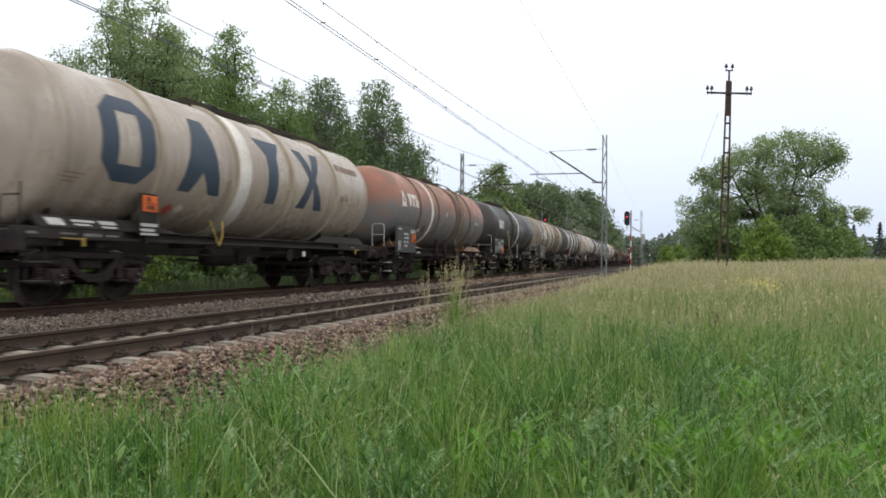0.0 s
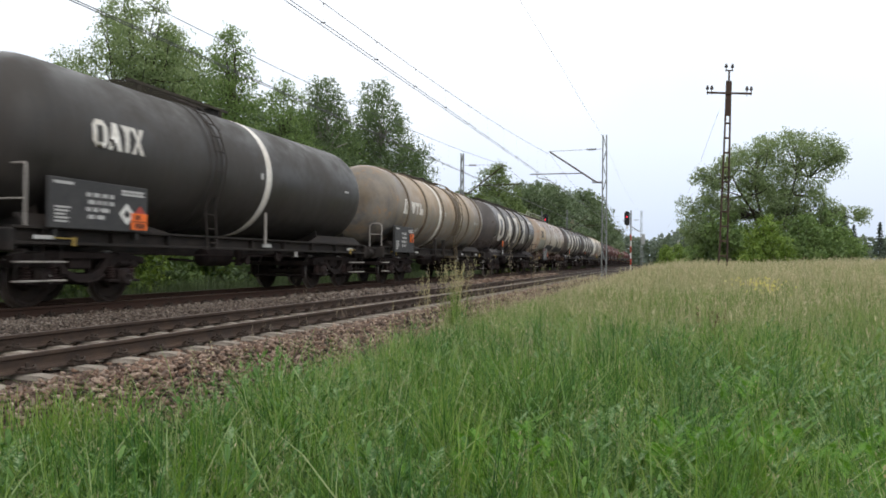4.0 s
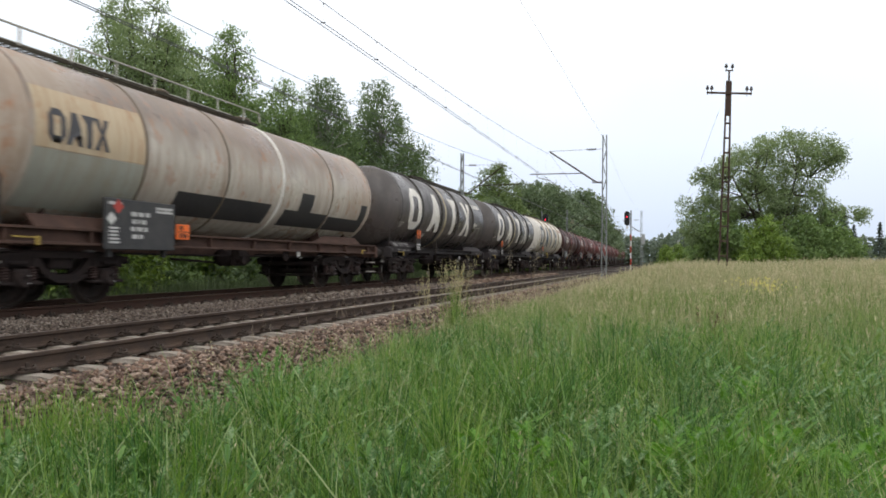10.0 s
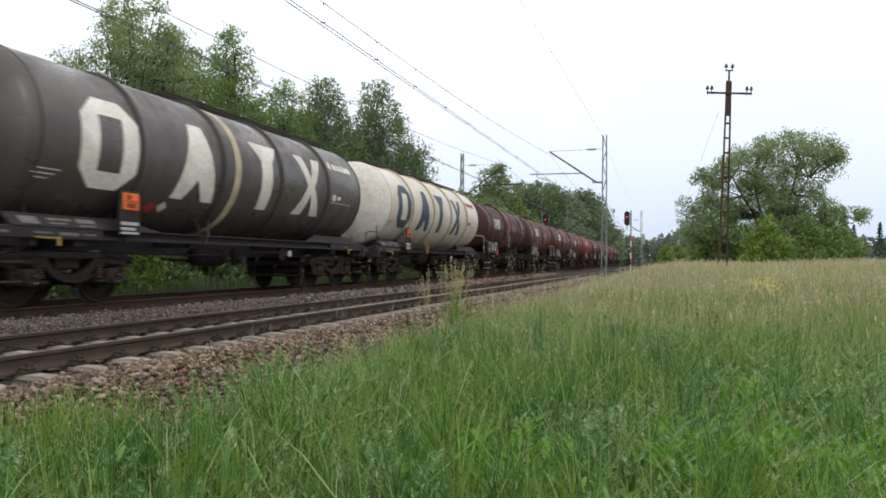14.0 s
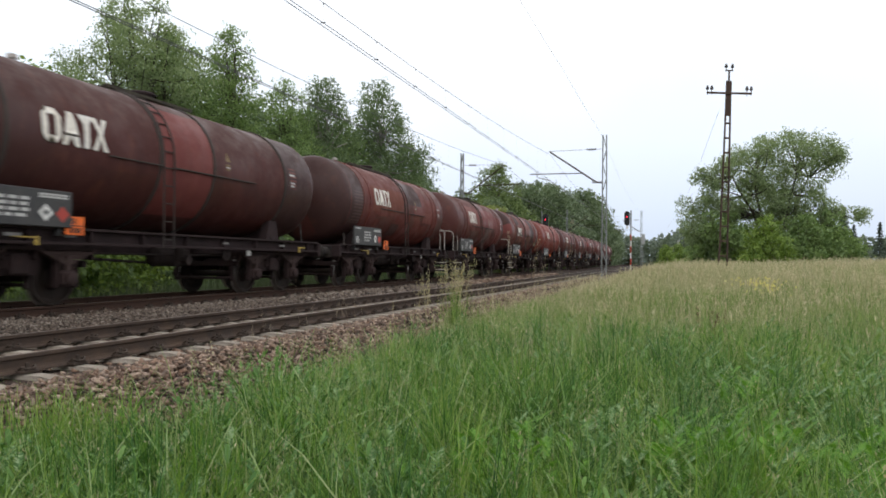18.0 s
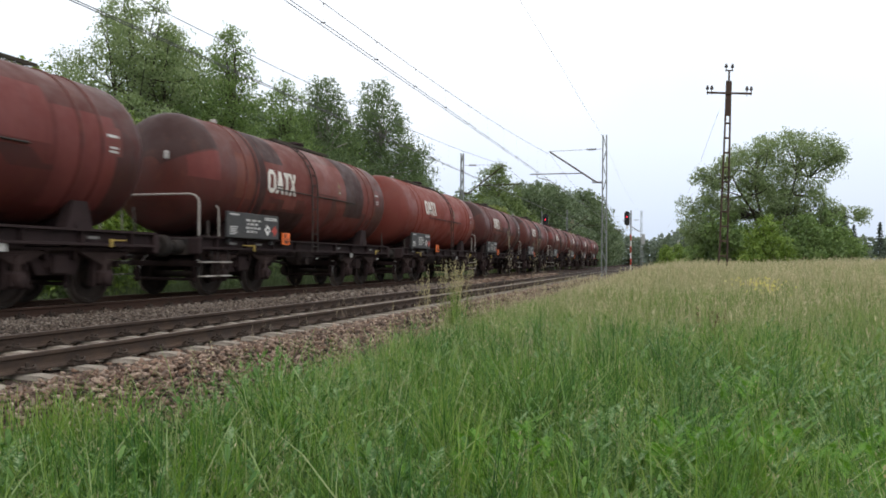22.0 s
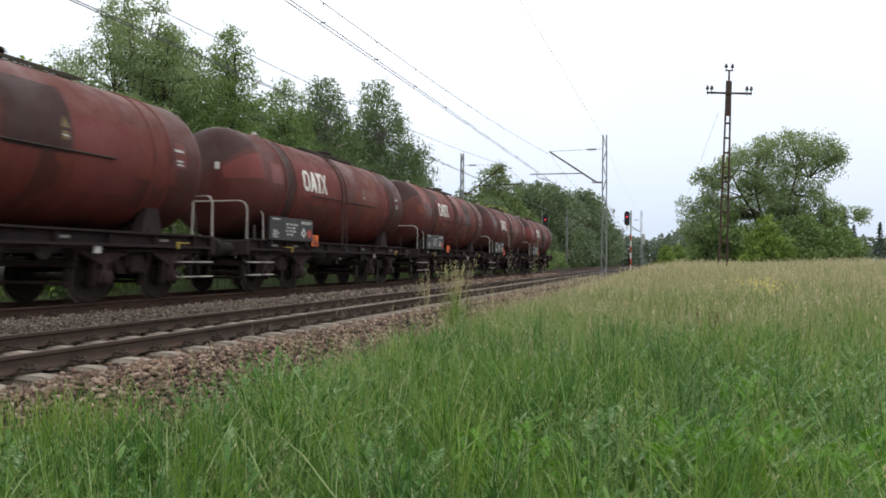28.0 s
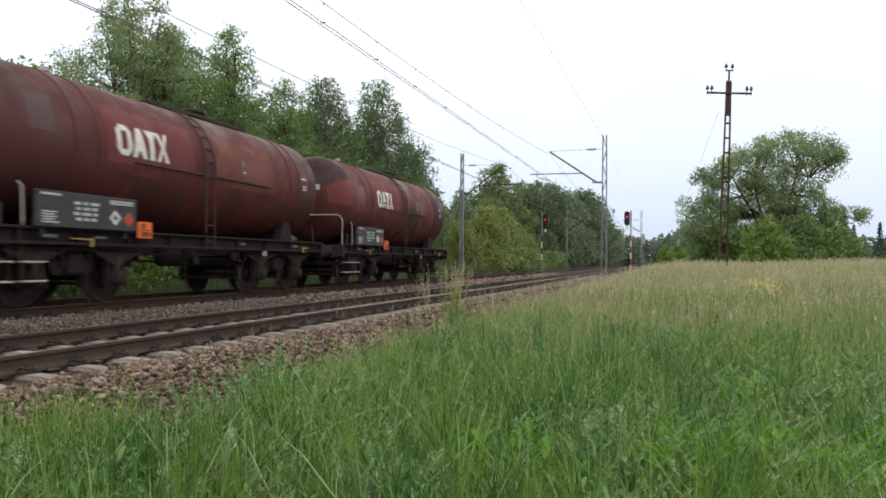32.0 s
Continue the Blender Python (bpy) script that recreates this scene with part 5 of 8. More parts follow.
def cream_rust_wagon(s_along, label, seed):
    """A long cream tank wagon with rust-stained crown, end ladder and a railed walkway."""
    wagon, head = base_wagon(s_along, 8.08, 5.4, "coil", "frame_tan", "beam", label, "tank wagons of the train")
    r, zc = BIG_R, BIG_Z - 0.02
    tank = part("tank", dished_tank_mesh("tank_cream_rust", 6.5, r, 0.58, 0.26), wagon, (0, 0, zc))
    for a in (-6.5, -3.95, -1.33, 3.78, 6.45):
        part("hoop", cached(("hoop", "cream", abs(a) > 5), lambda: band_mesh("tank_cream_rust" if abs(a) > 5 else "hoop_tan", r, 0.06, 0.016)), tank, (0, a, 0))
    part("band_stripe", cached("cream_stripe", lambda: band_mesh("mark_white", r, 0.14, 0.03)), tank, (0, 1.0, 0), "pale band round the barrel")
    part("colour_panel", wrap(bars([(-6.44, -4.0, -0.26, 0.72)]), r, 0, "panel_yellow", "colour_panel", 0.005), tank, label="faded yellow painted panel")
    part("colour_panel", wrap(bars([(-6.44, -4.0, -1.35, -0.28)]), r, 0, "panel_green", "colour_panel", 0.005), tank, label="faded grey-green painted panel")
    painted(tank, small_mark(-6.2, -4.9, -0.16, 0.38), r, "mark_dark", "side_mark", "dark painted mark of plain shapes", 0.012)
    part("colour_panel", wrap(bars([(-2.9, 0.66, -1.22, -0.64), (1.35, 3.72, -1.22, -0.72), (2.02, 2.72, -0.72, -0.22), (3.86, 6.30, -1.22, -0.76), (5.85, 6.30, -0.76, -0.26)]), r, 0, "mark_black", "colour_panel", 0.006), tank, label="worn black painted blocks")
    for e in (-1, 1):
        part("saddle", cached(("saddle", "frame_tan", e), lambda: saddle_mesh(3.2, r, zc, "frame_tan", 1.0)), wagon, (0, e * 4.6, 0), turn=(0, 0, 0 if e < 0 else 180))
    part("walkway", walkway_mesh(8.3, 0.7), wagon, (0, -2.6, zc + r + 0.06))
    s = Shape()
    for x in (-0.42, 0.42):
        s.tube([(x, -6.8, zc + r + 0.12), (x, -6.7, zc + r + 0.36), (x, 1.5, zc + r + 0.36), (x, 1.55, zc + r + 0.12)], 0.024, 6)
        for k in range(7):
            s.rod((x, -5.8 + k * 1.1, zc + r + 0.05), (x, -5.8 + k * 1.1, zc + r + 0.36), 0.022, n=5)
    part("walkway_rail", s.mesh("walkway_rail", "rail_pale", True), wagon, label="grey pipe railing along the walkway")
    top_fittings(wagon, r, zc, (-2.0, 1.2), "hoop_tan")
    s = Shape()
    for x in (-0.2, 0.2):
        s.tube([(x, -7.30, 1.2), (x, -7.27, 3.4), (x, -6.85, zc + r - 0.2)], 0.02, 6)
    for k in range(10):
        s.rod((-0.2, -7.29, 1.4 + 0.22 * k), (0.2, -7.29, 1.4 + 0.22 * k), 0.014, n=5)
    part("ladder", s.mesh("ladder", "rail_dark", True), wagon, label="dark end ladder")
    handrails(wagon, "small", "rail_dark", (0, -head + 0.1, 0))
    handrails(wagon, "small", "rail_dark", (0.05, -head + 0.62, 0))
    data_board(wagon, -4.92, -3.08, 0.96, 1.86, seed, x=1.42, diamonds=False)
    part("hazard_lozenge", flat_quads(diamond(-4.62, 1.72, 0.13), 1.43, "hazard_lozenge", "redpaint"), wagon, label="red hazard lozenge")
    part("hazard_lozenge", flat_quads(diamond(-4.78, 1.50, 0.12), 1.43, "hazard_lozenge", "white"), wagon, label="white hazard lozenge")
    hazard_plate(wagon, -2.80, 1.34, x=1.40)
    brake_gear(wagon, head, seed)
    for e in (-1, 1):
        coupling_handles(wagon, head, e < 0)
        part("step", cached(("step", "rail_grey"), lambda: step_mesh("rail_grey")), wagon, (1.22, e * (head - 0.4), 1.04))
        part("step", cached(("step", "rail_grey"), lambda: step_mesh("rail_grey")), wagon, (-1.22, e * (head - 0.4), 1.04), turn=(0, 0, 180))
    return wagon


RED_HALF = 5.995


def red_wagon(s_along, tank_mat, label, seed, rails="front", hoops="straps", manhole_end=True, half=RED_HALF, plate_at=-2.0, ladder_at=-0.2, walk_at=0.9, walk_long=3.6, mark_up=0.0, patches=(), dish=()):
    """A shorter red-brown tank wagon with strap bands, side pipe and leaf-spring bogies."""
    shift = 0.96 if hoops == "hoops" else 0.0
    wagon, head = base_wagon(s_along, half, 3.32 + (half - RED_HALF), "leaf", "frame_brown", "beam", label, "red tank wagons of the train")
    r, zc = (1.37, 2.73) if hoops == "hoops" else (1.35, 2.70)
    barrel = 4.68 + half - RED_HALF
    tank = part("tank", dished_tank_mesh(tank_mat, barrel, r, 0.67, 0.42), wagon, (0, 0, zc))
    if hoops == "straps":
        for a in (-3.67, -3.15, 3.40, 3.86):
            part("strap", cached(("strap", tank_mat), lambda: band_mesh(tank_mat, r, 0.07, 0.022)), tank, (0, a, 0))
    else:
        for a in (-4.35, -0.95, 0.75, 3.75):
            part("hoop", cached(("redhoop", tank_mat), lambda: band_mesh("rail_dark", r, 0.08, 0.035)), tank, (0, a, 0))
    for a0, a1, lo, hi, mat in patches:
        part("repaint_patch", wrap(bars([(a0, a1, lo, hi)]), r, 0, mat, "repaint_patch", 0.004), tank, label="rectangle repainted in another red")
    for i0, i1, low, high, mat in dish:
        part("repaint_patch", dish_patch(barrel, r, 0.67, 0.42, i0, i1, low, high, mat), tank, label="repainted piece of the dished end")
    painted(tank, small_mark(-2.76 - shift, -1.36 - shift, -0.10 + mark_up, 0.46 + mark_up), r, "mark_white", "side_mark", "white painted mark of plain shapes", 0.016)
    part("repaint_patch", wrap(bars([(4.0, 4.32, -0.1, 0.42)]), r, 0, "red_patch", "repaint_patch", 0.004), tank)
    part("lettering", wrap(bars([(3.98, 4.25, 0.22, 0.27), (4.02, 4.22, 0.02, 0.06), (4.02, 4.22, -0.05, -0.01), (1.2, 1.32, 0.07, 0.10)]), r, 0, "lettering", "lettering", 0.01), tank)
    part("warning_mark", wrap([((1.17, 0.22), (1.35, 0.22), (1.26, 0.42), (1.26, 0.42))], r, 0, "yellow_dim", "warning_mark", 0.010), tank, label="small yellow warning triangle")
    part("warning_mark", wrap(bars([(1.19, 1.33, 0.02, 0.16)]), r, 0, "yellow_dim", "warning_mark", 0.010), tank, label="small yellow warning plate")
    s = Shape()
    pts = [skin(r + 0.03, zc - zc, g) for g in (-6,)]
    s.tube([(pts[0][0], -2.3, pts[0][1]), (pts[0][0], ladder_at - 0.15, pts[0][1])], 0.017, 6)
    s.tube([(pts[0][0], ladder_at + 0.15, pts[0][1]), (pts[0][0], 2.35, pts[0][1])], 0.02, 6)
    part("side_rail", s.mesh("side_rail", "rail_dark", True), tank, label="thin pipe along the barrel")
    path = [(r + 0.05, 1.0)] + [skin(r + 0.035, zc, g) for g in (0, 12, 24, 36, 48, 60, 72, 84, 90)]
    part("ladder", cached(("red_ladder", r), lambda: ladder_mesh(path, 0.30, 0.34, "rail_dark", 0.016)), wagon, (0, ladder_at, 0), "narrow dark ladder hugging the barrel")
    part("walkway", cached(("red_walk", walk_long), lambda: walkway_mesh(walk_long, 0.55)), wagon, (0, walk_at, zc + r + 0.05))
    top_fittings(wagon, r, zc, (walk_at,), "frame_brown")
    s = Shape()
    s.rod((0, -3.05, zc + r - 0.03), (0, -3.05, zc + r + 0.08), 0.07, n=10)
    s.lathe([(0.08, 0.09), (0.15, 0.08), (0.18, 0.0)], "x", 10)
    n = len(s.v) - 30
    for k in range(n, len(s.v)):
        x, y, z = s.v[k]
        s.v[k] = (z, y - 3.05, zc + r + x)
    part("vent_valve", s.mesh("vent_valve", "rail_grey", True), wagon, label="pale vent valve on the crown")
    if manhole_end:
        s = Shape()
        s.lathe([(-5.42, 0.0), (-5.42, 0.23), (-5.39, 0.26), (-5.1, 0.26)], "y", 22, c=(0.05, 0.0, 0.0))
        part("end_hatch", s.mesh("end_hatch", tank_mat, True), tank)
    else:
        s = Shape()
        s.box((0.42, -5.30 - half + RED_HALF, 0.32), (0.13, 0.05, 0.18), 0.02)
        part("tag_plate", s.mesh("tag_plate", "boltwhite"), tank, label="small pale plate on the dished end")
    for e in (-1, 1):
        for side in (-1, 1):
            s = Shape()
            s.prism([(-0.30, 1.30), (0.30, 1.30), (0.16, 1.78), (-0.16, 1.78)], side * 0.90 - 0.05, side * 0.98 + 0.09, "x")
            part("saddle", cached(("red_saddle", side), lambda: s.mesh("saddle", "frame_brown")), wagon, (0, e * 3.68, 0))
        s = Shape()
        s.prism([(-1.1, 1.28), (1.1, 1.28), (1.0, 1.78), (0.5, zc - math.sqrt(r * r - 0.25) + 0.03), (-0.5, zc - math.sqrt(r * r - 0.25) + 0.03), (-1.0, 1.78)], e * 3.68 - 0.1, e * 3.68 + 0.1, "y")
        part("cradle", cached(("red_cradle", e), lambda: s.mesh("cradle", "frame_brown")), wagon)
    s = Shape()
    s.rod((1.30, -5.05, 1.28), (1.30, -5.05, 1.62), 0.03, n=6)
    part("grab_post", s.mesh("grab_post", "rail_dark", True), wagon)
    s = Shape()
    s.rod((1.30, 4.75, 1.28), (1.28, 4.70, 1.75), 0.02, n=6)
    part("grab_post", s.mesh("grab_post", "rail_dark", True), wagon)
    data_board(wagon, -4.50 - shift * 0.85, -2.30 - shift * 0.85, 1.29, 1.87, seed, x=1.40)
    hazard_plate(wagon, plate_at, 1.33, 0.38, 0.30, x=1.38)
    for end in (rails or "").split():
        e = -1 if end == "front" else 1
        handrails(wagon, "loop", "rail_grey", (0, e * (head - 0.02), 0), 0 if e < 0 else 180, "grey bent-tube handrail")
        for k in (0.35, 0.95):
            for side in (-1, 1):
                part("step", cached(("step", "rail_grey"), lambda: step_mesh("rail_grey")), wagon, (side * 1.26, e * (head - k), 1.04), turn=(0, 0, 0 if side > 0 else 180))
    brake_gear(wagon, head, seed)
    sill_marks(wagon, [(-4.3, -4.0, 1.13, 1.18), (-3.2, -2.95, 1.14, 1.18), (1.2, 1.4, 1.13, 1.18), (3.6, 3.85, 1.13, 1.18)], 1.318, "lettering_dim")
    coupling_handles(wagon, head - 0.85, True)
    coupling_handles(wagon, head, False)
    return wagon


M["tank_beige"] = tank_paint("tank_beige", (0.42, 0.36, 0.295), (0.19, 0.13, 0.09), (0.30, 0.245, 0.20), (0.25, 0.16, 0.08), 0.55, 0.6, 0.5, rough=0.30, rings=0.45, spec=0.6)
M["tank_cream"] = tank_paint("tank_cream", (0.66, 0.60, 0.51), (0.36, 0.29, 0.20), (0.54, 0.46, 0.36), (0.36, 0.25, 0.12), 0.5, 0.5, 0.4, rough=0.38, rings=0.35, spec=0.5)
M["tank_charcoal"] = tank_paint("tank_charcoal", (0.076, 0.062, 0.056), (0.120, 0.096, 0.080), (0.050, 0.043, 0.042), (0.11, 0.08, 0.05), 0.5, 0.55, 0.3, rough=0.36, rings=0.35, spec=0.6)
M["tank_soot"] = tank_paint("tank_soot", (0.033, 0.030, 0.0275), (0.017, 0.0155, 0.0145), (0.058, 0.050, 0.043), (0.075, 0.052, 0.038), 0.55, 0.55, 0.3, rough=0.46, rings=0.3, spec=0.4)
M["tank_orange"] = tank_paint("tank_orange", (0.125, 0.143, 0.17), (0.20, 0.14, 0.075), (0.17, 0.155, 0.135), (0.30, 0.095, 0.04), 0.6, 0.5, 0.8, rough=0.5, rings=0.55, roof=(0.42, 0.125, 0.07), roof_from=-0.15, roof_to=0.45, ragged=0.7)
M["tank_tan"] = tank_paint("tank_tan", (0.185, 0.18, 0.172), (0.25, 0.175, 0.10), (0.27, 0.24, 0.195), (0.32, 0.16, 0.055), 0.6, 0.5, 0.8, rough=0.38, rings=0.6, spec=0.5, roof=(0.42, 0.265, 0.12), roof_from=-0.3, roof_to=0.35, ends=(0.06, 0.062, 0.07), ends_from=3.6, ends_to=5.4)
M["tank_cream_rust"] = tank_paint("tank_cream_rust", (0.54, 0.49, 0.42), (0.24, 0.15, 0.10), (0.40, 0.35, 0.29), (0.36, 0.14, 0.05), 0.5, 0.28, 0.9, rough=0.34, rings=0.5, roof=(0.085, 0.045, 0.032), roof_from=0.0, roof_to=0.75, ends=(0.42, 0.33, 0.25), ends_from=4.6, ends_to=6.2)
M["hoop_tan"] = tank_paint("hoop_tan", (0.17, 0.13, 0.09), (0.09, 0.065, 0.045), (0.12, 0.095, 0.07), (0.22, 0.12, 0.06), rough=0.6)
M["hoop_beige"] = tank_paint("hoop_beige", (0.44, 0.38, 0.29), (0.20, 0.15, 0.10), (0.28, 0.23, 0.17), (0.22, 0.14, 0.08), rough=0.5)
M["hoop_black"] = tank_paint("hoop_black", (0.040, 0.038, 0.036), (0.08, 0.066, 0.05), (0.03, 0.03, 0.03), (0.10, 0.075, 0.05), rough=0.5)
M["hoop_rust"] = tank_paint("hoop_rust", (0.15, 0.10, 0.062), (0.08, 0.055, 0.038), (0.12, 0.09, 0.06), (0.30, 0.17, 0.07), 0.5, 0.5, 0.7, rough=0.6)
M["saddle_ochre"] = tank_paint("saddle_ochre", (0.24, 0.135, 0.07), (0.12, 0.07, 0.045), (0.16, 0.11, 0.07), (0.36, 0.20, 0.10), 0.6, 0.5, 0.7, rough=0.65)
M["yellow_dim"] = worn("faded_yellow", (0.20, 0.13, 0.04), (0.10, 0.07, 0.04), 0.6, 0, 4, 0.7)
M["rail_pale"] = worn("pale_railing", (0.46, 0.45, 0.40), (0.30, 0.26, 0.20), 0.55, 0.1, 3, 0.5)
REDS = {"tank_maroon": ((0.082, 0.022, 0.018), 0.4), "tank_red_a": ((0.155, 0.033, 0.025), 0.8), "tank_red_b": ((0.135, 0.030, 0.024), 0.9), "tank_bright": ((0.245, 0.045, 0.031), 0.10), "tank_red_c": ((0.172, 0.040, 0.030), 0.9)}
for red_name, (red, patchy) in REDS.items():
    M[red_name] = tank_paint(red_name, red, tuple(c * 0.55 for c in red), (red[0] * 0.62, red[1] * 0.72, red[2] * 0.78), (0.17, 0.060, 0.03), 0.5, 0.5, 0.3, patchy, (0.045, 0.021, 0.018), rough=0.52, rings=0.4, spec=0.25, roof=(red[0] * 0.72 + 0.012, red[1] + 0.012, red[2] + 0.008), roof_from=0.1, roof_to=1.0, ends=(0.042, 0.023, 0.020) if red_name != "tank_bright" else (0.12, 0.036, 0.027))
for red_name, red in {"red_dark": (0.052, 0.022, 0.019), "red_rose": (0.165, 0.040, 0.034), "red_faded": (0.185, 0.056, 0.044), "red_orange": (0.155, 0.042, 0.026), "red_grey": (0.095, 0.050, 0.045)}.items():
    M[red_name] = tank_paint(red_name, red, tuple(c * 0.66 for c in red), (red[0] * 0.72, red[1] * 0.8, red[2] * 0.85), (0.17, 0.060, 0.03), 0.45, 0.5, 0.25, rough=0.52, rings=0.35, spec=0.25)
M["red_patch"] = tank_paint("red_patch", (0.14, 0.033, 0.024), (0.10, 0.03, 0.024), (0.12, 0.04, 0.03), (0.2, 0.07, 0.04), 0.4, 0.4, 0.2, rough=0.5)
M["mark_white"] = worn("mark_white", (0.80, 0.765, 0.71), (0.45, 0.38, 0.29), 0.6, 0, 1.6, 0.5)
M["mark_blue"] = worn("mark_blue", (0.028, 0.050, 0.085), (0.06, 0.075, 0.09), 0.55, 0, 2.0, 0.5)
M["mark_red"] = worn("mark_red", (0.26, 0.05, 0.03), (0.30, 0.12, 0.07), 0.6, 0, 2.0, 0.5)
M["mark_faint"] = worn("mark_faint", (0.17, 0.095, 0.062), (0.24, 0.18, 0.13), 0.6, 0, 2.0, 0.6)
M["mark_dark"] = worn("mark_dark", (0.045, 0.045, 0.055), (0.10, 0.09, 0.08), 0.6, 0, 2.0, 0.5)
M["mark_black"] = worn("mark_black", (0.030, 0.030, 0.032), (0.055, 0.05, 0.046), 0.6, 0, 1.2, 0.5)
M["mark_yellowed"] = worn("mark_yellowed", (0.55, 0.48, 0.34), (0.30, 0.22, 0.12), 0.6, 0, 2.5, 0.6)
M["panel_yellow"] = tank_paint("panel_yellow", (0.52, 0.41, 0.27), (0.34, 0.17, 0.075), (0.46, 0.38, 0.27), (0.36, 0.15, 0.05), 0.6, 0.6, 0.9)
M["panel_green"] = tank_paint("panel_green", (0.36, 0.36, 0.31), (0.26, 0.20, 0.13), (0.25, 0.24, 0.19), (0.32, 0.19, 0.09), 0.4, 0.4, 0.25)
M["lozenge_dim"] = worn("lozenge_dim", (0.075, 0.03, 0.026), (0.05, 0.03, 0.028), 0.6, 0, 3, 0.5)
M["ladder_paint"] = worn("ladder_paint", (0.19, 0.145, 0.08), (0.09, 0.068, 0.05), 0.7, 0, 3, 0.7)

TRAIN = []


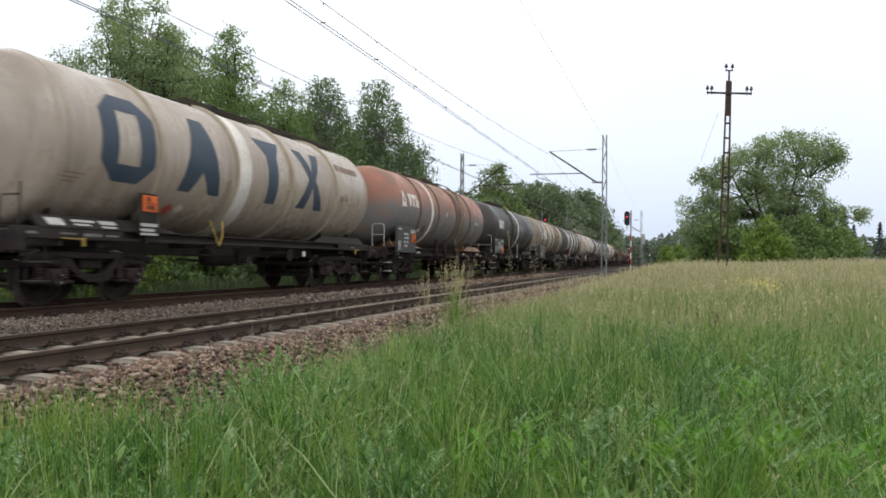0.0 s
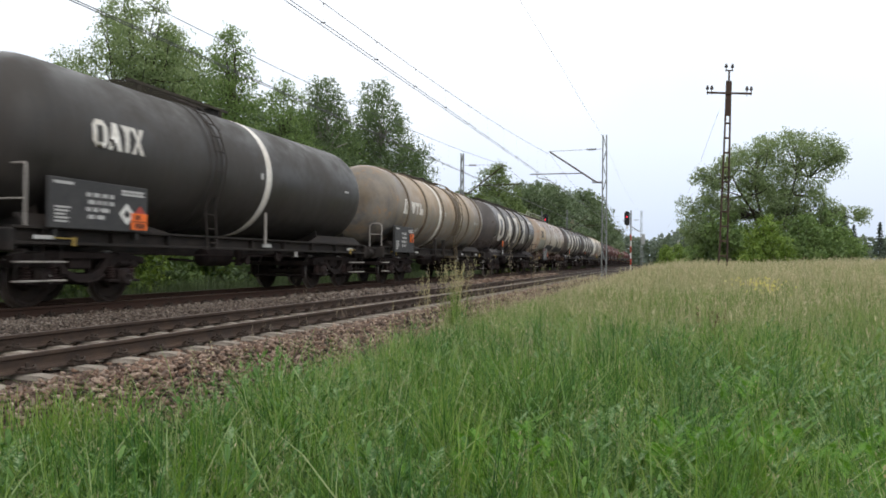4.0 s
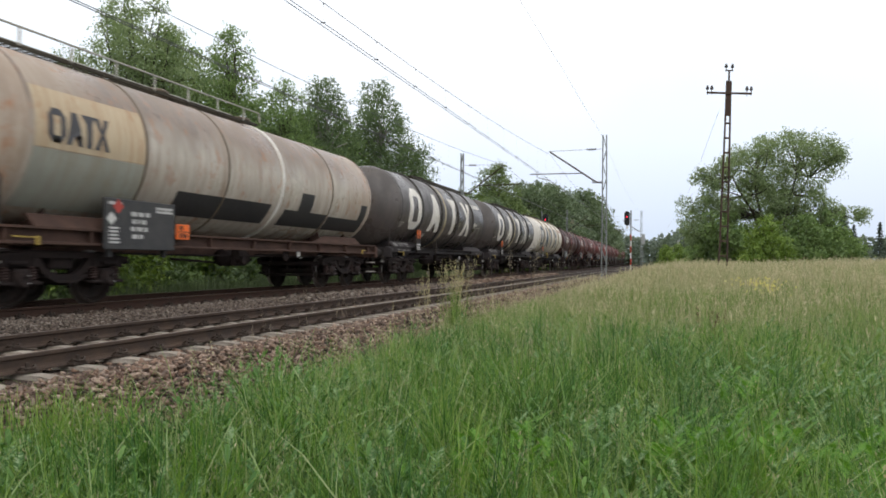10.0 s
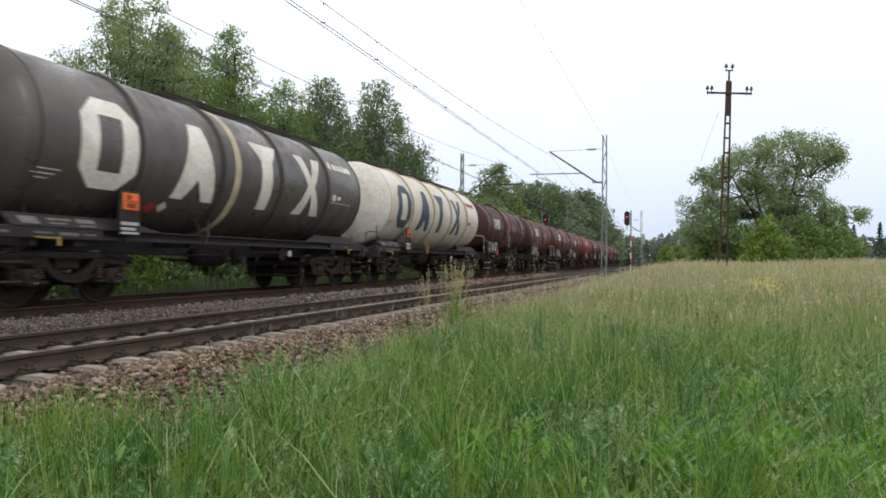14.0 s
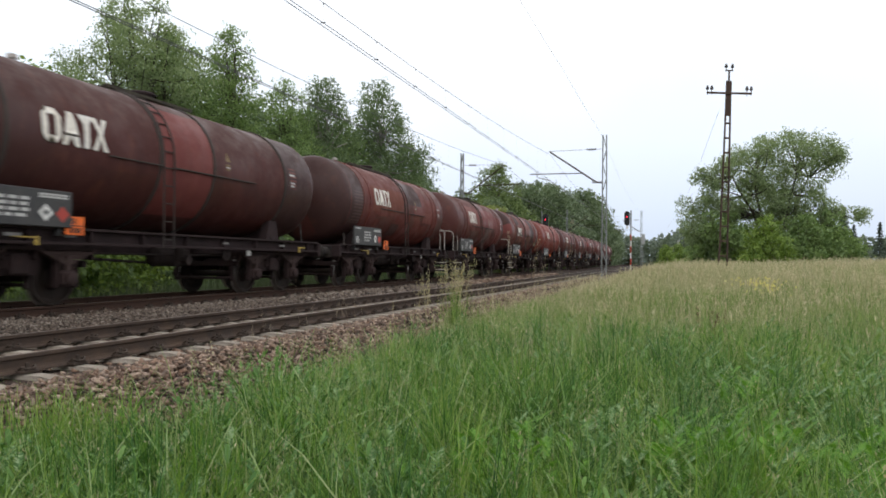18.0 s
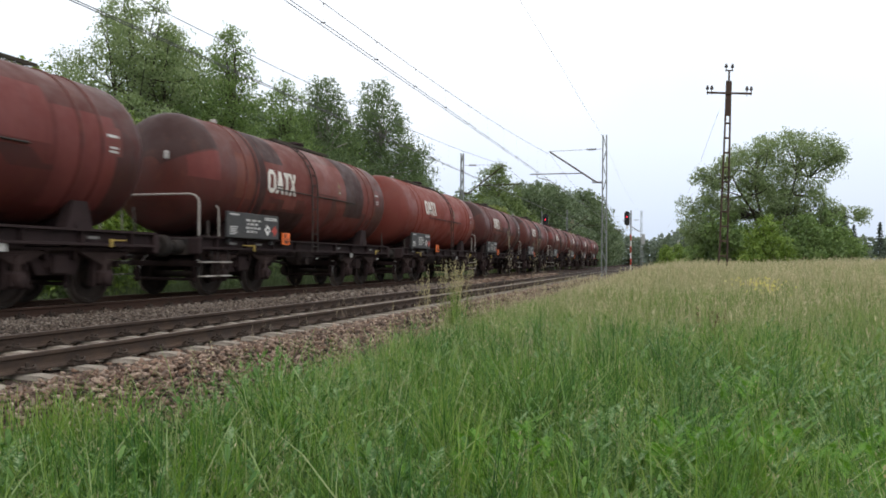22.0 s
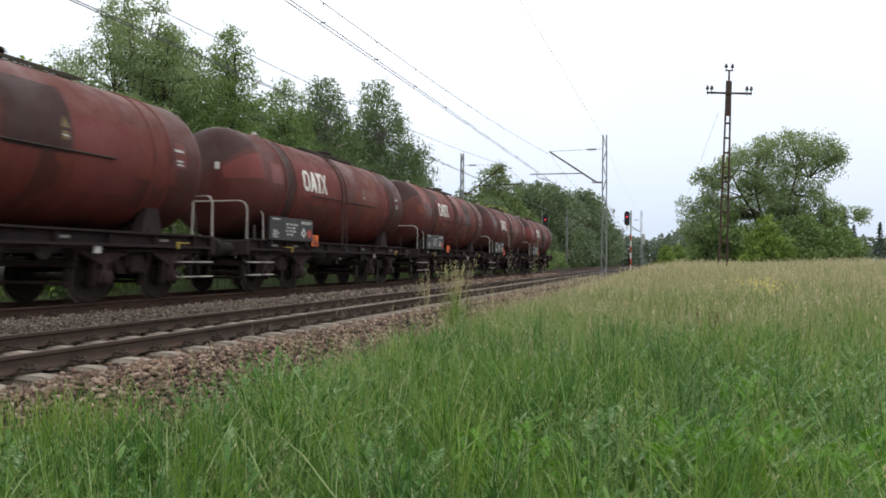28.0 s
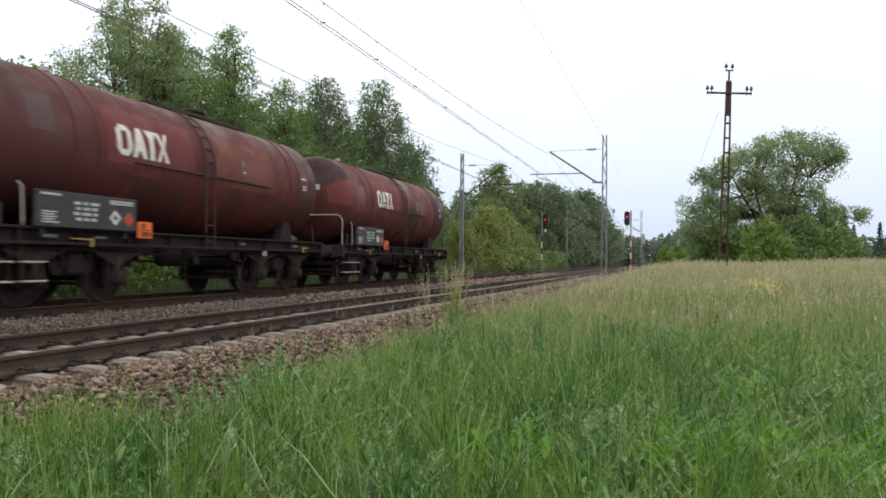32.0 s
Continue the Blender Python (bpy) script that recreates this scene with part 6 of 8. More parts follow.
def make_train():
    dark = "dark charcoal tank wagon with hoops and large off-white marks"
    for i, s in enumerate((15.24, 30.45, 45.50, 60.78, 76.03, 91.48, 106.94, 121.80, 136.45)):
        if i == 0:
            w = big_wagon(s, "tank_beige", "hoop_beige", "mark_blue", "mark_faint", "frame_black", "dirty beige tank wagon with hoops and large dark blue marks", 1, "mark_white", 0.5, -1.6, 5.9, -0.88, (-5.26, -3.12, -0.28, 1.62), -0.66)
        elif i == 1:
            w = rental_wagon(s, "tank_orange", "hoop_rust", "frame_brown", "tank wagon weathered orange above and blue-grey below, white band", 2)
        elif i == 2:
            w = smooth_black_wagon(s, "sooty black smooth tank wagon with white band and handrails", 3)
        elif i == 3:
            w = rental_wagon(s, "tank_tan", "hoop_tan", "frame_black", "tan and grey grimy tank wagon with hoops and white band", 4)
        elif i == 5:
            w = cream_rust_wagon(s, "rust-stained cream tank wagon with yellow panel and railed walkway", 6)
        elif i == 8:
            w = big_wagon(s, "tank_cream", "hoop_beige", "mark_blue", "mark_red", "frame_grey", "cream tank wagon with hoops and large blue marks", 9, None, 0.2, -5.6, 5.9)
        else:
            w = big_wagon(s, "tank_charcoal", "hoop_black", "mark_white", "mark_white", "frame_grey", dark, i + 1, "mark_yellowed", 0.22, -5.6 if i == 4 else -1.8, 5.9, None if i == 4 else -0.66, (-5.28, -2.95, -0.80, 1.48) if i == 4 else (-5.20, -2.74, -0.05, 2.05))
        TRAIN.append((w, s))
    s = 150.30
    dull, brown, patched = "dull red tank wagon with strap bands", "brownish red tank wagon with strap bands and grey handrails", "patched brown and red tank wagon with grey handrail"
    looks = [
        dict(tank_mat="tank_maroon", rails="front", hoops="hoops", label="dark maroon tank wagon with dark hoops and grey handrails", plate_at=-3.03, manhole_end=False, half=6.45, ladder_at=-0.75, walk_at=0.1, walk_long=2.6,
             patches=((-1.0, 0.72, -1.2, 1.2, "red_rose"), (3.8, 4.9, -1.3, 1.5, "red_dark"))),
        dict(tank_mat="tank_red_a", rails="rear", label=dull, plate_at=-1.82, ladder_at=0.18, walk_at=-0.6, walk_long=3.9, mark_up=0.06,
             patches=((-2.90, 0.0, -0.25, 0.62, "red_orange"), (-4.6, -3.70, -1.5, 1.9, "red_dark"), (-4.40, -3.70, -0.75, 0.28, "red_grey"), (-0.95, -0.15, -1.1, -0.60, "red_dark"), (2.2, 3.1, -0.40, 0.0, "red_faded"), (0.5, 2.0, 0.2, 1.2, "red_dark")), dish=((0, 16, -70, 250, "red_dark"),)),
        dict(tank_mat="tank_red_b", rails="front", label=brown, manhole_end=False, plate_at=-1.83, ladder_at=-0.49, walk_at=1.2, walk_long=4.6, mark_up=0.10,
             patches=((-3.10, -0.70, -0.12, 0.85, "red_faded"), (-0.65, 2.8, -0.1, 0.9, "red_rose"), (0.5, 1.5, -1.3, -0.15, "red_grey"), (2.9, 4.2, -1.2, 0.6, "red_rose"))),
        dict(tank_mat="tank_red_c", rails="front", label=patched, manhole_end=False, plate_at=-1.88, ladder_at=-0.35, walk_at=0.9, walk_long=3.3, mark_up=-0.15,
             patches=((-4.05, -3.30, -0.5, 0.55, "red_orange"), (-3.28, -2.80, -1.9, 1.9, "red_dark"), (-2.78, -1.9, 0.5, 1.8, "red_dark"), (-0.25, 1.70, -0.05, 0.95, "red_faded"), (1.72, 3.0, -0.6, 1.7, "red_dark"), (-1.85, -1.25, -0.62, -0.32, "red_faded"), (-2.7, -0.6, -1.4, -0.7, "red_dark")),
             dish=((2, 16, 22, 150, "red_dark"), (6, 16, -8, 20, "red_rose"))),
        dict(tank_mat="tank_bright", rails="rear", label="brighter brick-red tank wagon with strap bands", plate_at=-1.24, ladder_at=0.84, walk_at=-0.3, walk_long=3.9, mark_up=0.08),
        dict(tank_mat="tank_red_b", rails="rear", label="dark red tank wagon with strap bands and grey handrails", plate_at=-1.82, ladder_at=1.16, walk_at=-0.15, walk_long=4.2, mark_up=0.06,
             patches=((-2.95, -0.75, -0.3, 0.30, "red_orange"), (-0.7, 0.9, 0.1, 1.1, "red_rose"), (3.3, 4.6, -1.3, 1.6, "red_dark"), (1.4, 3.0, -1.0, -0.3, "red_orange")), dish=((1, 16, 30, 150, "red_dark"), (3, 6, -20, 20, "red_orange"))),
        dict(tank_mat="tank_red_c", rails="rear", label=patched, manhole_end=False, plate_at=-1.9, ladder_at=-0.2,
             patches=((-4.4, -3.7, 0.1, 1.2, "red_rose"), (-3.6, -2.9, -1.8, 1.9, "red_dark"), (0.1, 1.4, -0.2, 1.0, "red_dark"), (1.5, 2.9, -0.8, 0.5, "red_rose"), (-0.5, 0.0, 0.9, 1.7, "red_dark")), dish=((4, 16, 40, 150, "red_dark"),)),
        dict(tank_mat="tank_red_a", rails="front", label="dull red tank wagon with strap bands and grey handrails", manhole_end=False, plate_at=-2.12, ladder_at=-0.27, mark_up=0.06,
             patches=((-3.05, -0.45, -0.2, 0.80, "red_rose"), (-4.35, -3.85, 0.0, 0.52, "red_faded"), (-3.6, -3.1, -1.6, 1.7, "red_dark"), (0.6, 1.5, -0.25, 0.35, "red_orange"), (1.6, 2.5, -0.6, 0.9, "red_orange"), (3.4, 4.3, -1.4, 1.6, "red_dark")),
             dish=((1, 16, 38, 150, "red_dark"), (4, 16, 2, 30, "red_rose"))),
        dict(tank_mat="tank_red_c", rails="front", label=patched, manhole_end=False, plate_at=-1.51, ladder_at=-0.25, mark_up=0.12,
             patches=((-4.68, -3.66, 0.42, 1.80, "red_faded"), (-3.64, -2.96, -1.9, 1.95, "red_dark"), (-2.94, -2.38, 0.72, 1.9, "red_dark"), (-2.94, -0.75, 0.02, 0.70, "red_rose"), (-2.3, -0.6, 0.74, 1.7, "red_faded"), (-4.15, -3.69, -0.02, 0.25, "red_grey"), (0.15, 1.3, 0.3, 1.3, "red_faded"), (1.35, 2.3, -0.2, 0.9, "red_dark"), (3.3, 3.9, -1.5, 1.7, "red_dark")),
             dish=((1, 16, 34, 150, "red_dark"), (9, 14, 0, 14, "red_orange"))),
        dict(tank_mat="tank_red_b", rails="front", label="dull dark red tank wagon with grey handrail", manhole_end=False, plate_at=-2.04, ladder_at=-0.06, walk_at=1.1, mark_up=0.05,
             patches=((-2.98, -0.55, -0.2, 0.85, "red_rose"), (-4.6, -4.1, 0.1, 0.75, "red_grey"), (0.2, 2.6, -0.3, 0.8, "red_orange")), dish=((1, 16, 40, 150, "red_dark"),)),
        dict(tank_mat="tank_red_a", rails="front", label="dull red last tank wagon of the train", manhole_end=False, plate_at=-2.0, ladder_at=-0.1, walk_at=1.0,
             patches=((-2.98, -0.55, -0.2, 0.85, "red_rose"), (-4.5, -3.7, -0.4, 0.5, "red_rose"), (0.3, 1.6, -0.9, 0.2, "red_dark"), (3.3, 4.2, -1.4, 1.6, "red_dark")), dish=((1, 16, 30, 150, "red_dark"), (5, 16, -10, 26, "red_rose")))]
    for i, look_of in enumerate(looks):
        TRAIN.append((red_wagon(s, seed=20 + i, **look_of), s))
        s = 162.74 + 11.99 * i


make_train()


# ---------------------------------------------------------------- line-side masts, signals, wires
def lattice_mast(name, x, y, z0, z1, width, label, mat="galv"):
    """A mast of two channels laced together."""
    root = new(name)
    root.matrix_basis = pose(x, y, z0)
    tagged(root, label, "catenary mast", "catenary masts")
    h = z1 - z0
    for side in (-1, 1):
        s = Shape()
        w0, w1 = width / 2, width / 2 * 0.75
        a, b = side * w0, side * w1
        s.add([(a - 0.03, -0.09, 0), (a + 0.03, -0.09, 0), (a + 0.03, 0.09, 0), (a - 0.03, 0.09, 0), (b - 0.03, -0.08, h), (b + 0.03, -0.08, h), (b + 0.03, 0.08, h), (b - 0.03, 0.08, h)],
              [(0, 3, 2, 1), (4, 5, 6, 7), (0, 1, 5, 4), (1, 2, 6, 5), (2, 3, 7, 6), (3, 0, 4, 7)])
        part("channel", s.mesh("channel", mat), root)
    n = int(h / 0.75)
    s = Shape()
    for k in range(n):
        za, zb = h * k / n, h * (k + 1) / n
        wa, wb = width / 2 * (1 - 0.25 * za / h), width / 2 * (1 - 0.25 * zb / h)
        for yy in (-0.07, 0.07):
            s.rod((wa if k % 2 else -wa, yy, za), (-wb if k % 2 else wb, yy, zb), 0.019, n=5)
    part("lacing", s.mesh("lacing", mat), root)
    s = Shape()
    s.box((0, 0, -0.2), (0.6, 0.6, 0.6), 0.05)
    part("footing", s.mesh("footing", "concrete"), root)
    return root


def insulator_mesh(length, discs=5, r=0.07):
    s = Shape()
    prof = [(-length / 2, 0.0), (-length / 2, 0.025)]
    for k in range(discs):
        a = -length / 2 + length * (k + 0.5) / discs
        prof += [(a - length / discs * 0.3, 0.03), (a, r), (a + length / discs * 0.1, r), (a + length / discs * 0.3, 0.03)]
    prof += [(length / 2, 0.025), (length / 2, 0.0)]
    s.lathe(prof, "x", 12)
    return s.mesh("insulator", "insulator", True)


def cantilever(mast, reach, foot_z, tip_z, contact_z):
    """The bracket that holds the wires: strut, tie, insulators, registration arm. reach is signed, across the line."""
    sg = 1 if reach > 0 else -1
    s = Shape()
    s.tube([(sg * 0.16, 0, foot_z), (sg * 0.45, 0, foot_z + 0.02), (reach, 0, tip_z)], 0.045, 8)
    part("strut", s.mesh("strut", "rustpole", True), mast)
    s = Shape()
    s.tube([(sg * 0.15, 0, tip_z + 0.06), (reach * 1.01, 0, tip_z + 0.02)], 0.010, 6)
    part("tie", s.mesh("tie", "rustpole", True), mast)
    ins = cached("line_insulator", lambda: insulator_mesh(0.55))
    part("insulator", ins, mast, (sg * 0.75, 0, tip_z + 0.055))
    part("insulator", ins, mast, (sg * 0.42, 0, foot_z + 0.02))
    s = Shape()
    t = (contact_z + 0.35 - foot_z) / (tip_z - foot_z)
    ax = sg * 0.45 + (reach - sg * 0.45) * max(0.1, t)
    s.tube([(ax, 0, contact_z + 0.40), (reach + sg * 1.15, 0, contact_z + 0.42)], 0.028, 6)
    s.tube([(reach + sg * 0.75, 0, contact_z + 0.42), (reach + sg * 0.7, 0, contact_z + 0.22), (reach, 0, contact_z + 0.03)], 0.018, 6)
    part("registration_arm", s.mesh("registration_arm", "rustpole", True), mast)


MAST_R = lattice_mast("catenary_mast", track_x(42.0, NEAR_X - 3.10), 42.0, 0.0, 8.15, 0.27, "grey laced steel catenary mast with wire bracket")
cantilever(MAST_R, -3.13, 5.45, 7.30, 5.60)
MAST_L = lattice_mast("catenary_mast", track_x(48.2, FAR_X + 3.0), 48.2, -0.4, 8.34, 0.22, "grey laced steel catenary mast beyond the train")
cantilever(MAST_L, 2.95, 5.95, 7.85, 6.10)
MAST_R2 = lattice_mast("catenary_mast", track_x(119.0, NEAR_X - 2.95), 119.0, 0.0, 9.1, 0.27, "distant grey laced steel catenary mast")
cantilever(MAST_R2, -2.98, 5.9, 7.6, 5.7)
MAST_L2 = lattice_mast("catenary_mast", track_x(105.0, FAR_X + 3.0), 105.0, -0.1, 8.4, 0.22, "distant grey laced steel catenary mast among the trees")
cantilever(MAST_L2, 2.95, 5.7, 7.5, 5.8)


def wire(name, points, r, label, category="wire"):
    s = Shape()
    s.tube(points, r, 5)
    return tagged(new(name, s.mesh(name, "wire", True)), label, category, "overhead wires")


def overhead(base, lift, masts, sag_low, clamp, thick):
    """Contact wires, their messenger and the droppers of one track."""
    ys = [y for y in np.arange(-40, 60, 2.0)] + [y for y in np.arange(60, 300, 8.0)]
    span = masts[1] - masts[0]

    def messenger(y):
        k = math.floor((y - masts[0]) / span)
        u = (y - masts[0] - k * span) / span
        return lift + clamp - (clamp - sag_low) * 4 * u * (1 - u)
    for off in (-0.05, 0.05):
        wire("contact_wire", [(track_x(y, base) + off, y, lift) for y in ys], thick, "thin grooved copper contact wire over a track")
    m = wire("messenger_wire", [(track_x(y, base), y, messenger(y)) for y in ys], thick * 0.85, "sagging messenger wire above the contact wires")
    y = -20.0
    while y < 90:
        s = Shape()
        s.rod((track_x(y, base), y, lift + 0.02), (track_x(y, base), y, messenger(y)), 0.0011, n=4)
        s.box((track_x(y, base), y, lift + 0.04), (0.104, 0.02, 0.024), 0.005)
        s.box((track_x(y, base), y, messenger(y) - 0.02), (0.02, 0.025, 0.04), 0.005)
        part("dropper", s.mesh("dropper", "wire"), m)
        y += 2.75


overhead(NEAR_X, 5.60, (-24.0, 42.0), 0.42, 1.55, 0.008)
overhead(FAR_X, 5.72, (-17.0, 48.2), 0.62, 1.75, 0.0105)
feeder_pts = [(-3.62, -30, 8.2), (-3.62, -10, 7.4), (-3.64, 5, 7.35), (-3.65, 17.8, 7.47), (-3.67, 26, 7.69), (-3.72, 34, 7.85), (-3.78, 42, 8.12), (-4.0, 60, 7.7), (-4.1, 80, 7.55), (-4.3, 100, 7.9), (-4.5, 119, 8.9)]
wire("earth_wire", feeder_pts, 0.0036, "thin earth wire along the mast tops")


def signal(x, y, z0, head_z, top_z, side, label, stripes):
    """A colour-light signal: striped post, black head with hooded lamps, the red one lit."""
    root = new("railway_signal")
    root.matrix_basis = pose(x, y, z0)
    tagged(root, label, "railway signal", "railway signals")
    h = top_z - z0
    n = 10
    for k in range(n):
        s = Shape()
        s.rod((0, 0, h * k / n), (0, 0, h * (k + 1) / n), 0.075, n=10)
        part("post_section", s.mesh("post_section", "white" if k % 2 == 0 and k < 6 else (stripes if k < 6 else "galv"), True), root)
    s = Shape()
    hz = head_z - z0
    out = []
    for k in range(16):
        t = 2 * math.pi * k / 16
        out.append((side * 0.42 + 0.30 * math.cos(t), hz + (0.52 if math.sin(t) > 0 else -0.52) + 0.30 * math.sin(t)))
    s.prism(out, -0.16, -0.02, "y")
    head = part("signal_head", s.mesh("signal_head", "black"), root, label="black oval signal head")
    for k in range(4):
        z = hz + 0.54 - 0.36 * k
        s = Shape()
        s.lathe([(-0.36, 0.105), (-0.16, 0.12), (-0.16, 0.10), (-0.36, 0.09)], "y", 14, c=(side * 0.42, 0, z))
        part("lamp_hood", s.mesh("lamp_hood", "black", True), head)
        s = Shape()
        s.lathe([(-0.20, 0.0), (-0.19, 0.065), (-0.165, 0.07)], "y", 14, c=(side * 0.42, 0, z))
        part("lamp", s.mesh("lamp", "red_light" if k == 1 else "black", True), head, label="lit red lamp" if k == 1 else "dark lamp")
    s = Shape()
    s.box((side * 0.40, -0.06, hz - 1.0), (0.26, 0.12, 0.26), 0.03)
    part("plate", s.mesh("plate", "white"), root, label="small white plate below the head")
    s = Shape()
    s.tube([(0, 0, hz - 0.6), (side * 0.42, -0.05, hz - 0.6)], 0.04, 6)
    s.tube([(0, 0, hz + 0.5), (side * 0.42, -0.05, hz + 0.5)], 0.04, 6)
    part("bracket", s.mesh("bracket", "galv", True), root)
    return root


signal(track_x(84.0, NEAR_X - 2.72), 84.0, 0.0, 5.85, 6.75, -1, "colour-light signal showing red on a red and white post", "redpaint")
signal(track_x(80.0, FAR_X + 2.62), 80.0, -0.3, 5.35, 6.5, 1, "colour-light signal showing red on a black and white post", "black")


def utility_pole():
    """A tapering lattice pole of two rails, leaning a little, with a crossarm and pin insulators."""
    root = new("utility_pole")
    root.matrix_basis = pose(2.36, 37.4, 0.15, 0, 1.6, 14)
    tagged(root, "rust-brown lattice steel telegraph pole with crossarm", "utility pole")
    h = 9.6
    for side in (-1, 1):
        s = Shape()
        pts = [(side * (0.20 - 0.11 * t), 0, h * t) for t in (0, 0.25, 0.5, 0.75, 1.0)]
        s.tube(pts, 0.045, 6)
        part("leg", s.mesh("leg", "rustpole"), root)
    for k in range(13):
        t = (k + 0.6) / 13.5
        s = Shape()
        w = 0.20 - 0.11 * t
        s.box((0, 0, h * t), (2 * w, 0.05, 0.09), 0.01)
        part("rung", s.mesh("rung", "rustpole"), root)
    s = Shape()
    s.box((0, 0, h - 0.9), (0.26, 0.14, 1.6), 0.02)
    part("head_plate", s.mesh("head_plate", "rustpole"), root)
    s = Shape()
    s.box((0, -0.10, h - 0.62), (2.12, 0.09, 0.09), 0.012)
    arm = part("crossarm", s.mesh("crossarm", "rustpole"), root)
    s = Shape()
    s.rod((0, 0, h - 0.1), (0, 0, h + 0.52), 0.045, n=8)
    s.box((0, 0, h + 0.50), (0.36, 0.06, 0.06), 0.01)
    top = part("top_bracket", s.mesh("top_bracket", "rustpole"), root)

    def pin(parent, x, y, z):
        q = Shape()
        q.rod((0, 0, 0), (0, 0, 0.14), 0.018, n=6)
        q.rod((0, 0, 0.12), (0, 0, 0.20), 0.07, 0.085, 10)
        q.rod((0, 0, 0.20), (0, 0, 0.30), 0.06, 0.045, 10)
        part("insulator", cached("pin", lambda: q.mesh("insulator", "insulator", True)), parent, (x, y, z))
    for x in (-1.03, -0.83, 0.83, 1.03):
        pin(arm, x, -0.10, h - 0.58)
        q = Shape()
        q.rod((x, -0.1, h - 0.72), (x, -0.1, h - 0.6), 0.02, n=6)
        part("pin_bolt", q.mesh("pin_bolt", "rustpole"), arm)
    for x in (-0.15, 0.15):
        pin(top, x, 0, h + 0.52)
    for side in (-1, 1):
        s = Shape()
        s.tube([(side * 0.20, 0, 0.0), (side * 0.30, 0, -0.6)], 0.05, 6)
        part("foot", s.mesh("foot", "rustpole"), root)


utility_pole()
wire("line_wire", [(2.2, 37.6, 8.4), (1.6, 60, 7.3), (0.9, 90, 6.9), (-0.2, 130, 7.6), (-1.1, 170, 8.6)], 0.006, "thin slack wire running off from the pole")


def small_post(x, y, z0, z1, plate, label):
    root = new("sign_post")
    root.matrix_basis = pose(x, y, z0)
    tagged(root, label, "sign post")
    s = Shape()
    s.rod((0, 0, 0), (0, 0, z1 - z0), 0.035, n=8)
    part("post", s.mesh("post", "galv", True), root)
    s = Shape()
    s.box((0, -0.05, z1 - z0 - plate / 2), (0.42, 0.03, plate), 0.008)
    part("plate", s.mesh("plate", "grey_box"), root)
    return root


small_post(track_x(90, NEAR_X - 3.9), 90.0, 0.2, 4.3, 1.2, "small pale plate on a thin grey post")
small_post(1.0, 110.0, 0.2, 4.2, 1.5, "narrow pale plate on a distant thin post")


def cabinet(x, y, z):
    root = new("lineside_cabinet")
    root.matrix_basis = pose(x, y, z, 0, 0, 15)
    tagged(root, "small grey lineside cabinet standing in the grass", "cabinet")
    s = Shape()
    s.box((0, 0, 0.6), (0.8, 0.45, 1.2), 0.03)
    body = part("body", s.mesh("body", "grey_box"), root)
    s = Shape()
    s.box((0, 0, 1.23), (0.9, 0.55, 0.07), 0.02)
    part("roof", s.mesh("roof", "grey_box"), root)
    s = Shape()
    s.box((0, -0.232, 0.62), (0.66, 0.02, 0.96), 0.006)
    d = part("door", s.mesh("door", "grey_box"), body)
    s = Shape()
    s.box((0.25, -0.25, 0.62), (0.03, 0.02, 0.14), 0.004)
    part("handle", s.mesh("handle", "black"), d)


cabinet(-1.2, 108.0, 0.35)


# ---------------------------------------------------------------- trees and bushes
def leaves(rng, centres, per, spread, size, droop=0.0):
    """Small pointed leaves packed round each centre."""
    n = len(centres) * per
    d = rng.normal(0, 1, (n, 3))
    d /= np.linalg.norm(d, axis=1)[:, None]
    c = np.repeat(centres, per, 0) + d * (rng.uniform(0, 1, n) ** 0.5 * np.repeat(spread, per))[:, None] * np.array([1, 1, 0.8])
    u = rng.normal(0, 1, (n, 3))
    u[:, 2] = u[:, 2] * 0.7 - droop
    u /= np.linalg.norm(u, axis=1)[:, None]
    w = np.cross(u, rng.normal(0, 1, (n, 3)))
    w /= np.linalg.norm(w, axis=1)[:, None] + 1e-6
    s = (size * rng.uniform(0.6, 1.3, n))[:, None]
    v = np.stack([c - u * s * 0.5, c + w * s * 0.30, c + u * s * 0.55, c - w * s * 0.30], 1).reshape(-1, 3)
    q = np.arange(n)[:, None] * 4
    f = np.concatenate([q + [0, 1, 2], q + [0, 2, 3]], 1).reshape(-1, 3)
    return v, f


